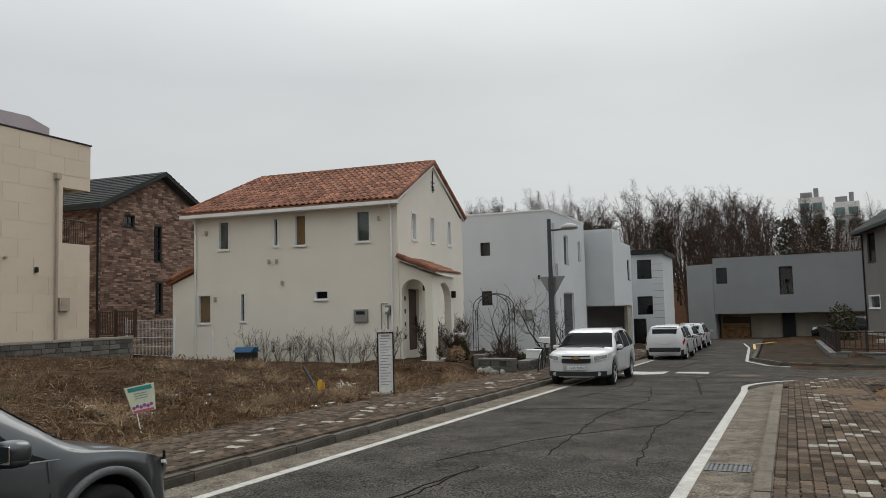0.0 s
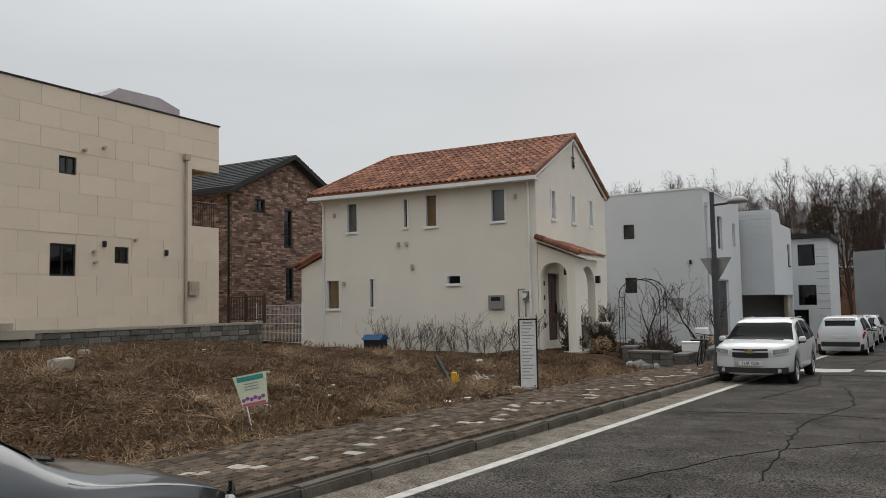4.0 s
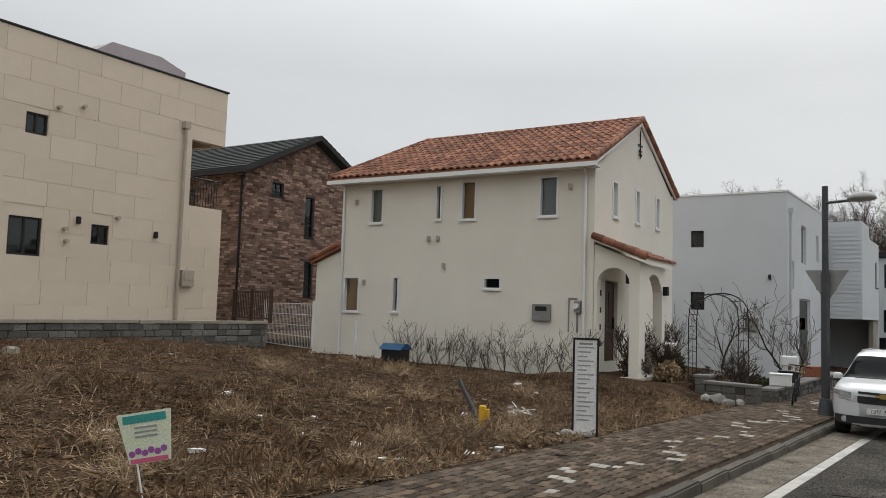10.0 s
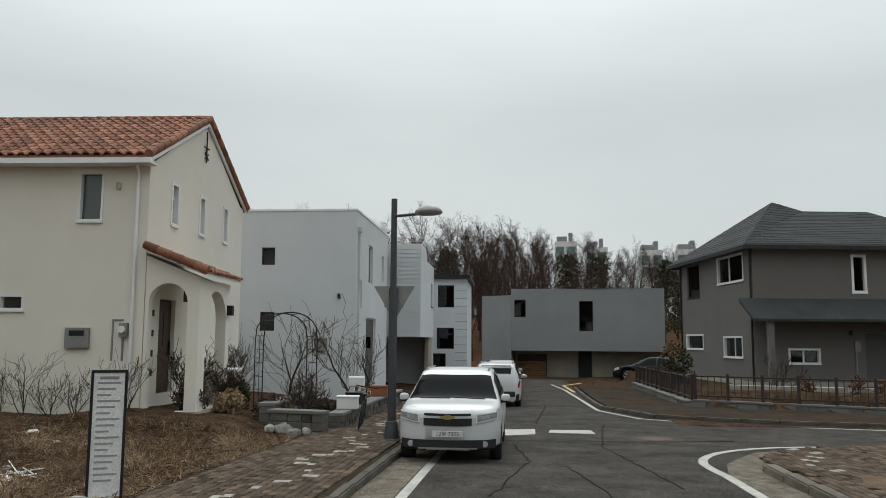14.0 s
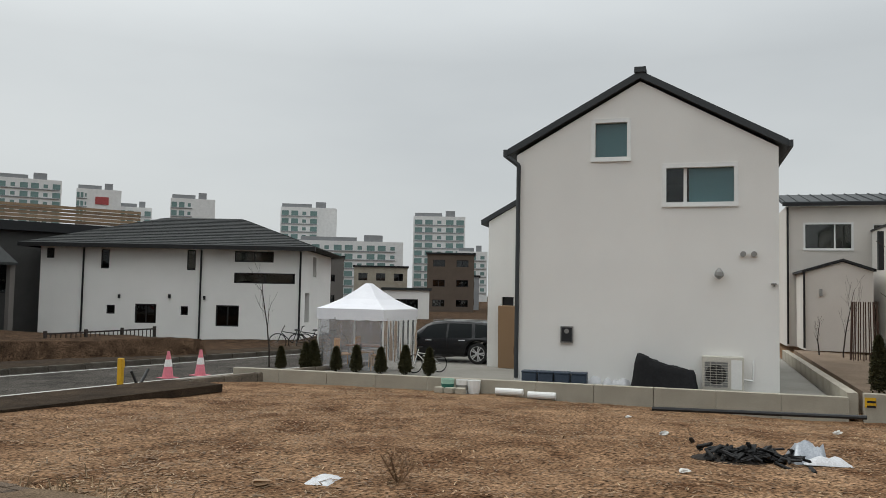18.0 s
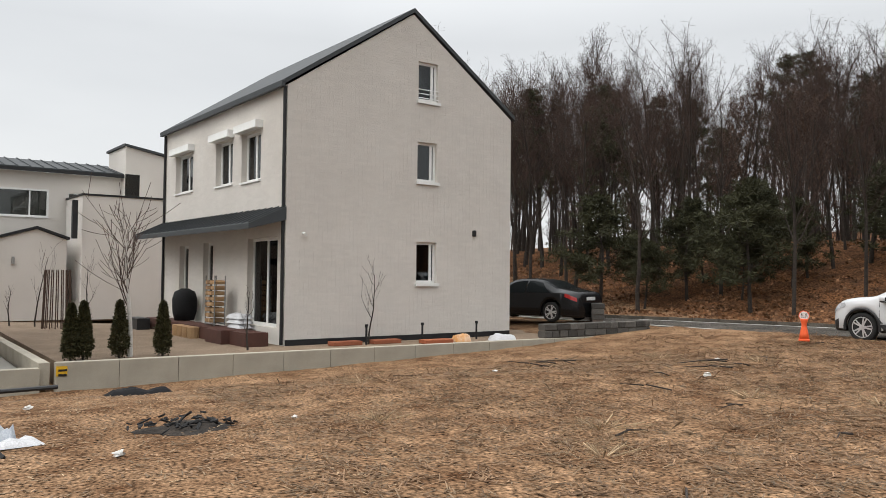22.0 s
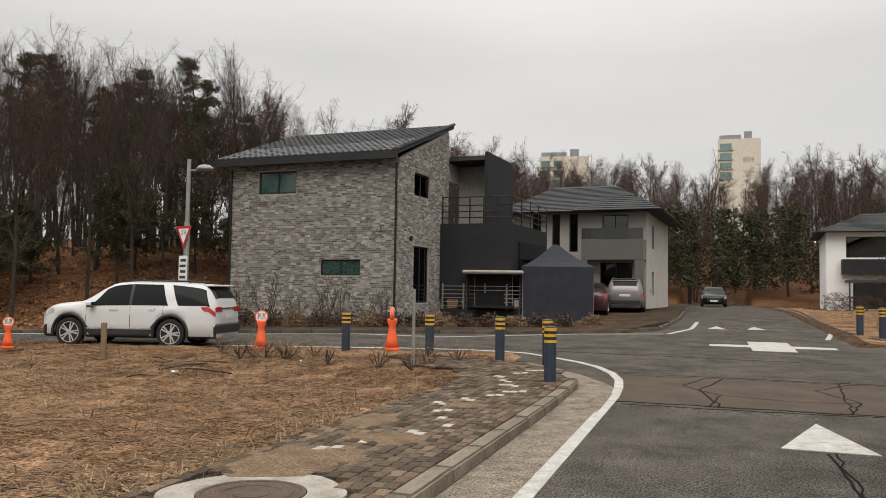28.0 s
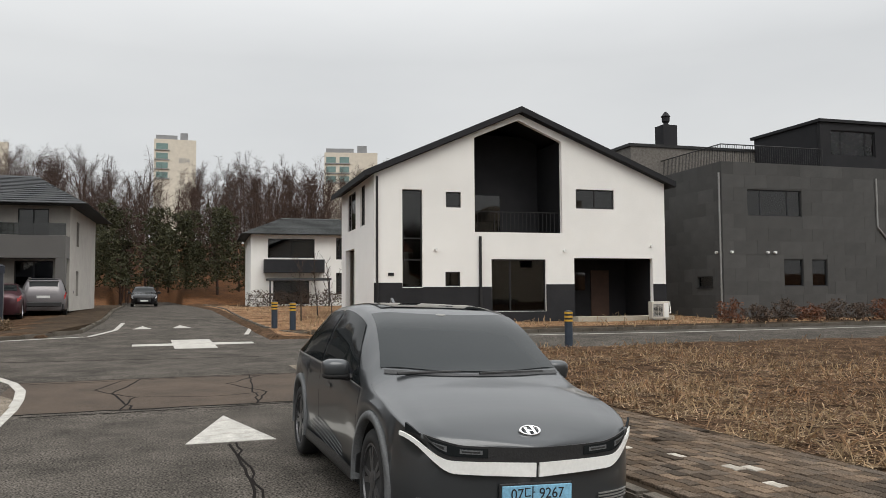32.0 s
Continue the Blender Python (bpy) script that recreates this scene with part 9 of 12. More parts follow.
for x in (-0.48, 0.48):
    for y in (-0.28, 0.28):
        part("leg", tubes(((x, y, 0), (x, y, 0.6), 0.02), n=6), GREY_METAL, tb)


def bicycle(m, label, frame_mat, group=""):
    root = holder("bicycle", label, "bicycle", m, group)
    for y in (-0.5, 0.5):
        w = holder("wheel", "", "", pose(0, y, 0.33, 0, 90, 0))
        w.parent = root
        bm = bmesh.new()
        ring = [[bm.verts.new(((0.315 + 0.018 * math.cos(b)) * math.cos(2 * math.pi * k / 28), (0.315 + 0.018 * math.cos(b)) * math.sin(2 * math.pi * k / 28), 0.018 * math.sin(b))) for b in (0, 1.57, 3.14, 4.71)] for k in range(28)]
        for k in range(28):
            for i in range(4):
                bm.faces.new((ring[k][i], ring[(k + 1) % 28][i], ring[(k + 1) % 28][(i + 1) % 4], ring[k][(i + 1) % 4]))
        part("tyre", bm, RUBBER, w)
        bm = bmesh.new()
        for k in range(14):
            tube(bm, (0, 0, 0), (0.3 * math.cos(k * 0.449), 0.3 * math.sin(k * 0.449), 0), 0.0025, n=3)
        part("spoke_ring", bm, GREY_METAL, w)
    part("frame", tubes(((0, -0.5, 0.33), (0, -0.05, 0.3), 0.014), ((0, -0.05, 0.3), (0, -0.2, 0.75), 0.016), ((0, -0.16, 0.65), (0, 0.33, 0.72), 0.018), ((0, -0.05, 0.3), (0, 0.35, 0.66), 0.02), ((0, -0.5, 0.33), (0, -0.17, 0.66), 0.012), ((0, 0.31, 0.85), (0, 0.5, 0.33), 0.016), n=6), frame_mat, root)
    part("saddle", boxes((-0.06, 0.06, -0.33, -0.1, 0.76, 0.81), bevel=0.02), BLACK_PLASTIC, root)
    part("handlebar", tubes(((-0.26, 0.26, 0.92), (0.26, 0.26, 0.92), 0.014), ((0, 0.31, 0.84), (0, 0.27, 0.92), 0.014), n=6), BLACK_METAL, root)
    return root


bicycle(pose(-7.95, 25.9, ground_height(-7.95, 25.9) + 0.1, 0, 8, 8), "black bicycle leaning at the garden wall", BLACK_METAL)
bicycle(pose(14.75, 21.5, -0.38, 0, 6, 60) @ Matrix.Scale(0.72, 4), "small pale bicycle beside the tent", WHITE_METAL)
for k in range(3):
    bicycle(pose(19.6 + 0.5 * k, 30.7 - 0.5 * k, -0.55, 0, 7, 40 + 15 * k), "parked bicycle beyond the terrace", (BLACK_METAL, BLACK_METAL, GREY_METAL)[k], "bicycles beyond the terrace")

# things beside the white gabled house
CARTON = surf("brown carton", (0.33, 0.215, 0.125), 0.85, (0.28, 0.18, 0.10), 0.6, 2.0)
cb = holder("cardboard_box", "tall brown cardboard box leaning at the wall", "box", pose(17.25, 20.75, -0.38, 3, 0, -75))
part("body", boxes((0, 0.85, 0, 0.25, 0, 1.75), bevel=0.01), CARTON, cb)
part("print", boxes((0.45, 0.6, -0.003, -0.0005, 0.4, 0.6)), surf("brown print", (0.13, 0.08, 0.05), 0.8), cb)
BLUE_BIN = surf("dark blue plastic", (0.035, 0.05, 0.075), 0.5, (0.05, 0.065, 0.09), 0.6, 4.0)
for k in range(4):
    bn = holder("storage_bin", "dark blue plastic bin at the house wall", "bin", pose(14.05 + 0.1 * k, 18.35 - 0.36 * k, -0.38, 0, 0, -75), "blue bins at the house wall")
    part("body", boxes((0, 0.34, -0.36, -0.04, 0, 0.3), bevel=0.02), BLUE_BIN, bn)
    part("lid", boxes((-0.01, 0.35, -0.37, -0.03, 0.3, 0.34), bevel=0.01), BLUE_BIN, bn)


def heap(name, label, m, w, d, h, material, seed, category, n=20, rough=0.2, lean=0.0, sharp=3):
    """A covered or loose heap: a bulging cloth-like dome."""
    bm = bmesh.new()
    grid = []
    for j in range(n + 1):
        row = []
        for i in range(n + 1):
            u, v = -1 + 2 * i / n, -1 + 2 * j / n
            q = max(0.0, 1 - max(abs(u) ** sharp, abs(v) ** sharp)) ** 0.5 * (1 - lean * u)
            z = h * q * (0.8 + rough * noise.noise(Vector((u * 2, v * 2, seed))) + 0.35 * rough * noise.noise(Vector((u * 6, v * 6, seed))))
            row.append(bm.verts.new((u * w / 2, v * d / 2, max(0.0, z))))
        grid.append(row)
    for a, b in zip(grid, grid[1:]):
        for i in range(n):
            bm.faces.new((a[i], a[i + 1], b[i + 1], b[i]))
    return thing(name, bm, material, label, category, m, smooth=True)


TARP = surf("black tarpaulin", (0.010, 0.010, 0.011), 0.8, (0.017, 0.017, 0.018), 0.6, 3.0, 20.0, 0.1, 0.3, spec=0.2)
tp = bmesh.new()
rows = []
for k in range(31):
    u = k / 30
    top = 0.08 + 0.74 * ease(u, 0.0, 0.1) - 0.2 * ease(u, 0.1, 0.55) - 0.12 * ease(u, 0.5, 0.95) - 0.42 * ease(u, 0.93, 1.0) ** 2
    row = []
    for i in range(17):
        v = -1 + i / 8
        q = min(1.0, (1 - abs(v)) * 2.6) ** 0.6
        fold = 0.028 * noise.noise(Vector((u * 9 + 2 * v, v * 1.3, 4.0))) + 0.014 * noise.noise(Vector((u * 22, v * 5, 9.0)))
        row.append(tp.verts.new((-0.7 + 1.42 * u + 0.05 * (1 - q), v * (0.22 + 0.08 * (1 - q)) + fold, max(0.0, top * q + fold * q * 1.6))))
    rows.append(row)
for a, b in zip(rows, rows[1:]):
    for i in range(16):
        tp.faces.new((a[i], b[i], b[i + 1], a[i + 1]))
thing("tarpaulin", tp, TARP, "black tarpaulin draped over stacked goods", "tarpaulin", pose(14.6, 15.27, -0.39, 0, 0, -75), smooth=True)
CLEAR_BAG = surf("white plastic bag", (0.55, 0.55, 0.56), 0.4, (0.45, 0.45, 0.46), 0.6, 8.0)
for k in range(3):
    heap("plastic_bag", "crumpled white plastic bag at the wall", pose(14.65 + 0.06 * k, 16.85 - 0.3 * k, -0.39, 0, 0, 40 * k), 0.4, 0.35, 0.26, CLEAR_BAG, 10 + k, "bag", 8, 0.5)


FAN_GREY = surf("shaded fan opening", (0.20, 0.20, 0.20), 0.7)


AC_BEIGE = surf("aged beige casing", (0.56, 0.53, 0.47), 0.55, (0.48, 0.45, 0.39), 0.6, 3.0)


def ac_unit(m, label):
    root = holder("air_conditioner", label, "air conditioner", m)
    part("body", boxes((0, 0.8, 0, 0.3, 0.06, 0.76), bevel=0.012), AC_BEIGE, root)
    part("fan_opening", boxes((0.04, 0.5, -0.006, -0.001, 0.14, 0.66)), FAN_GREY, root)
    part("fan", tubes(((0.27, -0.012, 0.4), (0.27, -0.007, 0.4), 0.2), n=24), BLACK_PLASTIC, root)
    for k in range(11):
        part("guard_bar", boxes((0.04, 0.5, -0.02, -0.014, 0.15 + 0.05 * k, 0.158 + 0.05 * k)), AC_BEIGE, root)
    for k in range(5):
        part("guard_bar", boxes((0.045 + 0.112 * k, 0.053 + 0.112 * k, -0.026, -0.0205, 0.14, 0.66)), AC_BEIGE, root)
    part("side_panel", boxes((0.56, 0.76, -0.006, -0.001, 0.12, 0.7)), WHITE_METAL, root)
    for x in (0.08, 0.64):
        part("foot", boxes((x, x + 0.08, 0.02, 0.28, 0, 0.058)), GREY_METAL, root)
    part("pipe", tubes(((0.81, 0.2, 0.3), (0.98, 0.2, 0.28), 0.02), ((0.98, 0.2, 0.28), (1.0, 0.28, 0.75), 0.02), n=8), WHITE_METAL, root)
    return root


ac_unit(pose(14.93, 14.53, -0.38, 0, 0, -75) @ Matrix.Scale(1.07, 4), "white air conditioner unit on the terrace")
ac_unit(pose(-22.6, -18.6, 0.45, 0, 0, 176), "white air conditioner unit beside the entrance")
for k, (x, y) in enumerate(((12.2, 19.3), (12.36, 19.02), (12.44, 18.78))):
    bk = holder("bucket", "white plastic bucket on the bare earth", "bucket", at_ground(x, y), "buckets on the bare earth")
    part("body", lathe(bmesh.new(), [(0.12, 0), (0.15, 0.3), (0.14, 0.3), (0.11, 0.03)], 16), WHITE_METAL if k else surf("pale green bucket", (0.35, 0.55, 0.45), 0.5), bk)
    part("label_band", lathe(bmesh.new(), [(0.1345, 0.1), (0.1445, 0.2)], 16), (GREEN_BLIND, GREY_METAL, WHITE_METAL)[k], bk)
for x, y in ((12.55, 18.3), (12.82, 17.66)):
    thing("foam_pipe", tubes(((0, 0, 0.08), (0, -0.6, 0.08), 0.08), n=14), WHITE_METAL, "white pipe lying on the earth", "pipe", at_ground(x, y, 16))
thing("black_pipe", tubes(((0, 0, 0.04), (1.3, -3.6, 0.06), 0.04), n=8), BLACK_PLASTIC, "long black pipe lying along the wall", "pipe", at_ground(12.6, 14.9))
for k in range(3):
    thing("paving_block", boxes((0, 0.3, 0, 0.2, 0, 0.12), bevel=0.01), CONCRETE, "loose concrete block on the earth", "block", at_ground(11.95 + 0.05 * k, 19.3 - 0.26 * k, 12 * k), "loose concrete blocks")

# burnt heaps
CHAR = surf("charred wood", (0.012, 0.012, 0.013), 0.8, (0.03, 0.029, 0.028), 0.8, 9.0, 60.0, 0.3, 0.5, each=0.3)
ASH = surf("ash stained earth", (0.02, 0.017, 0.015), 0.97, (0.055, 0.042, 0.031), 0.8, 4.0, 30.0, 0.3, 0.6)
r = random.Random(77)
for cx, cy, w, n, big in ((6.75, 11.95, 0.62, 120, 0.5), (7.4, 9.5, 0.66, 70, 0.3)):
    root = holder("burnt_heap", "black charred rubbish heap on the earth", "heap", at_ground(cx, cy))
    bm = bmesh.new()
    lathe(bm, [(w * 0.95, -0.01), (w * 0.7, 0.012), (w * 0.3, 0.03)], 28)
    for v in bm.verts:
        v.co *= 0.85 + 0.55 * noise.noise(v.co * 2.3 + Vector((cx, cy, 0)))
    part("ash", bm, ASH, root)
    for k in range(n):
        s = r.uniform(0.08, 0.2) * big
        bm = boxes((-s, s, -s * r.uniform(0.15, 0.5), s * 0.3, -s * 0.15, s * 0.2), bevel=s * 0.1)
        for v in bm.verts:
            v.co += Vector((r.gauss(0, 0.1), r.gauss(0, 0.1), r.gauss(0, 0.07))) * s
        ob = part("charred_piece", bm, CHAR, root)
        ob.matrix_basis = pose(r.gauss(0, w * 0.26), r.gauss(0, w * 0.36), 0.04 + abs(r.gauss(0, 0.1)) * big, r.uniform(-30, 30), r.uniform(-30, 30), r.uniform(0, 360))
SILVER = surf("silver foil sheet", (0.36, 0.38, 0.41), 0.35, (0.26, 0.28, 0.30), 0.6, 6.0, metal=0.5)
heap("foil_sheet", "crumpled silver insulating sheet tented on the heap", at_ground(7.05, 11.42, 25, 0.0), 0.44, 0.36, 0.28, SILVER, 5, "sheet", 9, 0.5, 0.35, 1.8)
heap("foil_sheet", "flat white insulating sheet beside the heap", at_ground(6.98, 11.2, -70, 0.01), 0.5, 0.34, 0.07, CLEAR_BAG, 8, "sheet", 8, 0.9, 0.3, 6)
heap("flat_sheet", "flat white plastic sheet lying on the earth", at_ground(2.98, 15.0, 20, 0.0), 0.42, 0.26, 0.03, CLEAR_BAG, 9, "sheet", 8, 0.9, 0.0, 6)
heap("black_bag", "flat black plastic sheet by the wall", at_ground(13.6, 9.9, 100, 0.0), 1.2, 0.5, 0.12, TARP, 33, "sheet", 10, 1.2)

# firewood rack, grill and deck of the pale brick house
DECK = surf("red brown deck board", (0.085, 0.036, 0.026), 0.7, (0.06, 0.027, 0.02), 0.7, 4.0)
dk = holder("garden_deck", "red brown timber deck along the house", "deck", pose(17.85, 6.75, -0.17, 0, 0, 15))
for k in range(9):
    part("board", boxes((0.1 + k * 0.9, 0.98 + k * 0.9, 0.12, 0.72, 0.3, 0.34)), DECK, dk)
part("skirt", boxes((0.1, 8.2, 0.68, 0.72, 0, 0.298)), DECK, dk)
part("skirt", boxes((0.06, 0.1, 0.12, 0.72, 0, 0.34)), DECK, dk)
wr = holder("firewood_rack", "metal rack stacked with split firewood", "firewood", pose(20.72, 7.62, 0.18, 0, 0, 15) @ Matrix.Diagonal((0.85, 1.0, 0.92, 1.0)))
part("rack_frame", tubes(((0, 0, 0), (0, 0, 1.5), 0.02), ((0.8, 0, 0), (0.8, 0, 1.5), 0.02), ((0, 0.3, 0), (0, 0.3, 1.5), 0.02), ((0.8, 0.3, 0), (0.8, 0.3, 1.5), 0.02), ((0, 0, 0.05), (0.8, 0, 0.05), 0.02), ((0, 0.3, 0.05), (0.8, 0.3, 0.05), 0.02), n=6), GREY_METAL, wr)
LOG = surf("split firewood", (0.42, 0.27, 0.14), 0.85, (0.28, 0.17, 0.09), 0.7, 5.0, each=0.35)
for i in range(8):
    for k in range(6):
        bm = tubes(((0.08 + 0.128 * k, -0.02, 0.14 + 0.165 * i), (0.08 + 0.128 * k, 0.32, 0.14 + 0.165 * i), 0.06 + r.uniform(-0.01, 0.012)), n=6)
        part("log", bm, LOG, wr)
gr = holder("covered_grill", "round grill under a black cover", "grill", pose(23.6, 8.5, 0.175) @ Matrix.Scale(0.85, 4))
bm = lathe(bmesh.new(), [(0.34, 0.0), (0.42, 0.3), (0.44, 0.75), (0.36, 1.02), (0.14, 1.14)], 16)
for v in bm.verts:
    v.co.x += 0.03 * noise.noise(v.co * 4)
part("cover", bm, TARP, gr, smooth=True)
for k in range(3):
    heap("sandbag", "white filled sack on the timber deck", pose(19.75 + 0.06 * k, 7.33, 0.176 + 0.12 * k, 0, 0, 15 + 4 * k), 0.75, 0.42, 0.17, CLEAR_BAG, 40 + k, "sack", 8, 0.3)
for x, y, lbl, mat in ((18.75, 7.55, "long red brown planter before the deck", DECK), (24.7, 9.45, "black tub beside the grill", BLACK_PLASTIC)):
    thing("planter", boxes((0, 1.1, 0, 0.4, 0, 0.35), (0.05, 1.05, 0.05, 0.35, 0.35, 0.36), bevel=0.01), mat, lbl, "planter", pose(x, y, -0.17, 0, 0, 15))
for k in range(4):
    thing("log_stool", lathe(bmesh.new(), [(0.17, 0), (0.18, 0.3), (0.16, 0.31)], 12), LOG, "sawn log standing beside the deck", "log", pose(20.9 + 0.4 * k, 8.42 + 0.11 * k, -0.17), "sawn logs")
thing("flower_tray", boxes((0, 0.9, 0, 0.35, 0, 0.1), bevel=0.01), surf("terracotta tray", (0.36, 0.11, 0.05), 0.8), "terracotta tray on the wall edge", "tray", pose(17.35, 2.9, -0.16, 0, 0, -75))
heap("sandbag", "white sack lying on the wall", pose(17.6, 0.6, -0.12, 0, 0, -75), 0.8, 0.4, 0.2, CLEAR_BAG, 51, "sack", 8, 0.3)
ob = holder("wire_obelisk", "round wire plant cage in the garden", "plant cage", pose(25.8, 12.2, -0.17))
for k in range(16):
    q = k * math.pi / 8
    part("rod", tubes(((0.42 * math.cos(q), 0.42 * math.sin(q), 0), (0.36 * math.cos(q), 0.36 * math.sin(q), 1.85), 0.018), n=5), DARK_WOOD, ob)
for x, y in ((18.3, 4.4), (18.75, 2.7), (19.2, 0.9)):
    thing("garden_light", tubes(((0, 0, 0), (0, 0, 0.45), 0.03), ((0, 0, 0.45), (0, 0, 0.52), 0.045), n=8), BLACK_METAL, "short black garden light post", "lamp", pose(x - 0.55, y, -0.17), "garden lights")

# poles, lamps and bollards
NAVY_POST = surf("blue grey bollard", (0.022, 0.032, 0.048), 0.55, (0.04, 0.05, 0.066), 0.7, 5.0)
YELLOW_BAND = surf("yellow reflective band", (0.58, 0.34, 0.03), 0.5, (0.42, 0.25, 0.05), 0.6, 8.0)


def bollard(m, s=1.0):
    root = holder("bollard", "blue grey steel bollard with yellow and black bands", "bollard", m @ Matrix.Scale(s, 4), "bollards at the junction")
    part("post", lathe(bmesh.new(), [(0.1, -0.05), (0.1, 0.64)], 18), NAVY_POST, root, smooth=False)
    for k in range(5):
        part("band", lathe(bmesh.new(), [(0.105, 0.64 + 0.048 * k), (0.105, 0.686 + 0.048 * k)], 18), BLACK_PLASTIC if k % 2 else YELLOW_BAND, root)
    part("cap", lathe(bmesh.new(), [(0.102, 0.88), (0.085, 0.905), (0.02, 0.915)], 18), BLACK_PLASTIC, root)
    return root


bl = bollard(pose(-0.28, -3.6, slope(-3.6) + 0.12))
for x, y in ((0.3, -6.4), (1.42, -7.0), (3.22, -7.68), (5.25, -7.6), (-7.2, -18.1), (-7.6, -16.9), (-13.05, -8.6)):
    copy_thing(bl, pose(x, y, slope(y) + 0.07, 0, 0, 40 * x))
ORANGE = surf("orange traffic plastic", (0.80, 0.12, 0.035), 0.5, (0.65, 0.10, 0.035), 0.6, 4.0)
SIGN_WHITE = surf("white sign face", (0.72, 0.71, 0.69), 0.5)


def no_parking(m):
    root = holder("parking_cone", "orange no parking cone with a round white face", "traffic cone", m, "no parking cones")
    part("base", boxes((-0.19, 0.19, -0.19, 0.19, 0, 0.09), bevel=0.02), ORANGE, root)
    part("body", lathe(bmesh.new(), [(0.18, 0.09), (0.15, 0.28), (0.1, 0.52), (0.088, 0.6), (0.105, 0.68), (0.14, 0.8), (0.12, 0.84)], 18), ORANGE, root, smooth=True)
    part("head", tubes(((0, -0.045, 0.95), (0, 0.045, 0.95), 0.19), n=22), ORANGE, root)
    for s in (-1, 1):
        face = part("face", tubes(((0, s * 0.046, 0.95), (0, s * 0.052, 0.95), 0.16), n=22), SIGN_WHITE, root, "round white sign face")
        words("집 앞", 0.115, INK, face, pose(0, s * 0.0535, 1.005, 90, 0, 0 if s < 0 else 180), "lettering", 0.002)
        words("주차금지", 0.068, INK, face, pose(0, s * 0.0535, 0.895, 90, 0, 0 if s < 0 else 180), "lettering", 0.001)
        a, b = sorted((s * 0.051, s * 0.0545))
        part("red_bar", boxes((-0.15, 0.15, a, b, 0.94, 0.95)), TAIL_LENS, face)
    return root


cn = no_parking(pose(7.1, -6.95, 0.2, 0, 0, 205) @ Matrix.Scale(0.8, 4))
copy_thing(cn, pose(4.22, -7.9, 0.22, 0, 0, 290) @ Matrix.Scale(1.1, 4))
copy_thing(cn, pose(12.5, -4.95, 0.15, 0, 0, 225) @ Matrix.Scale(0.8, 4))
thing("sign_post", tubes(((0, 0, -0.1), (0, 0, 1.5), 0.03), n=10), GREY_METAL, "thin grey steel post without a sign", "post", at_ground(2.6, -4.95))
thing("wooden_post", boxes((-0.05, 0.05, -0.04, 0.04, -0.1, 0.75), bevel=0.008), WOOD, "pale weathered wooden post on the lot", "post", at_ground(8.9, -3.9, 20))


def street_lamp(label, m, high, arm, turn, mat):
    """A pole with one arm towards +x (turned) and a flat round-nosed head."""
    root = holder("street_lamp", label, "street lamp", m)
    part("base_plate", lathe(bmesh.new(), [(0.16, 0), (0.16, 0.03), (0.11, 0.35), (0.1, 0.36)], 16), mat, root)
    part("pole", tubes(((0, 0, 0.3), (0, 0, high * 0.62), 0.085, 0.085), ((0, 0, high * 0.62), (0, 0, high), 0.065, 0.06), n=14), mat, root)
    c, s = math.cos(radians(turn)), math.sin(radians(turn))
    z = high - 0.35
    part("arm", tubes(((0, 0, z), (arm * c, arm * s, z - 0.02), 0.03), n=8), mat, root)
    bm = bmesh.new()
    lathe(bm, [(0.04, 0.12), (0.14, 0.1), (0.22, 0.03), (0.24, -0.03), (0.2, -0.05)], 18)
    for v in bm.verts:
        v.co.x *= 1.25
    ob = part("lamp_head", bm, GREY_METAL, root, "pale grey lamp head", smooth=True)
    ob.matrix_basis = pose(arm * c + 0.2 * c, arm * s + 0.2 * s, z, 0, 0, turn)
    return root


def triangle_sign(root, z, turn, face, back=True):
    """An inverted triangular road sign clamped to its pole."""
    bm = prism(bmesh.new(), [(-0.42, -0.11, z + 0.3), (0.42, -0.11, z + 0.3), (0.0, -0.11, z - 0.4)], (0, 0.012, 0))
    ob = part("sign_panel", bm, GREY_METAL, root, "grey back of a triangular road sign" if back else "triangular yield sign")
    ob.matrix_basis = pose(0, 0, 0, 0, 0, turn)
    if face:
        bm = prism(bmesh.new(), [(-0.42, -0.1145, z + 0.3), (0.42, -0.1145, z + 0.3), (0.0, -0.1145, z - 0.4)], (0, 0.003, 0))
        part("red_border", bm, RED, ob)
        bm = prism(bmesh.new(), [(-0.28, -0.119, z + 0.22), (0.28, -0.119, z + 0.22), (0.0, -0.119, z - 0.24)], (0, 0.004, 0))
        part("white_field", bm, SIGN_WHITE, ob)
        words("양보", 0.17, INK, ob, pose(0, -0.1205, z + 0.1, 90, 0, 0))
    for dz in (0.2, -0.12):
        bm = boxes((-0.2, 0.2, -0.097, -0.085, z + dz, z + dz + 0.05))
        part("clamp", bm, GREY_METAL, ob)
    return ob


sl = street_lamp("dark steel street lamp with a triangular sign panel", pose(-6.85, 23.56, slope(23.56) + 0.1), 4.72, 0.72, -35, STEEL)
triangle_sign(sl, 2.68, 176, False)
sl = street_lamp("grey street lamp with a yield sign", pose(12.3, -11.2, 0.42), 5.1, 0.6, 160, GREY_METAL)
triangle_sign(sl, 2.75, 158, True, False)
ob = part("info_panel", boxes((-0.22, 0.22, -0.11, -0.09, 1.35, 2.15)), SIGN_WHITE, sl, "white panel with dark marks")
ob.matrix_basis = pose(0, 0, 0, 0, 0, 158)
for k in range(4):
    part("mark", boxes((-0.17 + 0.04 * (k % 2), 0.16, -0.1135, -0.1105, 1.46 + 0.17 * k, 1.54 + 0.17 * k)), NAVY_POST, ob)
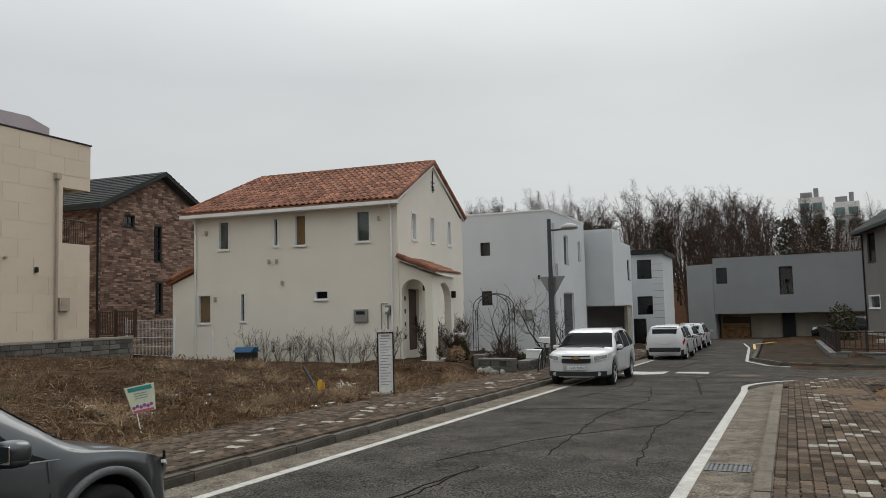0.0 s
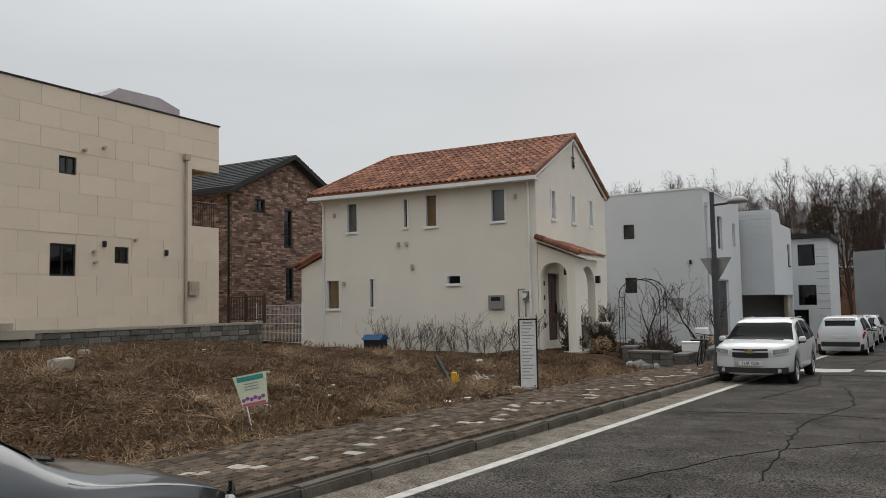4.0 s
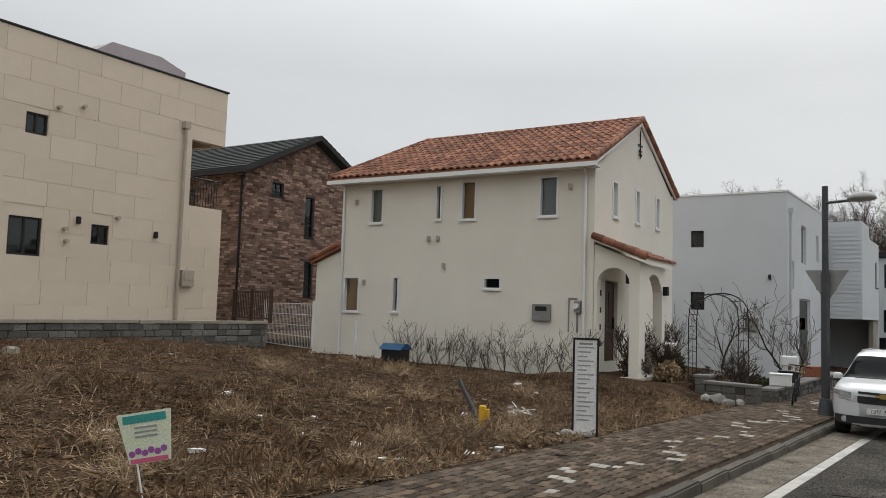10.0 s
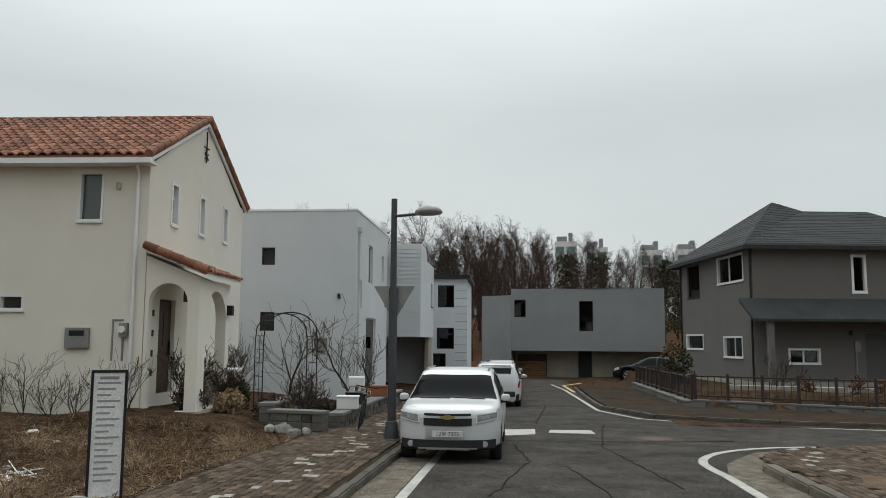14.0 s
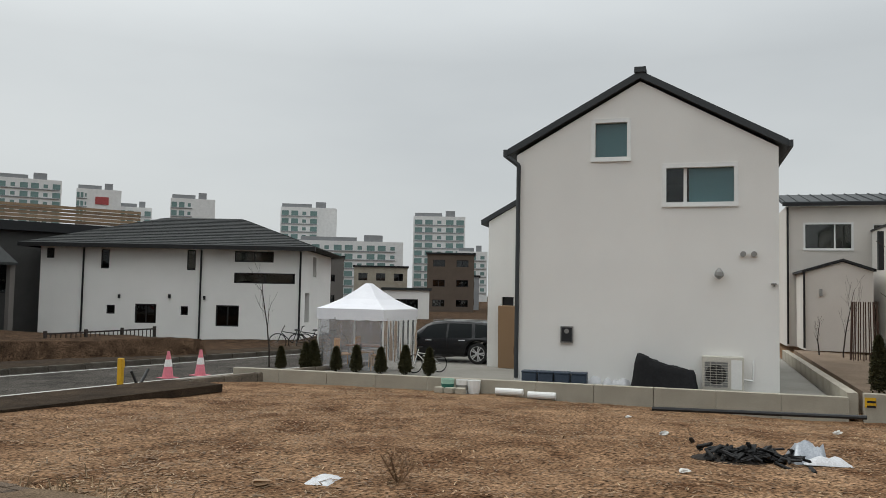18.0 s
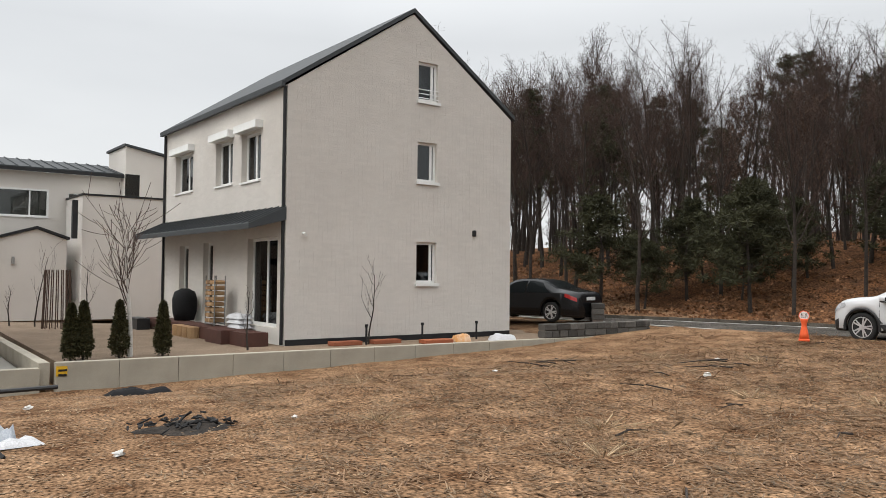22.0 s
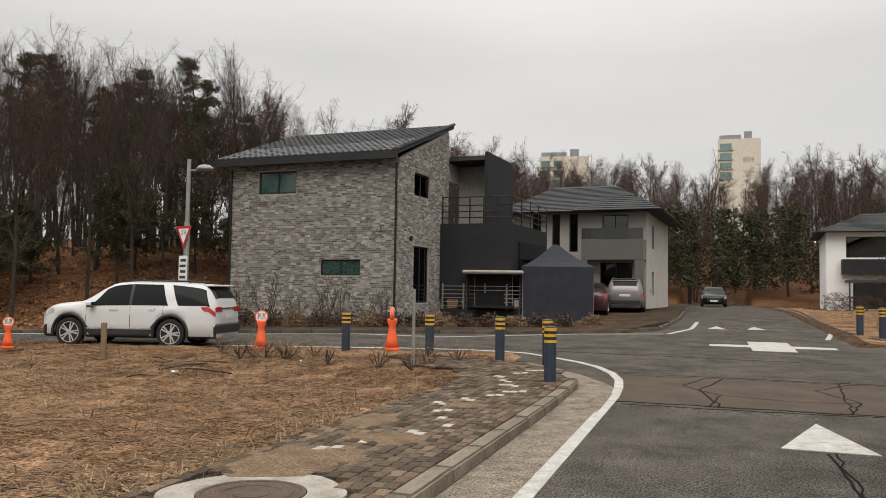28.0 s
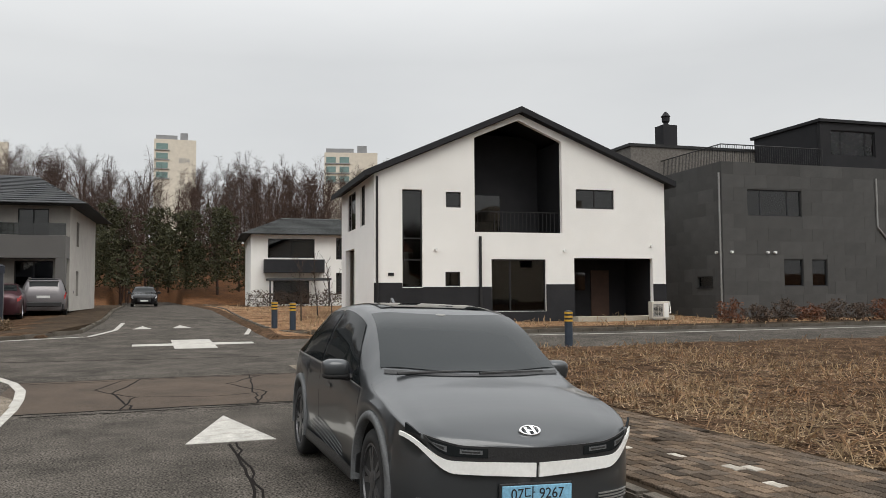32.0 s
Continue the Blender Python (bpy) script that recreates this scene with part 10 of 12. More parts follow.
thing("meter_cabinet", boxes((0, 0.6, 0, 0.3, 0, 1.1), bevel=0.01), GREY_METAL, "grey metal cabinet beside the brick house", "cabinet", pose(15.9, -17.3, 0.45, 0, 0, 176))

# small things of the left hand lot
ib = holder("info_board", "white standing notice board in a black frame", "notice board", at_ground(-8.85, 16.5, 24))
part("panel", boxes((-0.16, 0.16, -0.01, 0.01, 0.08, 1.42)), SIGN_WHITE, ib)
for x in (-0.175, 0.175):
    part("upright", boxes((x - 0.015, x + 0.015, -0.02, 0.02, -0.05, 1.45)), BLACK_METAL, ib)
part("top_bar", boxes((-0.16, 0.16, -0.02, 0.02, 1.421, 1.45)), BLACK_METAL, ib)
for k in range(17):
    part("text_line", boxes((-0.12, 0.12 - 0.05 * (k % 3), -0.013, -0.0105, 1.3 - 0.066 * k, 1.32 - 0.066 * k)), APT_GREY, ib)
part("heading", boxes((-0.1, 0.1, -0.0135, -0.0105, 1.35, 1.38)), GREY_METAL, ib)
for k in range(4):
    thing("stone", boxes((-0.09, 0.09, -0.06, 0.06, 0, 0.09), bevel=0.03), PALE_STONE, "pale stone at the foot of the board", "stone", at_ground(-8.85 + 0.15 * (k - 1.5), 16.38 + 0.04 * k, 50 * k), "stones at the board")
ps = holder("small_sign", "small printed sign on a leaning stick", "sign", at_ground(-9.51, 9.61, 40) @ Matrix.Rotation(radians(-12), 4, "Y") @ Matrix.Scale(0.92, 4))
part("stick", tubes(((0, 0.012, -0.05), (0, 0.012, 0.78), 0.01), n=6), WHITE_METAL, ps)
bm = prism(bmesh.new(), [(-0.17, 0, 0.33), (0.19, 0, 0.33), (0.24, 0, 0.78), (-0.24, 0, 0.78)], (0, 0.004, 0))
pn = part("panel", bm, surf("pale green print", (0.60, 0.66, 0.45), 0.6, (0.68, 0.70, 0.62), 0.7, 5.0), ps)
pn.matrix_basis = pose(0.1, 0, 0.02, 0, 2, 0)
part("heading", boxes((-0.19, 0.19, -0.004, -0.001, 0.69, 0.76)), surf("teal print", (0.05, 0.30, 0.28), 0.6), pn)
for k in range(3):
    part("text_line", boxes((-0.1, 0.1, -0.004, -0.001, 0.56 + 0.04 * k, 0.575 + 0.04 * k)), APT_GREY, pn)
for k in range(6):
    part("printed_flower", tubes(((-0.14 + 0.056 * k, -0.003, 0.42 + 0.02 * (k % 2)), (-0.14 + 0.056 * k, -0.001, 0.42 + 0.02 * (k % 2)), 0.03), n=8), surf("purple print", (0.32, 0.10, 0.34), 0.6), pn)
part("pink_strip", boxes((-0.16, 0.17, -0.0045, -0.0042, 0.335, 0.375)), surf("pink print", (0.60, 0.12, 0.22), 0.6), pn)
YEL = surf("yellow gas marker", (0.62, 0.36, 0.02), 0.5, (0.5, 0.28, 0.02), 0.6, 6.0)
for x, y, h in ((-10.15, 15.75, 0.34), (7.5, 24.15, 0.62)):
    gm = holder("marker_post", "yellow marker post on the lot", "post", at_ground(x, y, 20))
    part("post", boxes((-0.05, 0.05, -0.05, 0.05, -0.05, h), bevel=0.01), YEL, gm)
    part("bracket", boxes((0.052, 0.1, -0.03, 0.03, h - 0.2, h - 0.05), bevel=0.005), YEL, gm)
thing("bent_pipe", tubes(((0, 0, 0), (-0.55, 0.2, 0.62), 0.035), n=8), BLACK_PLASTIC, "black pipe sticking out of the ground", "pipe", at_ground(-10.3, 15.95))
thing("bent_pipe", tubes(((0, 0, 0), (0.3, 0.1, 0.35), 0.035), ((0, 0, 0), (-0.15, 0.05, 0.35), 0.03), n=8), BLACK_PLASTIC, "black pipe sticking out of the ground", "pipe", at_ground(7.9, 24.1))
for x, y in ((9.45, 25.1), (10.3, 25.0)):
    cn2 = holder("traffic_cone", "pink and white traffic cone at the roadside", "traffic cone", at_ground(x, y, 0, 0.12), "pink cones")
    part("base", boxes((-0.17, 0.17, -0.17, 0.17, 0, 0.035)), surf("faded pink plastic", (0.62, 0.17, 0.22), 0.6), cn2)
    part("body", lathe(bmesh.new(), [(0.13, 0.035), (0.03, 0.62)], 14), surf("pink plastic", (0.66, 0.2, 0.25), 0.6), cn2)
    part("sleeve", lathe(bmesh.new(), [(0.093, 0.28), (0.066, 0.44)], 14), SIGN_WHITE, cn2)
for x, y, s in ((-14.3, 9.9, 0.7), (-16.3, 9.3, 0.5), (-13.5, 8.2, 0.4), (-17.6, 12.5, 0.4)):
    bm = boxes((-0.24 * s, 0.24 * s, -0.16 * s, 0.16 * s, -0.05, 0.26 * s), bevel=0.02)
    for v in bm.verts:
        v.co += Vector((r.gauss(0, 0.02), r.gauss(0, 0.02), r.gauss(0, 0.012)))
    thing("concrete_lump", bm, CONCRETE, "pale broken concrete block in the grass", "block", at_ground(x, y, 70 * x))

# at the cream house: wire gate, posts, kennel, hedge, garden
wg = holder("wire_gate", "white welded wire gate panel on posts", "gate", pose(-24.4, 24.3, 0.32, 0, 0, bearing((-24.4, 24.3), (-20.75, 22.9))))
ln = math.dist((-24.4, 24.3), (-20.75, 22.9))
for x in (0.0, ln):
    part("post", tubes(((x, 0, -0.1), (x, 0, 1.5), 0.045), n=10), WHITE_METAL, wg)
for k in range(1, 34):
    part("wire", tubes(((ln * k / 34, 0, 0.08), (ln * k / 34, 0, 1.4), 0.005), n=4), WHITE_METAL, wg)
for k in range(5):
    part("rail", tubes(((0.04, 0, 0.08 + 0.33 * k), (ln - 0.04, 0, 0.08 + 0.33 * k), 0.011), n=5), WHITE_METAL, wg)
thing("white_post", tubes(((0, 0, -0.1), (0, 0, 1.0), 0.04), n=8), WHITE_METAL, "white painted steel post", "post", pose(-18.8, 22.6, 0.3))
kn = holder("dog_house", "low dark kennel with a blue roof", "dog house", pose(-17.85, 23.25, ground_height(-17.85, 23.25), 0, 0, 5) @ Matrix.Scale(0.74, 4))
part("body", boxes((-0.42, 0.42, -0.35, 0.35, 0, 0.5), bevel=0.02), BLACK_PLASTIC, kn)
part("roof", prism(bmesh.new(), [(-0.5, -0.42, 0.5), (-0.5, 0.42, 0.5), (-0.5, 0.1, 0.72), (-0.5, -0.1, 0.72)], (1.0, 0, 0)), surf("blue plastic", (0.02, 0.085, 0.19), 0.5), kn)
for k in range(11):
    bare_tree("bare pruned shrub along the house wall", at_ground(-18.0 + 0.55 * k, 23.75 + 0.03 * k, 50 * k), 400 + k, 1.0 + 0.25 * (k % 3 == 0), 0.012, "bare shrubs along the wall", None, None, name="shrub", category="shrub", stems=4, bare=0.1, counts=(5, 2, 1), reach=0.5, finest=0.004, wobble=0.2)
tr = holder("garden_arch", "black metal garden arch with open lattice sides", "arch", pose(-10.25, 28.1, ground_height(-10.25, 28.1) - 0.02, 0, 0, 32) @ Matrix.Diagonal((1.0, 1.0, 1.22, 1.0)))
for y in (0.0, 0.9):
    pts = [(-0.7, y, 0), (-0.7, y, 1.6)] + [(-0.7 * math.cos(k * math.pi / 10), y, 1.75 + 0.45 * math.sin(k * math.pi / 10)) for k in range(1, 10)] + [(0.7, y, 1.6), (0.7, y, 0)]
    part("hoop", tubes(*[(p, q, 0.014) for p, q in zip(pts, pts[1:])], n=6), BLACK_METAL, tr)
for x in (-0.7, 0.7):
    for k in range(6):
        part("rung", tubes(((x, 0, 0.3 + 0.28 * k), (x, 0.9, 0.3 + 0.28 * k), 0.009), n=5), BLACK_METAL, tr)
    part("upright", tubes(((x, 0.4, 0.3), (x, 0.4, 1.7), 0.008), n=5), BLACK_METAL, tr)
for x, z in ((-0.45, 2.03), (0.45, 2.03), (-0.2, 2.17), (0.2, 2.17)):
    part("rung", tubes(((x, 0, z), (x, 0.9, z), 0.009), n=5), BLACK_METAL, tr)
for x, y, h, s in ((-10.5, 28.9, 2.1, 1), (-9.1, 30.2, 2.3, 1), (-9.0, 32.4, 2.0, 1), (-12.3, 29.5, 1.7, 3), (-11.2, 26.3, 1.0, 4), (-9.4, 26.6, 1.1, 4), (-11.9, 25.6, 1.1, 4)):
    bare_tree("bare pruned garden tree with dark limbs" if s == 1 else "leafless garden shrub with thin stems", at_ground(x, y, 60 * x), int(500 + 7 * y + s), h, 0.045 if s == 1 else 0.014, "", None, None, name="garden_tree" if s == 1 else "shrub", category="tree" if s == 1 else "shrub", stems=s, bare=0.25, counts=(7, 4, 2), reach=0.55, finest=0.006, wobble=0.22)


def bush(label, m, seed, w, h, mat, n=160, blades=6, size=0.12, thin=0.22):
    r2 = random.Random(seed)
    root = holder("bush", label, "bush", m)
    part("stem", tubes(*[((0, 0, -0.03), (r2.gauss(0, w * 0.25), r2.gauss(0, w * 0.25), h * r2.uniform(0.5, 0.9)), 0.008) for _ in range(9)], n=4), BARK if h > 0.3 else mat, root)
    pts = []
    while len(pts) < n:
        p = Vector((r2.uniform(-1, 1), r2.uniform(-1, 1), r2.uniform(0, 1)))
        if Vector((p.x, p.y, (p.z - 0.4) * 1.6)).length < 0.95 + 0.15 * noise.noise(p * 3 + Vector((seed, 0, 0))):
            pts.append(Vector((p.x * w / 2, p.y * w / 2, p.z * h)))
    vs, fs = tufts(pts, seed, blades, size, size * thin)
    ob = new("foliage", raw_mesh("foliage", vs, fs, mat))
    ob.parent = root
    return root


RUST_LEAF = leafy("rusty shrub leaves", (0.16, 0.06, 0.025), (0.09, 0.04, 0.025))
BROWN_LEAF = leafy("dark brown shrub", (0.05, 0.034, 0.025), (0.085, 0.055, 0.038))
for x, y, w, h, mat in ((-11.6, 25.2, 0.75, 0.7, BROWN_LEAF), (-9.9, 25.9, 1.0, 0.65, BROWN_LEAF), (-9.3, 28.2, 0.9, 0.5, THUJA), (-10.9, 25.7, 0.7, 0.5, STRAW), (-9.5, 25.6, 0.7, 0.45, STRAW_DARK), (-8.9, 31.4, 0.8, 0.8, STRAW)):
    bush("dry brown garden bush" if mat is not THUJA else "dark evergreen garden bush", at_ground(x, y), int(x * 10 + y), w, h, mat)
for x, w, mat in ((5.2, 0.5, RUST_LEAF), (6.6, 0.5, RUST_LEAF), (7.3, 0.6, RUST_LEAF), (8.2, 0.5, BROWN_LEAF), (9.0, 0.6, BROWN_LEAF)):
    bush("rust brown shrub behind the picket fence", pose(x, 37.4 - 0.42 * (x - 3.0), -0.45), int(x * 10), w, 1.1, mat, 90)
bush("conical evergreen shrub at the fence corner", pose(2.0, 42.5, -0.5), 61, 1.5, 2.2, THUJA, 320, 6, 0.16)
bare_tree("leafless multi stemmed shrub before the window", pose(5.0, 38.6, -0.4), 71, 1.6, 0.02, "", None, None, name="shrub", category="shrub", stems=5, bare=0.2, counts=(5, 3, 1), reach=0.4)
for k, (x, y, s) in enumerate(((-9.25, 24.5, 0.2), (-8.95, 24.2, 0.14), (-8.75, 24.45, 0.16), (-9.6, 24.6, 0.15), (-8.6, 24.0, 0.12))):
    bm = bmesh.new()
    bmesh.ops.create_icosphere(bm, subdivisions=1, radius=s)
    for v in bm.verts:
        v.co = Vector((v.co.x * 1.3, v.co.y, v.co.z * 0.75)) * (1 + 0.42 * noise.noise(v.co * 5 + Vector((k, 0, 0))))
    thing("boulder", bm, PALE_STONE, "pale rounded boulder at the garden edge", "boulder", at_ground(x, y, 40 * k, s * 0.45), "boulders at the garden edge")
mbx = holder("mailbox", "white mailbox on a post in the garden", "mailbox", pose(-8.75, 29.2, 0.0, 0, 0, 10))
part("body", boxes((-0.22, 0.22, -0.14, 0.14, 0.45, 0.72), bevel=0.03), WHITE_METAL, mbx)
part("post", boxes((-0.04, 0.04, -0.04, 0.04, -0.35, 0.448)), WOOD, mbx)
for x, y, mat, lbl in ((-8.6, 28.0, BLACK_PLASTIC, "black planter box on the garden wall"), (-8.55, 31.0, surf("terracotta pot", (0.34, 0.13, 0.07), 0.85), "terracotta plant pot on the garden wall"), (-8.5, 26.6, WHITE_METAL, "white planter box on the garden wall")):
    thing("plant_pot", boxes((-0.24, 0.24, -0.15, 0.15, 0, 0.26), (-0.26, 0.26, -0.17, 0.17, 0.26, 0.3), bevel=0.01), mat, lbl, "plant pot", pose(x + 0.1, y, 0.085, 0, 0, 5))
bx = holder("garden_chest", "grey storage chest with a white lid in the garden", "chest", pose(-12.6, 28.3, ground_height(-12.6, 28.3), 0, 0, 10))
part("body", boxes((-0.85, 0.85, -0.4, 0.4, 0, 0.95), bevel=0.02), CONCRETE, bx)
part("lid", boxes((-0.9, 0.9, -0.45, 0.45, 0.952, 1.05), bevel=0.02), WHITE_METAL, bx)

# deck, swing and navy tent of the grey brick house
dk = holder("raised_deck", "black raised deck with grey rails", "deck", pose(7.75, -21.9, 0.35, 0, 0, 176))
part("platform", boxes((0.05, 3.9, 0.0, 2.7, 0, 0.55)), CHARCOAL, dk)
for k in range(5):
    part("post", boxes((0.1 + 0.92 * k, 0.16 + 0.92 * k, 0.03, 0.09, 0.552, 1.6)), GREY_METAL, dk)
for k in range(6):
    part("rail", boxes((0.08, 3.85, 0.045, 0.075, 0.68 + 0.16 * k, 0.71 + 0.16 * k)), GREY_METAL, dk)
sw = holder("swing_bench", "dark swing bench under a beige canopy", "swing", pose(6.35, -20.9, slope(-20.9) + 0.1, 0, 0, 190))
part("canopy", boxes((-0.1, 2.3, -0.2, 1.0, 1.78, 1.92), bevel=0.05), surf("beige canopy cloth", (0.42, 0.385, 0.345), 0.9), sw)
for x in (0.05, 2.15):
    part("frame_leg", tubes(((x, -0.15, 0), (x, 0.35, 1.78), 0.03), ((x, 0.95, 0), (x, 0.45, 1.78), 0.03), n=8), BLACK_METAL, sw)
part("seat", boxes((0.3, 1.9, 0.1, 0.6, 0.42, 0.52), bevel=0.02), TARP, sw)
part("backrest", boxes((0.3, 1.9, 0.6, 0.68, 0.5, 1.02), bevel=0.02), TARP, sw)
for x in (0.35, 1.85):
    part("hanger", tubes(((x, 0.4, 0.52), (x, 0.4, 1.8), 0.012), n=5), GREY_METAL, sw)
canopy_tent("navy_tent", "navy blue folding tent with closed cloth sides", pose(4.15, -21.5, 0.5, 0, 0, 195), 2.75, 2.9, 2.15, 3.1, 0.25, TENT_NAVY, TENT_NAVY, "cloth_side", 0.03, 3)
thing("red_sign", boxes((0, 0.3, -0.02, 0, 0, 0.3)), RED, "small red sign on the brick wall", "sign", pose(8.5, -18.42, 2.3, 0, 0, 176))
for k in range(12):
    x = 14.8 - 0.62 * k
    bare_tree("leafless shrub before the grey brick house", pose(x, far_edge(x) - 2.6 - 0.25 * (k % 3), 0.3, 0, 0, 30 * k), 600 + k, 1.5 + 0.7 * (k % 4 == 1), 0.016, "shrubs before the brick house", None, None, name="shrub", category="shrub", stems=4, bare=0.15, counts=(5, 3, 1), reach=0.36, finest=0.005)
for k in range(16):
    x = 12.5 - 0.75 * k
    bush("low dry brown hedge bush by the pavement", pose(x, far_edge(x) - 1.9 if x > 2.5 else -17.6 - (2.5 - x) * 1.6, slope(-17) + 0.05), 640 + k, 0.85, 0.5, BROWN_LEAF if k % 3 else STRAW_DARK, 100)
for k in range(9):
    bush("rust brown hedge bush before the dark house", pose(-24.0 - 1.25 * k, -15.6 + 0.05 * k, 0.42), 680 + k, 1.2, 0.9 - 0.2 * (k % 2), RUST_LEAF if k % 3 == 0 else BROWN_LEAF, 150)
for k in range(5):
    bare_tree("thin young tree tied to stakes", pose(-9.2 - 1.1 * k, -24.0 - 2.0 * k, slope(-24 - 2 * k) + 0.05), 700 + k, 2.6, 0.03, "young trees on the lawn", None, None, name="sapling", bare=0.4, counts=(7, 3, 1), reach=0.3)
for k in range(6):
    bush("clipped dark hedge at the end of the lawn", pose(-9.8 - 1.4 * k, -41.5, 0.85), 720 + k, 1.7, 1.1, BROWN_LEAF, 160)
for k in range(5):
    bush("orange brown shrub along the far pavement", pose(0.6 + 0.2 * k, -36.0 - 3.2 * k, 0.85), 740 + k, 1.3, 1.0, RUST_LEAF, 130)

# covers and grates in the ground
IRON = surf("rusty cast iron", (0.11, 0.078, 0.058), 0.8, (0.07, 0.05, 0.04), 0.9, 7.0, 60.0, 0.25, 0.5, metal=0.2)
mh = holder("manhole_cover", "rusty round manhole cover in a pale concrete collar", "manhole cover", pose(0.42, 4.3, slope(4.3) + 0.095), kind="structure")
bm = bmesh.new()
lathe(bm, [(0.68, 0.0), (0.68, 0.026), (0.4, 0.034), (0.4, 0.0)], 40)
for v in bm.verts:
    if v.co.length > 0.6:
        v.co.xy *= 1 + 0.09 * noise.noise(v.co * 3)
part("concrete_collar", bm, surf("pale mortar", (0.36, 0.34, 0.30), 0.92, (0.19, 0.17, 0.14), 0.9, 4.0, 60.0, 0.15, 0.5), mh)
bm = lathe(bmesh.new(), [(0.392, 0.01), (0.392, 0.037), (0.36, 0.037), (0.355, 0.03), (0.3, 0.03), (0.295, 0.037), (0.22, 0.037), (0.215, 0.03), (0.14, 0.03), (0.135, 0.037), (0.05, 0.037)], 40)
part("iron_lid", bm, IRON, mh)
for k in range(16):
    q = radians(22.5 * k)
    part("rib", boxes((0.225, 0.29, -0.012, 0.012, 0.03, 0.036)), IRON, mh).matrix_basis = pose(0, 0, 0, 0, 0, 22.5 * k)
mh2 = holder("manhole_cover", "dark iron manhole cover in the asphalt", "manhole cover", pose(-1.55, 25.6, slope(25.6) + 0.002), kind="structure")
part("iron_lid", lathe(bmesh.new(), [(0.36, 0), (0.36, 0.01), (0.3, 0.01), (0.29, 0.006), (0.1, 0.008)], 32), IRON, mh2)
part("asphalt_ring", lathe(bmesh.new(), [(0.62, 0), (0.62, 0.005), (0.37, 0.006), (0.37, 0.0)], 32), PATCH, mh2)
dg = holder("drain_grate", "grey steel drain grate in the gutter", "drain grate", pose(-1.0, 9.7, slope(9.7) + 0.004), kind="structure")
part("frame", boxes((-0.24, 0.24, -0.22, -0.19, 0, 0.012), (-0.24, 0.24, 0.19, 0.22, 0, 0.012), (-0.24, -0.21, -0.19, 0.19, 0, 0.012), (0.21, 0.24, -0.19, 0.19, 0, 0.012)), STEEL, dg)
# thin black plate paints the darkness below the bars; there is no hole
part("pit_shade_plate", boxes((-0.21, 0.21, -0.19, 0.19, 0.0, 0.003)), INK, dg)
for k in range(8):
    part("bar", boxes((-0.2 + 0.052 * k, -0.17 + 0.052 * k, -0.19, 0.19, 0.003, 0.011)), STEEL, dg)

# litter and twigs
LITTER = surf("white litter", (0.62, 0.61, 0.58), 0.6, (0.5, 0.48, 0.44), 0.7, 9.0)
for k in range(46):
    left = k % 3 != 2
    x, y = (WALK_L - 0.3 - abs(r.gauss(0, 3.5)), r.uniform(7, 22)) if left else (r.uniform(1.8, 11), r.uniform(-6, 19))
    s = r.uniform(0.03, 0.075)
    bm = boxes((-s, s, -s * 0.7, s * 0.7, 0, s * 0.7), bevel=s * 0.2)
    for v in bm.verts:
        v.co += Vector((r.gauss(0, s * 0.25), r.gauss(0, s * 0.25), abs(r.gauss(0, s * 0.2))))
    thing("litter_scrap", bm, LITTER if k % 4 else CARTON, "scrap of pale litter on the earth", "litter", at_ground(x, y, 61 * k), "scraps of litter")
for k in range(30):
    x, y = (WALK_L - 0.3 - abs(r.gauss(0, 3.5)), r.uniform(7, 22)) if k % 2 else (r.uniform(2, 14), r.uniform(-6, 8))
    ln = r.uniform(0.3, 0.9)
    thing("twig", tubes(((0, 0, 0.02), (ln * 0.5, r.gauss(0, 0.06), 0.05), 0.012, 0.01), ((ln * 0.5, 0, 0.05), (ln, r.gauss(0, 0.1), 0.03), 0.01, 0.005), n=5), BARK if k % 3 else WOOD, "dry broken twig on the ground", "twig", at_ground(x, y, 47 * k), "dry twigs")
for k in range(14):
    x, y = r.uniform(1.6, 3.2) + 4.5 * r.random(), -6.2 + r.random() * 2.0
    bush("stubble of cut grey stems", at_ground(x, y), 800 + k, 0.6, 0.34, STRAW_DARK, 40, 4, 0.28, 0.014)
for k in range(34):
    x, y = (WALK_L - 0.4 - abs(r.gauss(0, 2.8)), r.uniform(8, 22))
    bush("tuft of standing dead grass", at_ground(x, y), 830 + k, 0.7, 0.2, STRAW if k % 2 else STRAW_DARK, 60, 5, 0.26, 0.012)
for k in range(14):
    bush("pale tuft of dry grass on the sandy lot", at_ground(r.uniform(2.5, 12.5), r.uniform(-5.0, 7.5)), 880 + k, 0.9, 0.1, STRAW if k % 3 else STRAW_BROWN, 60, 5, 0.17, 0.008)
bush("brown withered weed on the sandy lot", at_ground(3.3, 14.36), 871, 0.34, 0.3, STRAW_BROWN, 110, 5, 0.09, 0.05)
for cx, cy, n in ((6.1, -2.9, 16), (12.4, 2.1, 12), (9.2, 0.4, 7)):
    pile = holder("stick_pile", "loose heap of dry sticks on the earth", "sticks", at_ground(cx, cy), "heaps of dry sticks")
    for k in range(n):
        ln = r.uniform(0.4, 1.1)
        ob = part("stick", tubes(((-ln / 2, 0, 0.02), (0, r.gauss(0, 0.04), 0.04), 0.014, 0.012), ((0, 0, 0.04), (ln / 2, r.gauss(0, 0.05), 0.03), 0.012, 0.007), n=5), WOOD if k % 2 else BARK, pile)
        ob.matrix_basis = pose(r.gauss(0, 0.25), r.gauss(0, 0.3), 0.012 * k, r.uniform(-8, 8), r.uniform(-8, 8), r.gauss(75, 35))
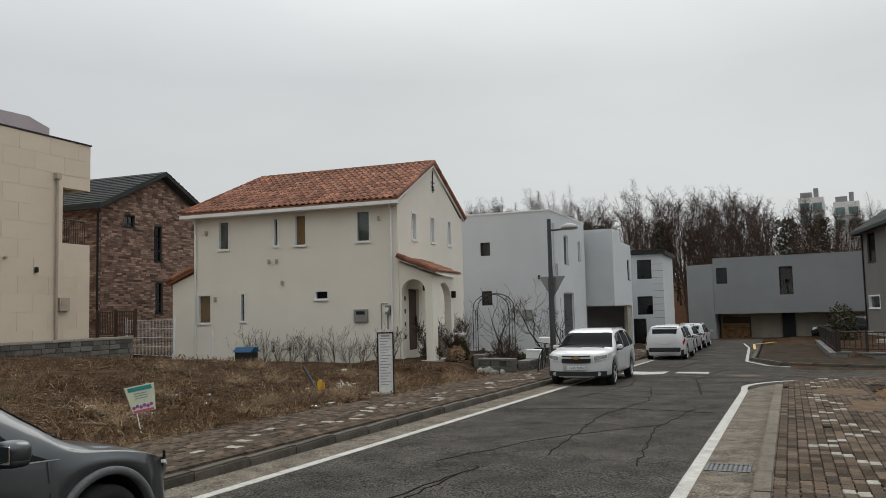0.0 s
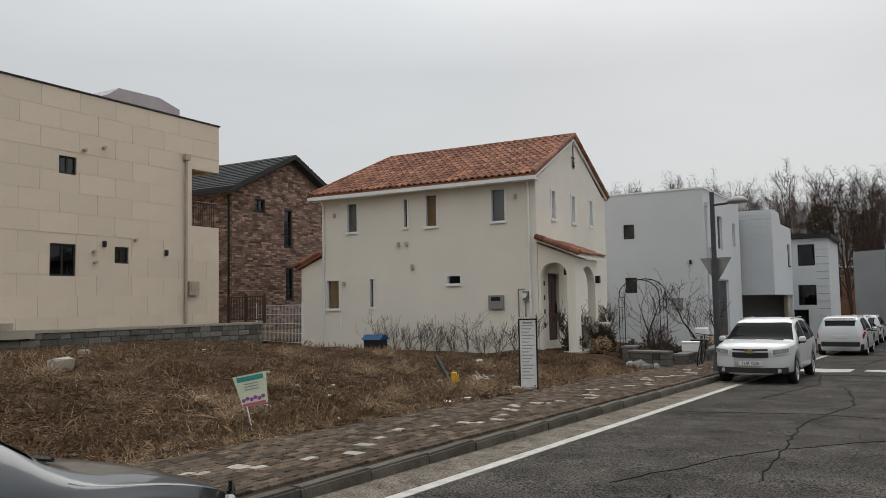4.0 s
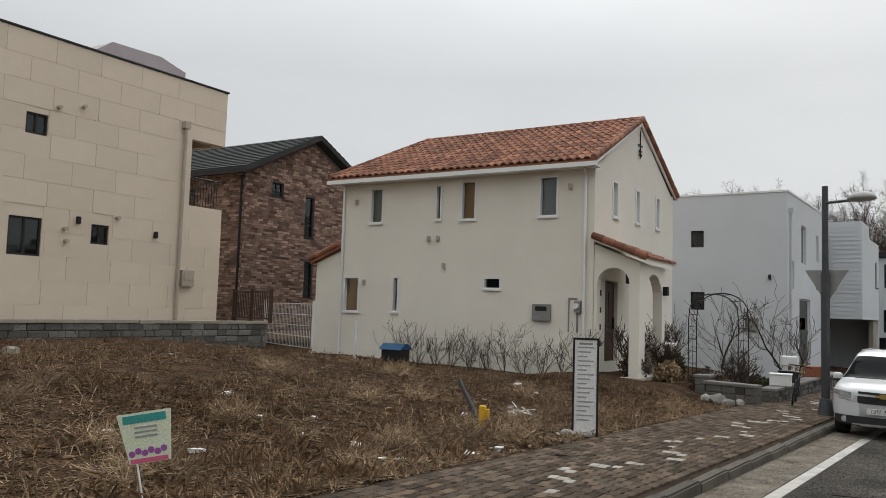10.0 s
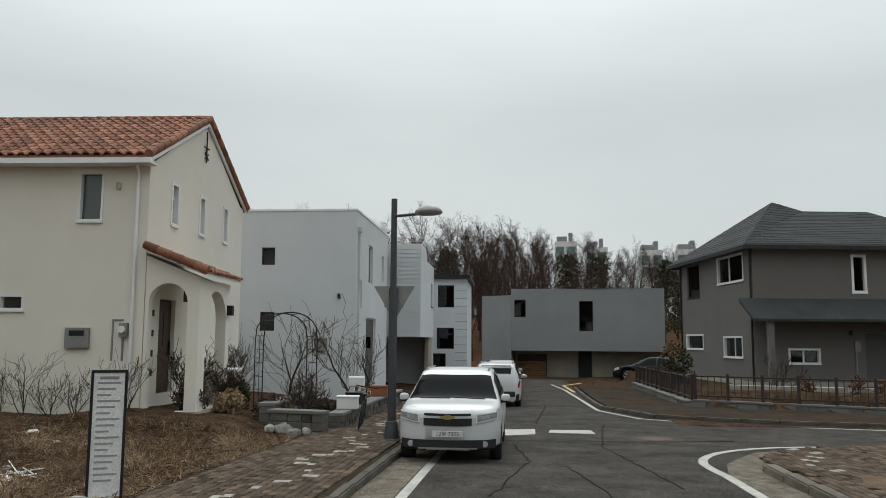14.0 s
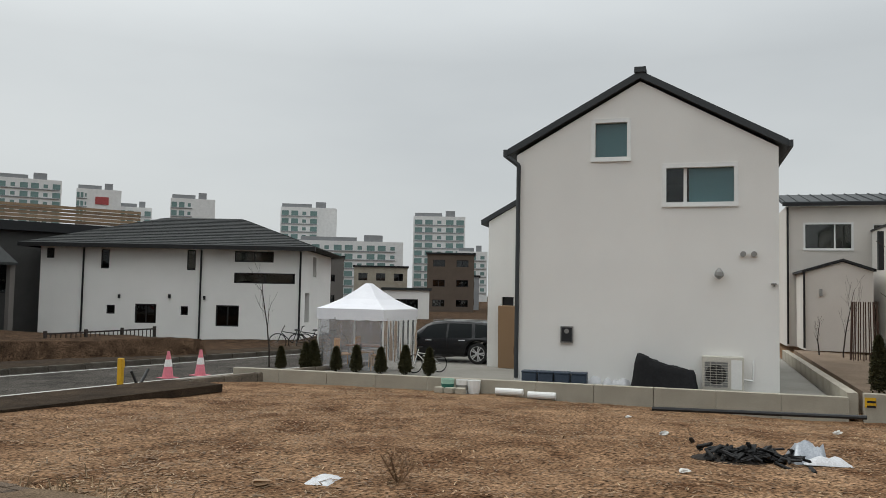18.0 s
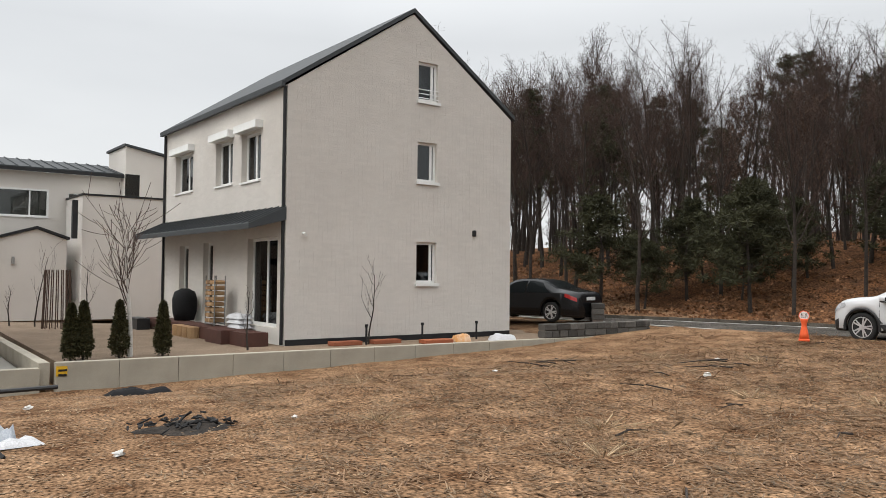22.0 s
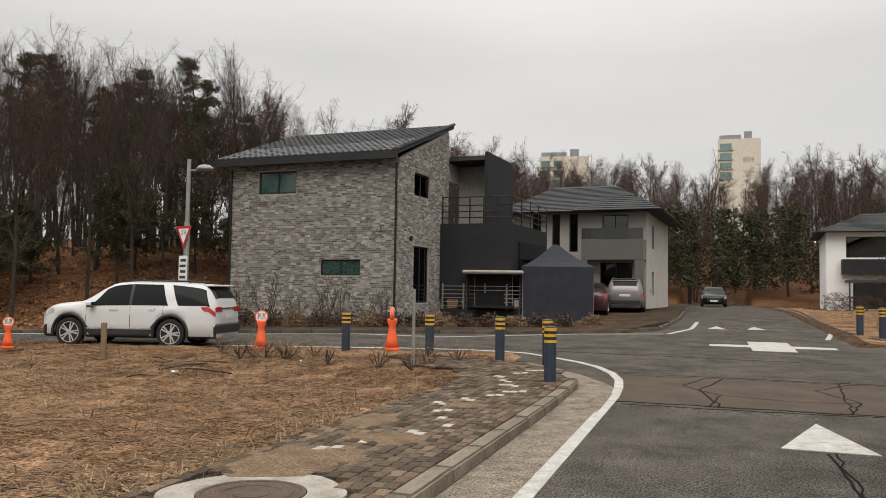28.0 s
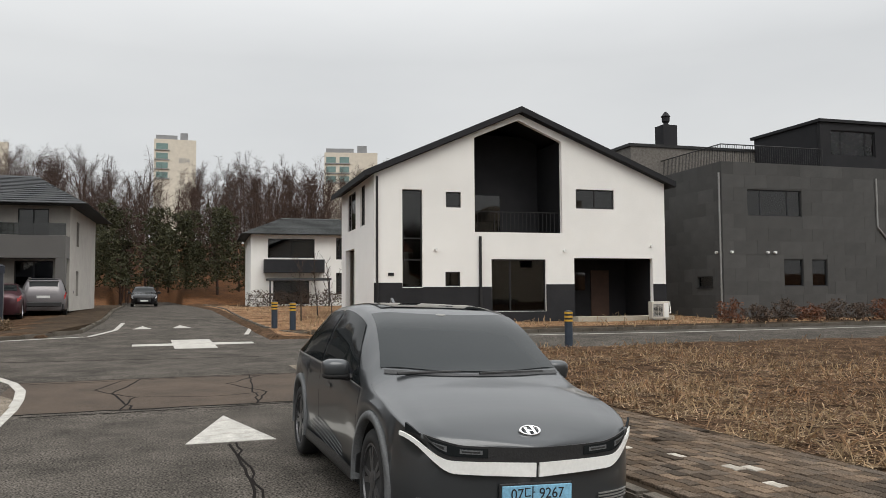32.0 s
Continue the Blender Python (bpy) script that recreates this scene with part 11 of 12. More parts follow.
bush("dark rounded evergreen shrub beside the porch", at_ground(-11.15, 26.7), 911, 0.75, 0.8, THUJA, 260, 7, 0.11)
tangle = bmesh.new()
for k in range(9):
    tube(tangle, (r.gauss(0, 0.2), r.gauss(0, 0.12), 0.03), (r.gauss(0, 0.2), r.gauss(0, 0.12), r.uniform(0.05, 0.22)), 0.008, n=5)
thing("wire_tangle", tangle, WHITE_METAL, "tangle of white plastic wire on the lot", "wire", at_ground(-10.5, 17.6))
for x, y, turn in ((17.42, 5.35, -75), (17.72, 4.2, -75)):
    thing("flower_tray", boxes((0, 0.85, 0, 0.3, 0, 0.1), (0.03, 0.82, 0.03, 0.27, 0.1, 0.105), bevel=0.008), surf("red clay tray", (0.30, 0.10, 0.05), 0.8), "red brown flower tray beside the brick wall", "tray", pose(x, y, -0.165, 0, 0, turn))
heap("plastic_bag", "orange and white bag beside the brick wall", pose(18.1, 1.6, -0.17, 0, 0, -75), 0.5, 0.35, 0.24, surf("orange bag", (0.62, 0.28, 0.07), 0.5, (0.6, 0.5, 0.4), 0.8, 5.0), 61, "bag", 8, 0.5)
SAND = surf("washed sand", (0.19, 0.135, 0.09), 0.97, (0.115, 0.082, 0.054), 0.9, 3.0, 50.0, 0.3, 0.5, spec=0.05)
for k, (x, y, w, d) in enumerate(((0.75, 3.1, 0.55, 0.7), (0.35, 1.9, 0.5, 0.35), (0.95, 0.9, 0.3, 0.6), (0.3, -0.7, 0.35, 0.25), (0.5, 5.6, 0.4, 0.4), (0.9, 7.4, 0.3, 0.9), (0.9, 15.5, 0.4, 1.2), (0.6, 18.6, 0.5, 1.0))):
    bm = lathe(bmesh.new(), [(1.0, 0.0), (0.75, 0.008), (0.3, 0.013)], 30)
    for v in bm.verts:
        f = 1 + 0.5 * noise.noise(Vector((v.co.x * 1.6 + 9 * k, v.co.y * 1.6, 0.3)))
        v.co.x, v.co.y = v.co.x * w * f, v.co.y * d * f
    thing("sand_patch", bm, SAND, "thin patch of washed sand on the pavers", "sand", pose(x, y, slope(y) + 0.1235), "sand patches on the pavers")


# ---- pavements, kerbs and dead grass ----
def paver_mesh(name, material, wide=0.105, long=0.190, high=0.03):
    """An interlocking paver with wavy long sides."""
    ring = [(-wide / 2 + d, y) for d, y in ((0, -long / 2), (0.008, -long / 6), (-0.008, long / 6), (0, long / 2))] + [(wide / 2 + d, y) for d, y in ((0, long / 2), (-0.008, long / 6), (0.008, -long / 6), (0, -long / 2))]
    n = len(ring)
    vs = [(x * 1.0, y * 1.0, 0.0) for x, y in ring] + [(x, y, high - 0.006) for x, y in ring] + [(x * 0.93, y * 0.96, high) for x, y in ring]
    fs = [(i + n * k, i + n * k + n, (i + 1) % n + n * k + n, (i + 1) % n + n * k) for k in range(2) for i in range(n)] + [tuple(range(2 * n, 3 * n))[::-1]]
    fs = [f[::-1] for f in fs]
    return vs, fs


P_V, P_F = paver_mesh("paver", PAVER)
PAVER_ME = raw_mesh("paver", P_V, P_F, PAVER)
PAVER_WHITE_ME = raw_mesh("white_paver", P_V, P_F, PAVER_WHITE)


def tri_wave(v):
    v = v % 1.0
    return 1 - abs(2 * v - 1)


def lay(root, x0, x1, y0, y1, near, white, keep, seed, label):
    """Pavers in columns along the street; those in the stretch near are objects of their own, the rest one mesh."""
    r = random.Random(seed)
    vs, fs, whites, many = [], [], [[], []], 0
    dx, dy = 0.1155, 0.2005
    for i in range(int((x1 - x0) / dx)):
        x = x0 + (i + 0.5) * dx
        for j in range(int((y1 - y0) / dy)):
            y = y0 + (j + 0.5 + 0.5 * (i // 2 % 2)) * dy
            if not keep(x, y) or r.random() < 0.004:
                continue
            z = slope(y) + 0.098 + r.gauss(0, 0.0022)
            c = white(x, y)
            turn = r.gauss(0, 0.7)
            if near[0] < y < near[1] and near[2] < x < near[3] and many < 300:
                ob = new("paver", PAVER_WHITE_ME if c else PAVER_ME)
                ob.parent = root
                ob.matrix_basis = pose(x, y, z, r.gauss(0, 0.8), r.gauss(0, 0.8), turn)
                many += 1
            else:
                a = radians(turn)
                ca, sa = math.cos(a), math.sin(a)
                tv, tf = (whites[0], whites[1]) if c else (vs, fs)
                k = len(tv)
                tx, ty = r.gauss(0, 0.012), r.gauss(0, 0.012)
                tv += [(x + px * ca - py * sa, y + px * sa + py * ca, z + pz + px * tx + py * ty) for px, py, pz in P_V]
                tf += [tuple(q + k for q in f) for f in P_F]
    for nm, a, b, mat in (("laid_pavers", vs, fs, PAVER_FAR), ("laid_white_pavers", whites[0], whites[1], PAVER_WHITE)):
        if b:
            ob = new(nm, raw_mesh(nm, a, b, mat))
            ob.parent = root
            ob["kind"] = "stuff"


bed_l = strip("pavement", [(WALK_L, -7.6), (KERB_L - 0.14, -7.6), (KERB_L - 0.14, 49), (WALK_L, 49)], 0.1, SAND_BED, "dark grey interlocking paver pavement with white zigzag pavers", "pavement")
lay(bed_l, WALK_L + 0.12, KERB_L - 0.15, -7.6, 44, (9.0, 13.6, -8.7, -6.6), lambda x, y: abs(x - (-7.72 + 0.66 * tri_wave((y - 13.65) / 3.3))) < 0.116 and (y - 13.65 + 0.1) % 0.55 < 0.2, lambda x, y: True, 5, "")
CORNER = [(KERB_R + 0.14, -4.0), (-0.1, -5.2), (0.8, -6.3), (1.9, -6.9), (3.4, -7.3), (3.9, -6.6), (2.0, -5.4), (WALK_R, -3.6), (WALK_R, 19.5), (2.2, 22.0), (8.5, 22.3), (8.5, 23.9), (2.3, 23.75), (0.9, 23.3), (0.0, 22.3), (KERB_R + 0.14, 20.8)]
bed_r = strip("pavement", CORNER, 0.1, SAND_BED, "dark grey paver pavement with white zigzag pavers and sand patches", "pavement")


def on_right(x, y):
    if (x - 0.45) ** 2 + (y - 4.3) ** 2 < 0.72 ** 2:
        return False
    if y > 19.5:
        inner = x < WALK_R if y < 21 else y > 22.35 or x < 2.2
        return inner and (x - 2.4) ** 2 + (y - 20.8) ** 2 < 2.95 ** 2 if x < 2.4 else y > 22.35 and y < 23.7
    if y < -3.7:
        return (x - 2.2) ** 2 + (y + 3.9) ** 2 < 2.7 ** 2 and x < 3.0 and (y < -4.9 or x < WALK_R + 0.2)
    return x < WALK_R


lay(bed_r, KERB_R + 0.15, 3.9, -7.2, 23.9, (-2.5, 3.6, -0.6, 1.25), lambda x, y: abs(x - (0.0 + 0.66 * tri_wave((y - 10.86) / 3.3))) < 0.116 and (y - 10.86 + 0.1) % 0.55 < 0.2, on_right, 6, "")


def kerb(root, pts, height, material, far=120):
    """Kerb stones a metre long along plan points."""
    r = random.Random(len(pts))
    size = 0.97
    for a, b in zip(pts, pts[1:]):
        n = max(1, round(math.dist(a, b)))
        for k in range(n):
            p, q = [(a[0] + (b[0] - a[0]) * t, a[1] + (b[1] - a[1]) * t) for t in (k / n, (k + 1) / n)]
            ang = math.degrees(math.atan2(q[1] - p[1], q[0] - p[0]))
            ob = new("kerb_stone", KERB_ME[material])
            ob.parent = root
            ob.matrix_basis = pose((p[0] + q[0]) / 2, (p[1] + q[1]) / 2, slope((p[1] + q[1]) / 2) + height - 0.13 + r.gauss(0, 0.004), 0, r.gauss(0, 0.25), ang + r.gauss(0, 0.3)) @ Matrix.Diagonal((math.dist(p, q) * size, 1, 1, 1))


def kerb_mesh(material, half=0.075):
    bm = boxes((-0.5, 0.5, -half, half, -0.1, 0.13))
    bmesh.ops.bevel(bm, geom=[e for e in bm.edges if all(v.co.z > 0 for v in e.verts)], offset=0.022, segments=2, affect="EDGES")
    return finish("kerb_stone", bm, material)


KERB_ME = {"pale": kerb_mesh(KERB, 0.095), "dark": kerb_mesh(KERB_DARK)}
kl = holder("kerb", "worn dark concrete kerb stones along the pavement", "kerb", pose(0, 0, 0), kind="structure")
kerb(kl, [(KERB_L - 0.06, -7.8), (KERB_L - 0.06, 49)], 0.125, "dark")
kerb(kl, [(-7.6, -8.75), (-6.9, -8.5), (KERB_L - 0.06, -7.8)], 0.125, "dark")
kr = holder("kerb", "pale concrete kerb stones rounding the corner", "kerb", pose(0, 0, 0), kind="structure")
kerb(kr, [(KERB_R + 0.06, 20.8), (KERB_R + 0.06, -4.0), (-0.2, -5.2), (0.75, -6.35)], 0.125, "pale")
kerb(kr, [(KERB_R + 0.06, 20.8), (-0.1, 22.35), (0.85, 23.4), (2.3, 23.85), (10.0, 23.95), (16.0, 23.8)], 0.07, "pale")
k2 = holder("kerb", "dark kerb stones before the fenced garden", "kerb", pose(0, 0, 0), kind="structure")
kerb(k2, [(24, 28.6), (14, 29.0), (5, 29.1), (1.4, 30.1), (-0.6, 31.5), (-1.75, 35), (-1.9, 48)], 0.12, "dark")
k3 = holder("kerb", "low kerb stones along the cross street", "kerb", pose(0, 0, 0), kind="structure")
kerb(k3, [(36, -1.2), (22, -7.2), (14, -10.5), (7.2, -13.7), (3.2, -15.0), (0.2, -16.8), (-1.2, -18.8), (-1.6, -26), (-1.8, -58)], 0.11, "dark")
kerb(k3, [(-40, -13.9), (-8.2, -14.5), (-7.0, -17), (-6.9, -24), (-7.6, -56)], 0.11, "dark")
strip("pavement", [(-0.3, -18), (3.4, -15.2), (7.4, -13.9), (14, -10.7), (14.8, -12.2), (8, -15.4), (4.2, -17), (1.2, -19.8), (0.3, -30), (0.0, -58), (-1.6, -58), (-1.5, -24)], 0.09, SAND_BED, "weathered paver pavement before the grey brick house", "pavement")
strip("pavement", [(-7.1, -17.5), (-9.2, -16.2), (-20, -15.6), (-40, -15.5), (-40, -14.1), (-8.4, -14.7)], 0.09, SAND_BED, "weathered paver pavement before the white gabled house", "pavement")
strip("pavement", [(-1.7, 48), (-1.55, 35.2), (-0.4, 31.8), (1.6, 30.4), (5, 29.3), (14, 29.2), (24, 28.8), (24, 30.9), (14, 31.2), (8.6, 31.9), (1.2, 35.9), (1.0, 48)], 0.09, SAND_BED, "weathered paver pavement before the fenced garden", "pavement")


def dead_grass(name, label, count, pick, seed, material, length, width, stand):
    """Thin straw blades strewn over the ground: mostly lying, some standing."""
    r = random.Random(seed)
    vs, fs = [], []
    for _ in range(count):
        x, y = pick(r)
        q = noise.noise(Vector((x * 0.45, y * 0.45, seed)))
        q = 0.45 * q + 0.55 * noise.noise(Vector((x * 1.7, y * 1.7, seed + 5.0))) + 0.75 * noise.noise(Vector((x * 4.6, y * 4.6, seed + 9.0)))
        if q < r.uniform(-0.06, 0.2):
            continue
        z = ground_height(x, y) + 0.008
        a = r.uniform(0, 6.28)
        up = r.random() < stand * (1.0 + 2.0 * q)
        ln = length * r.uniform(0.4, 1.3)
        e = r.uniform(0.6, 1.4) if up else r.uniform(0.0, 0.22)
        dx, dy, dz = math.cos(a) * math.cos(e) * ln, math.sin(a) * math.cos(e) * ln, math.sin(e) * ln
        wx, wy = -math.sin(a) * width, math.cos(a) * width
        k = len(vs)
        vs += [(x - wx, y - wy, z), (x + wx, y + wy, z), (x + dx * 0.6 + wx, y + dy * 0.6 + wy, z + dz * 0.7), (x + dx, y + dy, z + dz * 0.85), (x + dx * 0.6 - wx, y + dy * 0.6 - wy, z + dz * 0.7)]
        fs.append((k, k + 1, k + 2, k + 3, k + 4))
    tagged(new(name, raw_mesh(name, vs, fs, material)), label, "dead grass", kind="stuff")


def left_lot(r):
    return WALK_L - 0.1 - abs(r.gauss(0, 5.0)), r.uniform(4, 23.5) if r.random() < 0.7 else r.gauss(11, 3)


def left_back(r):
    return WALK_L - 0.1 - abs(r.gauss(0, 4.5)), r.uniform(-8.4, 4)


def right_near(r):
    return WALK_R + 0.1 + r.random() ** 1.4 * 12.5, r.uniform(-6.5, 9.0)


def right_far(r):
    return WALK_R + 0.1 + r.random() ** 1.2 * 12.0, r.uniform(8.0, 21.5)


def right_back(r):
    return WALK_R + 0.2 + r.random() ** 1.2 * 15, r.uniform(-7.6, 3)


def verge(r):
    return WALK_L + r.gauss(-0.05, 0.16), r.uniform(2, 24)


def verge_r(r):
    return WALK_R + r.gauss(0.12, 0.2), r.uniform(-3.5, 20)


def far_lawn(r):
    return r.uniform(-30, -7.6), -14.6 - r.random() ** 1.6 * 26


def slope_floor(r):
    x = r.uniform(16, 42)
    return x, far_edge(x) - 0.8 - r.random() ** 1.5 * 18


dead_grass("dead_grass", "mown brown straw on the vacant lot", 110000, left_lot, 11, STRAW_DARK, 0.2, 0.007, 0.05)
dead_grass("dead_grass", "matted brown grass on the vacant lot", 75000, left_lot, 11, STRAW_BROWN, 0.2, 0.007, 0.06)
dead_grass("dead_grass", "pale straw scattered on dark earth", 30000, left_lot, 12, STRAW, 0.19, 0.005, 0.1)
dead_grass("dead_grass", "golden dead grass on the lot corner", 22000, left_back, 13, STRAW, 0.18, 0.006, 0.1)
dead_grass("dead_grass", "brown matted grass on the lot corner", 36000, left_back, 22, STRAW_BROWN, 0.2, 0.007, 0.06)
dead_grass("dead_grass", "flattened brown grass on sandy earth", 66000, right_near, 14, STRAW_BROWN, 0.15, 0.006, 0.004)
dead_grass("dead_grass", "flattened pale grass on sandy earth", 9000, right_far, 14, STRAW, 0.09, 0.006, 0.0)
dead_grass("dead_grass", "brown crumbs of root and earth on the sandy lot", 26000, right_far, 24, STRAW_BROWN, 0.05, 0.011, 0.0)
dead_grass("dead_grass", "dark matted grass on sandy earth", 42000, right_near, 19, STRAW_DARK, 0.16, 0.006, 0.003)
dead_grass("dead_grass", "dark scattered stems on sandy earth", 9000, right_far, 19, STRAW_DARK, 0.12, 0.007, 0.003)
dead_grass("dead_grass", "brown dead grass on the lot corner", 46000, right_back, 15, STRAW_BROWN, 0.15, 0.006, 0.008)
dead_grass("dead_grass", "straw fringe along the pavement edge", 7000, verge, 16, STRAW, 0.15, 0.005, 0.2)
dead_grass("dead_grass", "straw fringe along the pavement edge", 8000, verge_r, 17, STRAW, 0.15, 0.005, 0.14)
dead_grass("dead_grass", "pale dry lawn before the far houses", 14000, far_lawn, 21, STRAW, 0.3, 0.014, 0.1)
dead_grass("fallen_leaves", "rust brown fallen leaves on the wooded slope", 26000, slope_floor, 18, LEAF_LITTER, 0.12, 0.05, 0.3)


# ---- bricks, stone panels and roof tiles ----
def clad(H, side, a0, a1, z0, top, unit, gap, proud, material, laid, holes=(), name="brick", limit=300, best=lambda a, z: True, keep=None, ahead=0.0, seed=1, bond=0.5, mix=0.0):
    """Pieces over a wall face, cut at openings: up to the limit as objects, the rest as one mesh. top: a function of a."""
    s, r = H.spot(side, ahead), random.Random(seed)
    w, h = unit
    zero = Vector(s(0, 0, 0))

    def block(p0, p1, q0, q1, deep):
        c = [Vector(s(a, d, z)) for d in (-deep, 0.0) for z in (q0, q1) for a in (p0, p1)]
        return c

    FACES = ((0, 1, 3, 2), (0, 2, 6, 4), (1, 5, 7, 3), (2, 3, 7, 6), (0, 4, 5, 1))
    flip = side in ("back", "left")
    shared, vs, fs, many = None, [], [], 0
    row, z = 0, z0
    while True:
        a = a0 - (w * bond if row % 2 else 0.0) - (r.uniform(0, mix * w) if mix else 0.0)
        alive = False
        while a < a1:
            wide = w * (1 + (r.uniform(-mix, mix) if mix else 0.0))
            p0, p1 = max(a, a0) + gap / 2, min(a + wide, a1) - gap / 2
            q0, q1 = z + gap / 2, z + h - gap / 2
            a += wide
            lim = min(top(p0), top(p1))
            if q0 + h * 0.4 > lim or p1 - p0 < 0.04:
                continue
            alive = True
            q1 = min(q1, lim)
            cut = False
            for b0, y0, b1, y1 in holes:
                if p0 < b1 + 0.01 and p1 > b0 - 0.01 and q0 < y1 + 0.01 and q1 > y0 - 0.01:
                    if p0 < b0 - 0.04 and (p1 < b1 or b0 - p0 > p1 - b1):
                        p1 = b0 - 0.01
                    elif p1 > b1 + 0.04:
                        p0 = b1 + 0.01
                    else:
                        cut = True
            if cut or p1 - p0 < 0.03 or (keep and not keep(p0, p1, q0, q1)):
                continue
            deep = proud * r.uniform(0.6, 1.2)
            full = abs((p1 - p0) - (w - gap)) < 1e-4 and abs((q1 - q0) - (h - gap)) < 1e-4
            if many < limit and best(p0, z) and (full or limit > 250 and unit[0] > 0.5):
                if full:
                    if shared is None:
                        c = block(gap / 2, w - gap / 2, gap / 2, h - gap / 2, proud)
                        shared = raw_mesh(name, [v - zero for v in c], [f[::-1] if flip else f for f in FACES], material)
                    ob = new(name, shared)
                    ob.matrix_basis = Matrix.Translation(Vector(s(p0 - gap / 2, -r.uniform(-0.3, 0.3) * proud * 0.3, q0 - gap / 2)))
                else:
                    ob = new(name, raw_mesh(name, block(p0, p1, q0, q1, deep), [f[::-1] if flip else f for f in FACES], material))
                ob.parent = H.root
                many += 1
            else:
                k = len(vs)
                vs += block(p0, p1, q0, q1, deep)
                fs += [tuple(i + k for i in (f[::-1] if flip else f)) for f in FACES]
        row += 1
        z += h
        if not alive:
            break
    if fs:
        ob = new("laid_" + name, raw_mesh("laid_" + name, vs, fs, laid))
        ob.parent = H.root
        ob["kind"] = "stuff"


gable = lambda c, lo, hi, w: (lambda a: lo + (hi - lo) * (a / c if a < c else (w - a) / (w - c)))
clad(hb, "front", 0.0, 9.72, 0.9, lambda a: 7.93, (1.22, 0.586), 0.007, 0.012, LIMESTONE, LIMESTONE, b_front, "stone_panel", 300, keep=lambda p0, p1, q0, q1: not (p1 > 8.5 and q1 > 4.41 and q0 < 6.32))
clad(hb, "left", 0.0, 11.0, 0.9, lambda a: 7.93, (1.22, 0.586), 0.007, 0.012, LIMESTONE, LIMESTONE, b_left, "stone_panel", 300, seed=2)
clad(hr, "front", 0.0, 7.1, 0.75, gable(3.56, 6.42, 8.12, 7.1), (0.3, 0.088), 0.014, 0.022, RED_BRICK, RED_BRICK_LAID, r_win, "brick", 300, lambda a, z: 4.2 < z < 6.2, seed=3, mix=0.25)
clad(hr, "left", 0.0, 8.0, 0.75, lambda a: 6.45, (0.3, 0.088), 0.014, 0.022, RED_BRICK, RED_BRICK_LAID, [(2.6, 4.4, 4.0, 5.9)], "brick", 0, seed=4, mix=0.25)
clad(hk, "front", 0.0, 7.5, 0.32, lambda a: 6.5, (0.215, 0.072), 0.014, 0.014, GREY_BRICK, GREY_BRICK_LAID, k_front, "brick", 300, lambda a, z: 3.2 < z < 5.0 and a > 3.0, seed=5, mix=0.2)
clad(hk, "right", 0.0, 4.9, 0.32, lambda a: 6.5 + a * 0.375, (0.215, 0.072), 0.014, 0.014, GREY_BRICK, GREY_BRICK_LAID, k_right, "brick", 0, seed=6, mix=0.2)
clad(hp, "front", 0.0, 7.45, 0.0, gable(3.8, 6.35, 8.9, 7.45), (0.26, 0.076), 0.004, 0.004, PALE_BRICK, PALE_BRICK_LAID, p_front, "brick", 300, lambda a, z: 0.3 < z < 2.8, seed=7)
clad(hp, "left", 0.0, 9.6, 0.0, lambda a: 6.3, (0.26, 0.076), 0.004, 0.004, PALE_BRICK, PALE_BRICK_LAID, p_left, "brick", 0, seed=8)
clad(hd2, "front", 0.0, 12.0, 0.25, lambda a: 7.38, (1.2, 0.6), 0.008, 0.01, SLATE_WALL, SLATE_WALL, d_front, "slate_panel", 300, seed=9)
clad(hd2, "left", 0.0, 9.0, 0.25, lambda a: 7.38, (1.2, 0.6), 0.008, 0.01, SLATE_WALL, SLATE_WALL, [(0.8, 1.8, 2.0, 2.3)], "slate_panel", 300, seed=10)


def tiles(H, corner, along, up, n, m, wide, long, material, laid, keep=None, bulge=0.055, limit=300, seed=1, name="roof_tile"):
    """Overlapping barrel tiles on a slope: corner at the lower left, in the house's own frame."""
    r = random.Random(seed)
    u, v = Vector(along).normalized(), Vector(up).normalized()
    nrm = u.cross(v).normalized()
    if nrm.z < 0:
        nrm = -nrm
    prof = [(0.0, 0.0), (0.12, 0.0), (0.27, 0.7), (0.5, 1.0), (0.73, 0.7), (0.88, 0.0), (1.0, 0.0)]
    base = []
    for t, lift in ((0.0, 0.028), (1.12, 0.0)):
        base += [u * (wide * f) + v * (long * t) + nrm * (bulge * b + lift) for f, b in prof]
    base += [u * (wide * f) + nrm * (bulge * b - 0.006) for f, b in prof]
    k = len(prof)
    quad = [(i, i + 1, k + i + 1, k + i) for i in range(k - 1)] + [(2 * k + i, 2 * k + i + 1, i + 1, i) for i in range(k - 1)]
    if (base[1] - base[0]).cross(base[k] - base[0]).dot(nrm) < 0:
        quad = [q[::-1] for q in quad]
    me = raw_mesh(name, base, quad, material)
    vs, fs, many = [], [], 0
    for j in range(m - 1, -1, -1):
        for i in range(n):
            if keep and not keep((i + 0.5) * wide, j * long):
                continue
            p = Vector(corner) + u * (i * wide) + v * (j * long) + nrm * r.gauss(0, 0.003)
            if many < limit:
                ob = new(name, me)
                ob.parent = H.root
                ob.matrix_basis = Matrix.Translation(p)
                many += 1
            else:
                q = len(vs)
                vs += [p + b for b in base]
                fs += [tuple(c + q for c in f) for f in quad]
    if fs:
        ob = new("laid_" + name, raw_mesh("laid_" + name, vs, fs, laid))
        ob.parent = H.root
        ob["kind"] = "stuff"


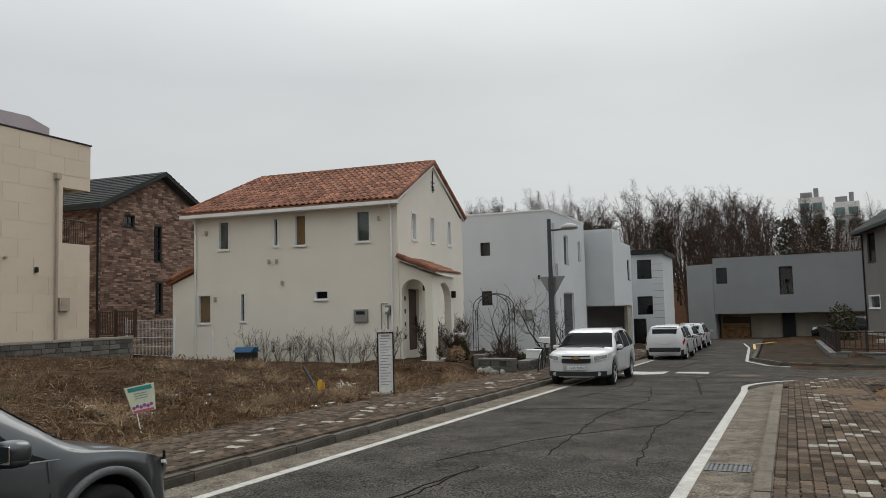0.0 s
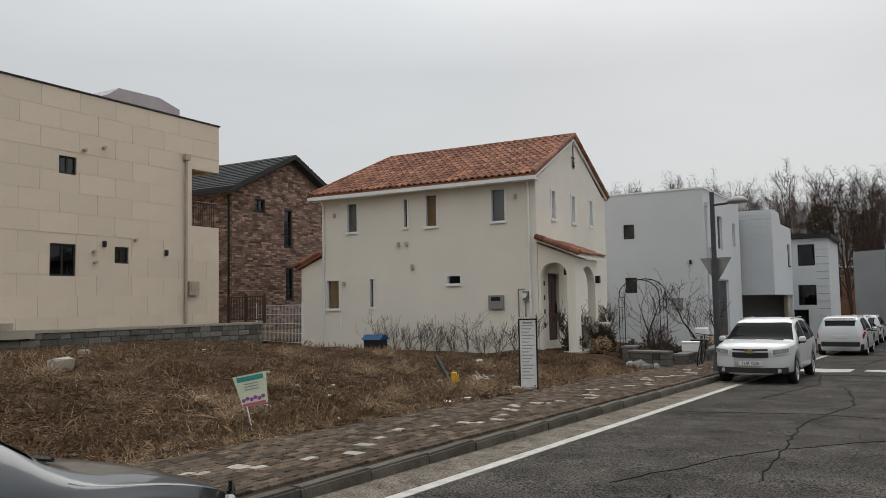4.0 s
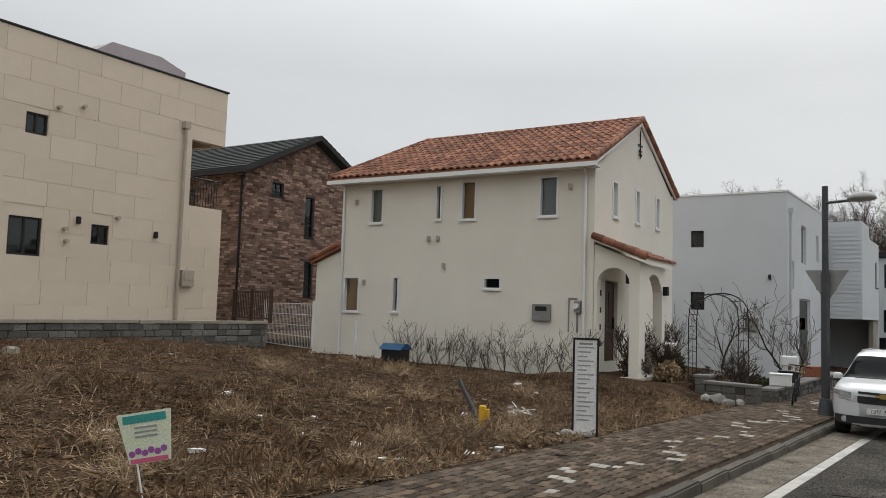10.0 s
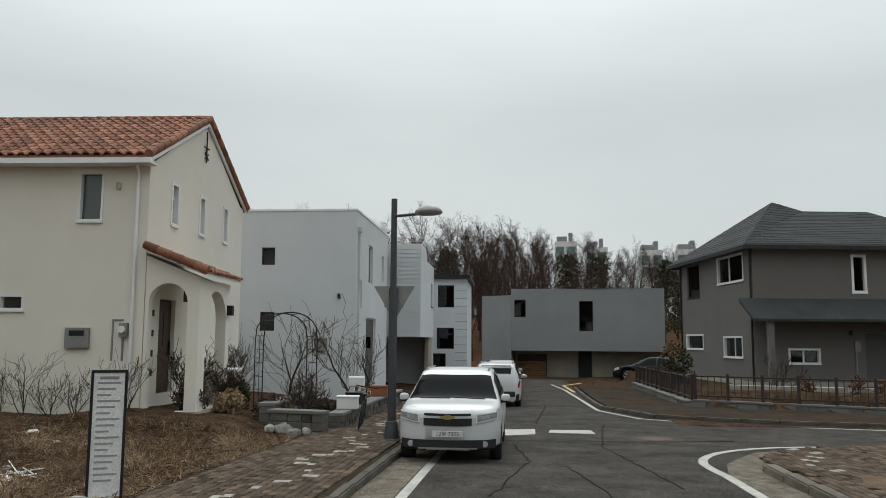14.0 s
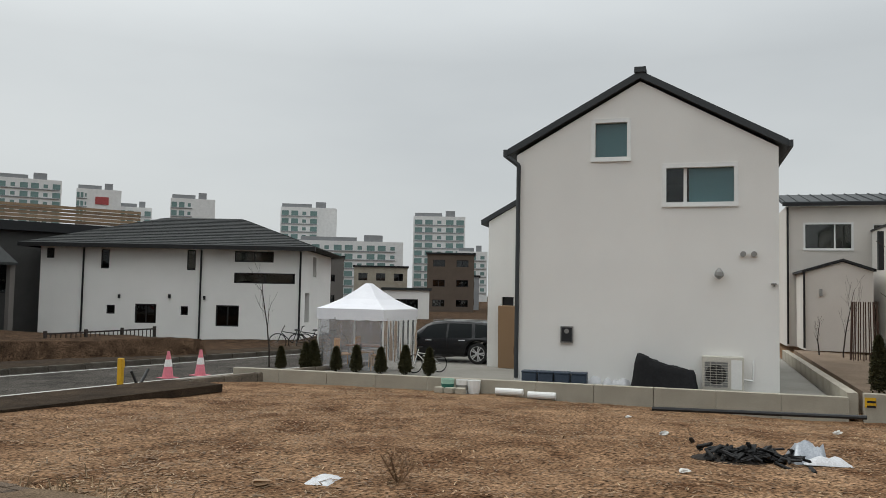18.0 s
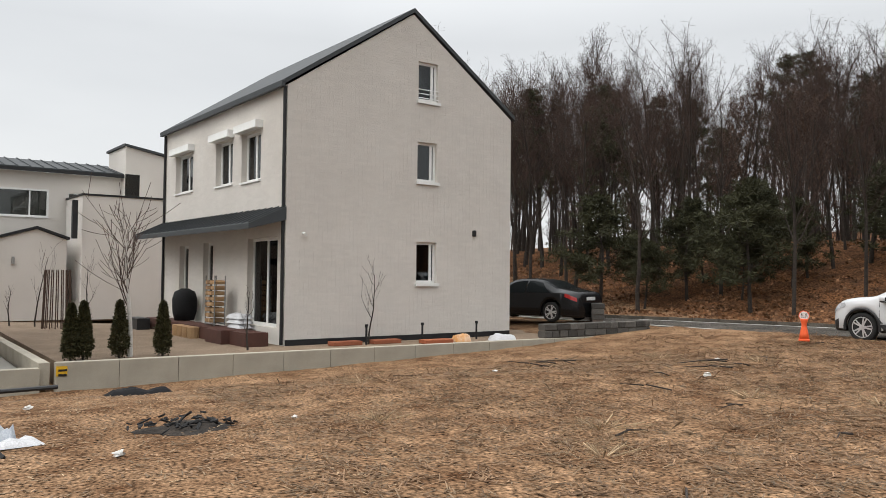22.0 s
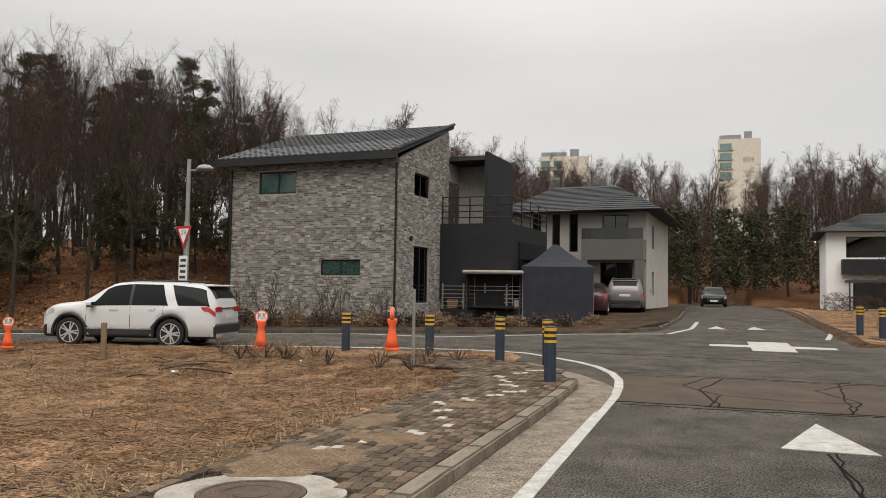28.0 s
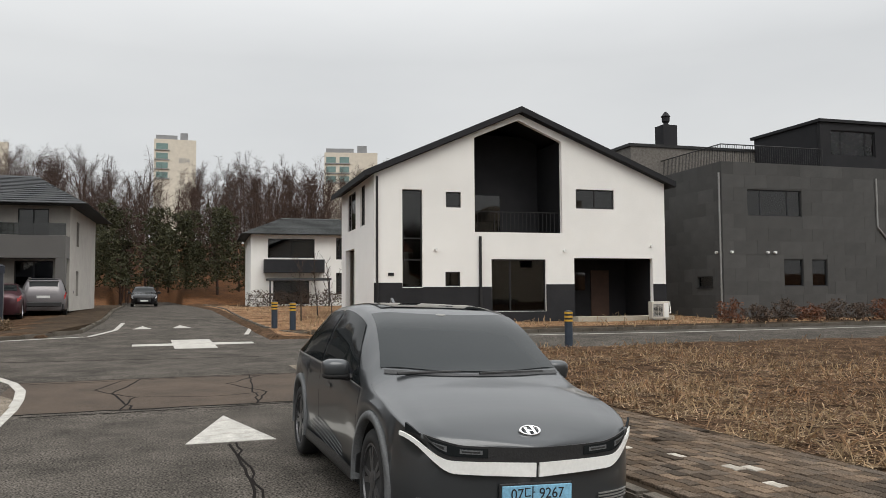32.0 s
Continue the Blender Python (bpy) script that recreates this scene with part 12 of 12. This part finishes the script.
def ridge(H, p, q, n, radius, material, name="ridge_tile"):
    """A row of half round ridge tiles from p to q."""
    p, q = Vector(p), Vector(q)
    for k in range(n):
        a, b = p.lerp(q, k / n), p.lerp(q, (k + 1.1) / n)
        part(name, tubes((a, b, radius, radius * 0.86), n=10), material, H.root)


def loc(H, a, d, z):
    return (a, d, z - H.base)


rise = Vector((0, 3.75, 1.85))
tiles(hc, loc(hc, -0.32, -0.34, 5.70), (1, 0, 0), rise, 36, 13, 0.2435, 0.328, CLAY, CLAY_LAID, lambda x, y: x > 1.07 * y / 4.24)
ridge(hc, loc(hc, 0.75, 3.45, 7.56), loc(hc, 8.52, 3.45, 7.56), 20, 0.1, CLAY)
ridge(hc, loc(hc, -0.36, -0.34, 5.74), loc(hc, 0.75, 3.45, 7.56), 11, 0.09, CLAY)
ridge(hc, loc(hc, 8.52, -0.34, 5.73), loc(hc, 8.52, 3.45, 7.57), 11, 0.09, CLAY, "verge_tile")
ridge(hc, loc(hc, 8.52, 7.08, 5.73), loc(hc, 8.52, 3.45, 7.57), 11, 0.09, CLAY, "verge_tile")
tiles(hc, loc(hc, 9.9, -0.22, 3.11), (0, 1, 0), (-1.41, 0, 0.53), 10, 4, 0.255, 0.37, CLAY, CLAY_LAID, seed=2)
ridge(hc, loc(hc, 9.9, -0.22, 3.16), loc(hc, 8.5, -0.22, 3.71), 5, 0.1, CLAY, "verge_tile")
tiles(hc, loc(hc, -1.22, 3.1, 3.14), (0, -1, 0), (1.18, 0, 0.48), 13, 3, 0.25, 0.4, CLAY, CLAY_LAID, seed=3)
ridge(hc, loc(hc, -1.22, -0.15, 3.17), loc(hc, -0.05, -0.15, 3.65), 4, 0.09, CLAY, "verge_tile")
hc.slab("bead", [(8.46, 8.5, -0.15, 2.2, 3.6, 3.7)], CLAY, "clay flashing over the porch")
TILE_GREY_LAID = surf("grey roof tiles laid", (0.058, 0.06, 0.065), 0.6, (0.085, 0.087, 0.09), 0.7, 2.0, 40.0, 0.15, 0.2, each=0.15, island=True)
tiles(hk, loc(hk, -0.42, -0.55, 6.72), (1, 0, 0), (0, 5.65, 2.0), 31, 16, 0.26, 0.376, TILE_GREY, TILE_GREY_LAID, seed=5, bulge=0.045)
ridge(hk, loc(hk, 7.6, -0.55, 6.76), loc(hk, 7.6, 5.15, 8.78), 16, 0.08, TILE_GREY, "verge_tile")


def courses(H, step=0.3, lip=0.03):
    """A raised lower edge for every tile course on the slopes of a roof."""
    for ob in [q for q in H.root.children if q.name.split(".")[0] == "roof"]:
        for f in ob.data.polygons:
            if not 0.3 < f.normal.z < 0.99:
                continue
            n = f.normal.copy()
            u = Vector((0, 0, 1)).cross(n).normalized()
            v = n.cross(u)
            ring = [ob.data.vertices[i].co for i in f.vertices]
            low, high = min(p.dot(v) for p in ring), max(p.dot(v) for p in ring)

            def cut(h):
                hits = []
                for p, q in zip(ring, ring[1:] + ring[:1]):
                    a, b = p.dot(v) - h, q.dot(v) - h
                    if a * b < 0:
                        hits.append(p.lerp(q, a / (a - b)))
                return sorted(hits, key=lambda w: w.dot(u)) if len(hits) == 2 else None

            for k in range(int((high - low) / step)):
                one, two = cut(low + 0.004 + k * step), cut(min(low + (k + 1) * step, high - 0.01))
                if one and two:
                    vs = [one[0], one[1], one[1] + n * lip, one[0] + n * lip, two[0] + n * 0.004, two[1] + n * 0.004]
                    piece = new("roof_course", raw_mesh("roof_course", vs, [(0, 1, 2, 3), (3, 2, 5, 4), (0, 3, 4), (1, 5, 2)], ob.data.materials[0]))
                    piece.parent = H.root
                    piece.matrix_basis = ob.matrix_basis.copy()


courses(ht, 0.24, 0.014)
for house in (hv, hf, hl, hr):
    courses(house)
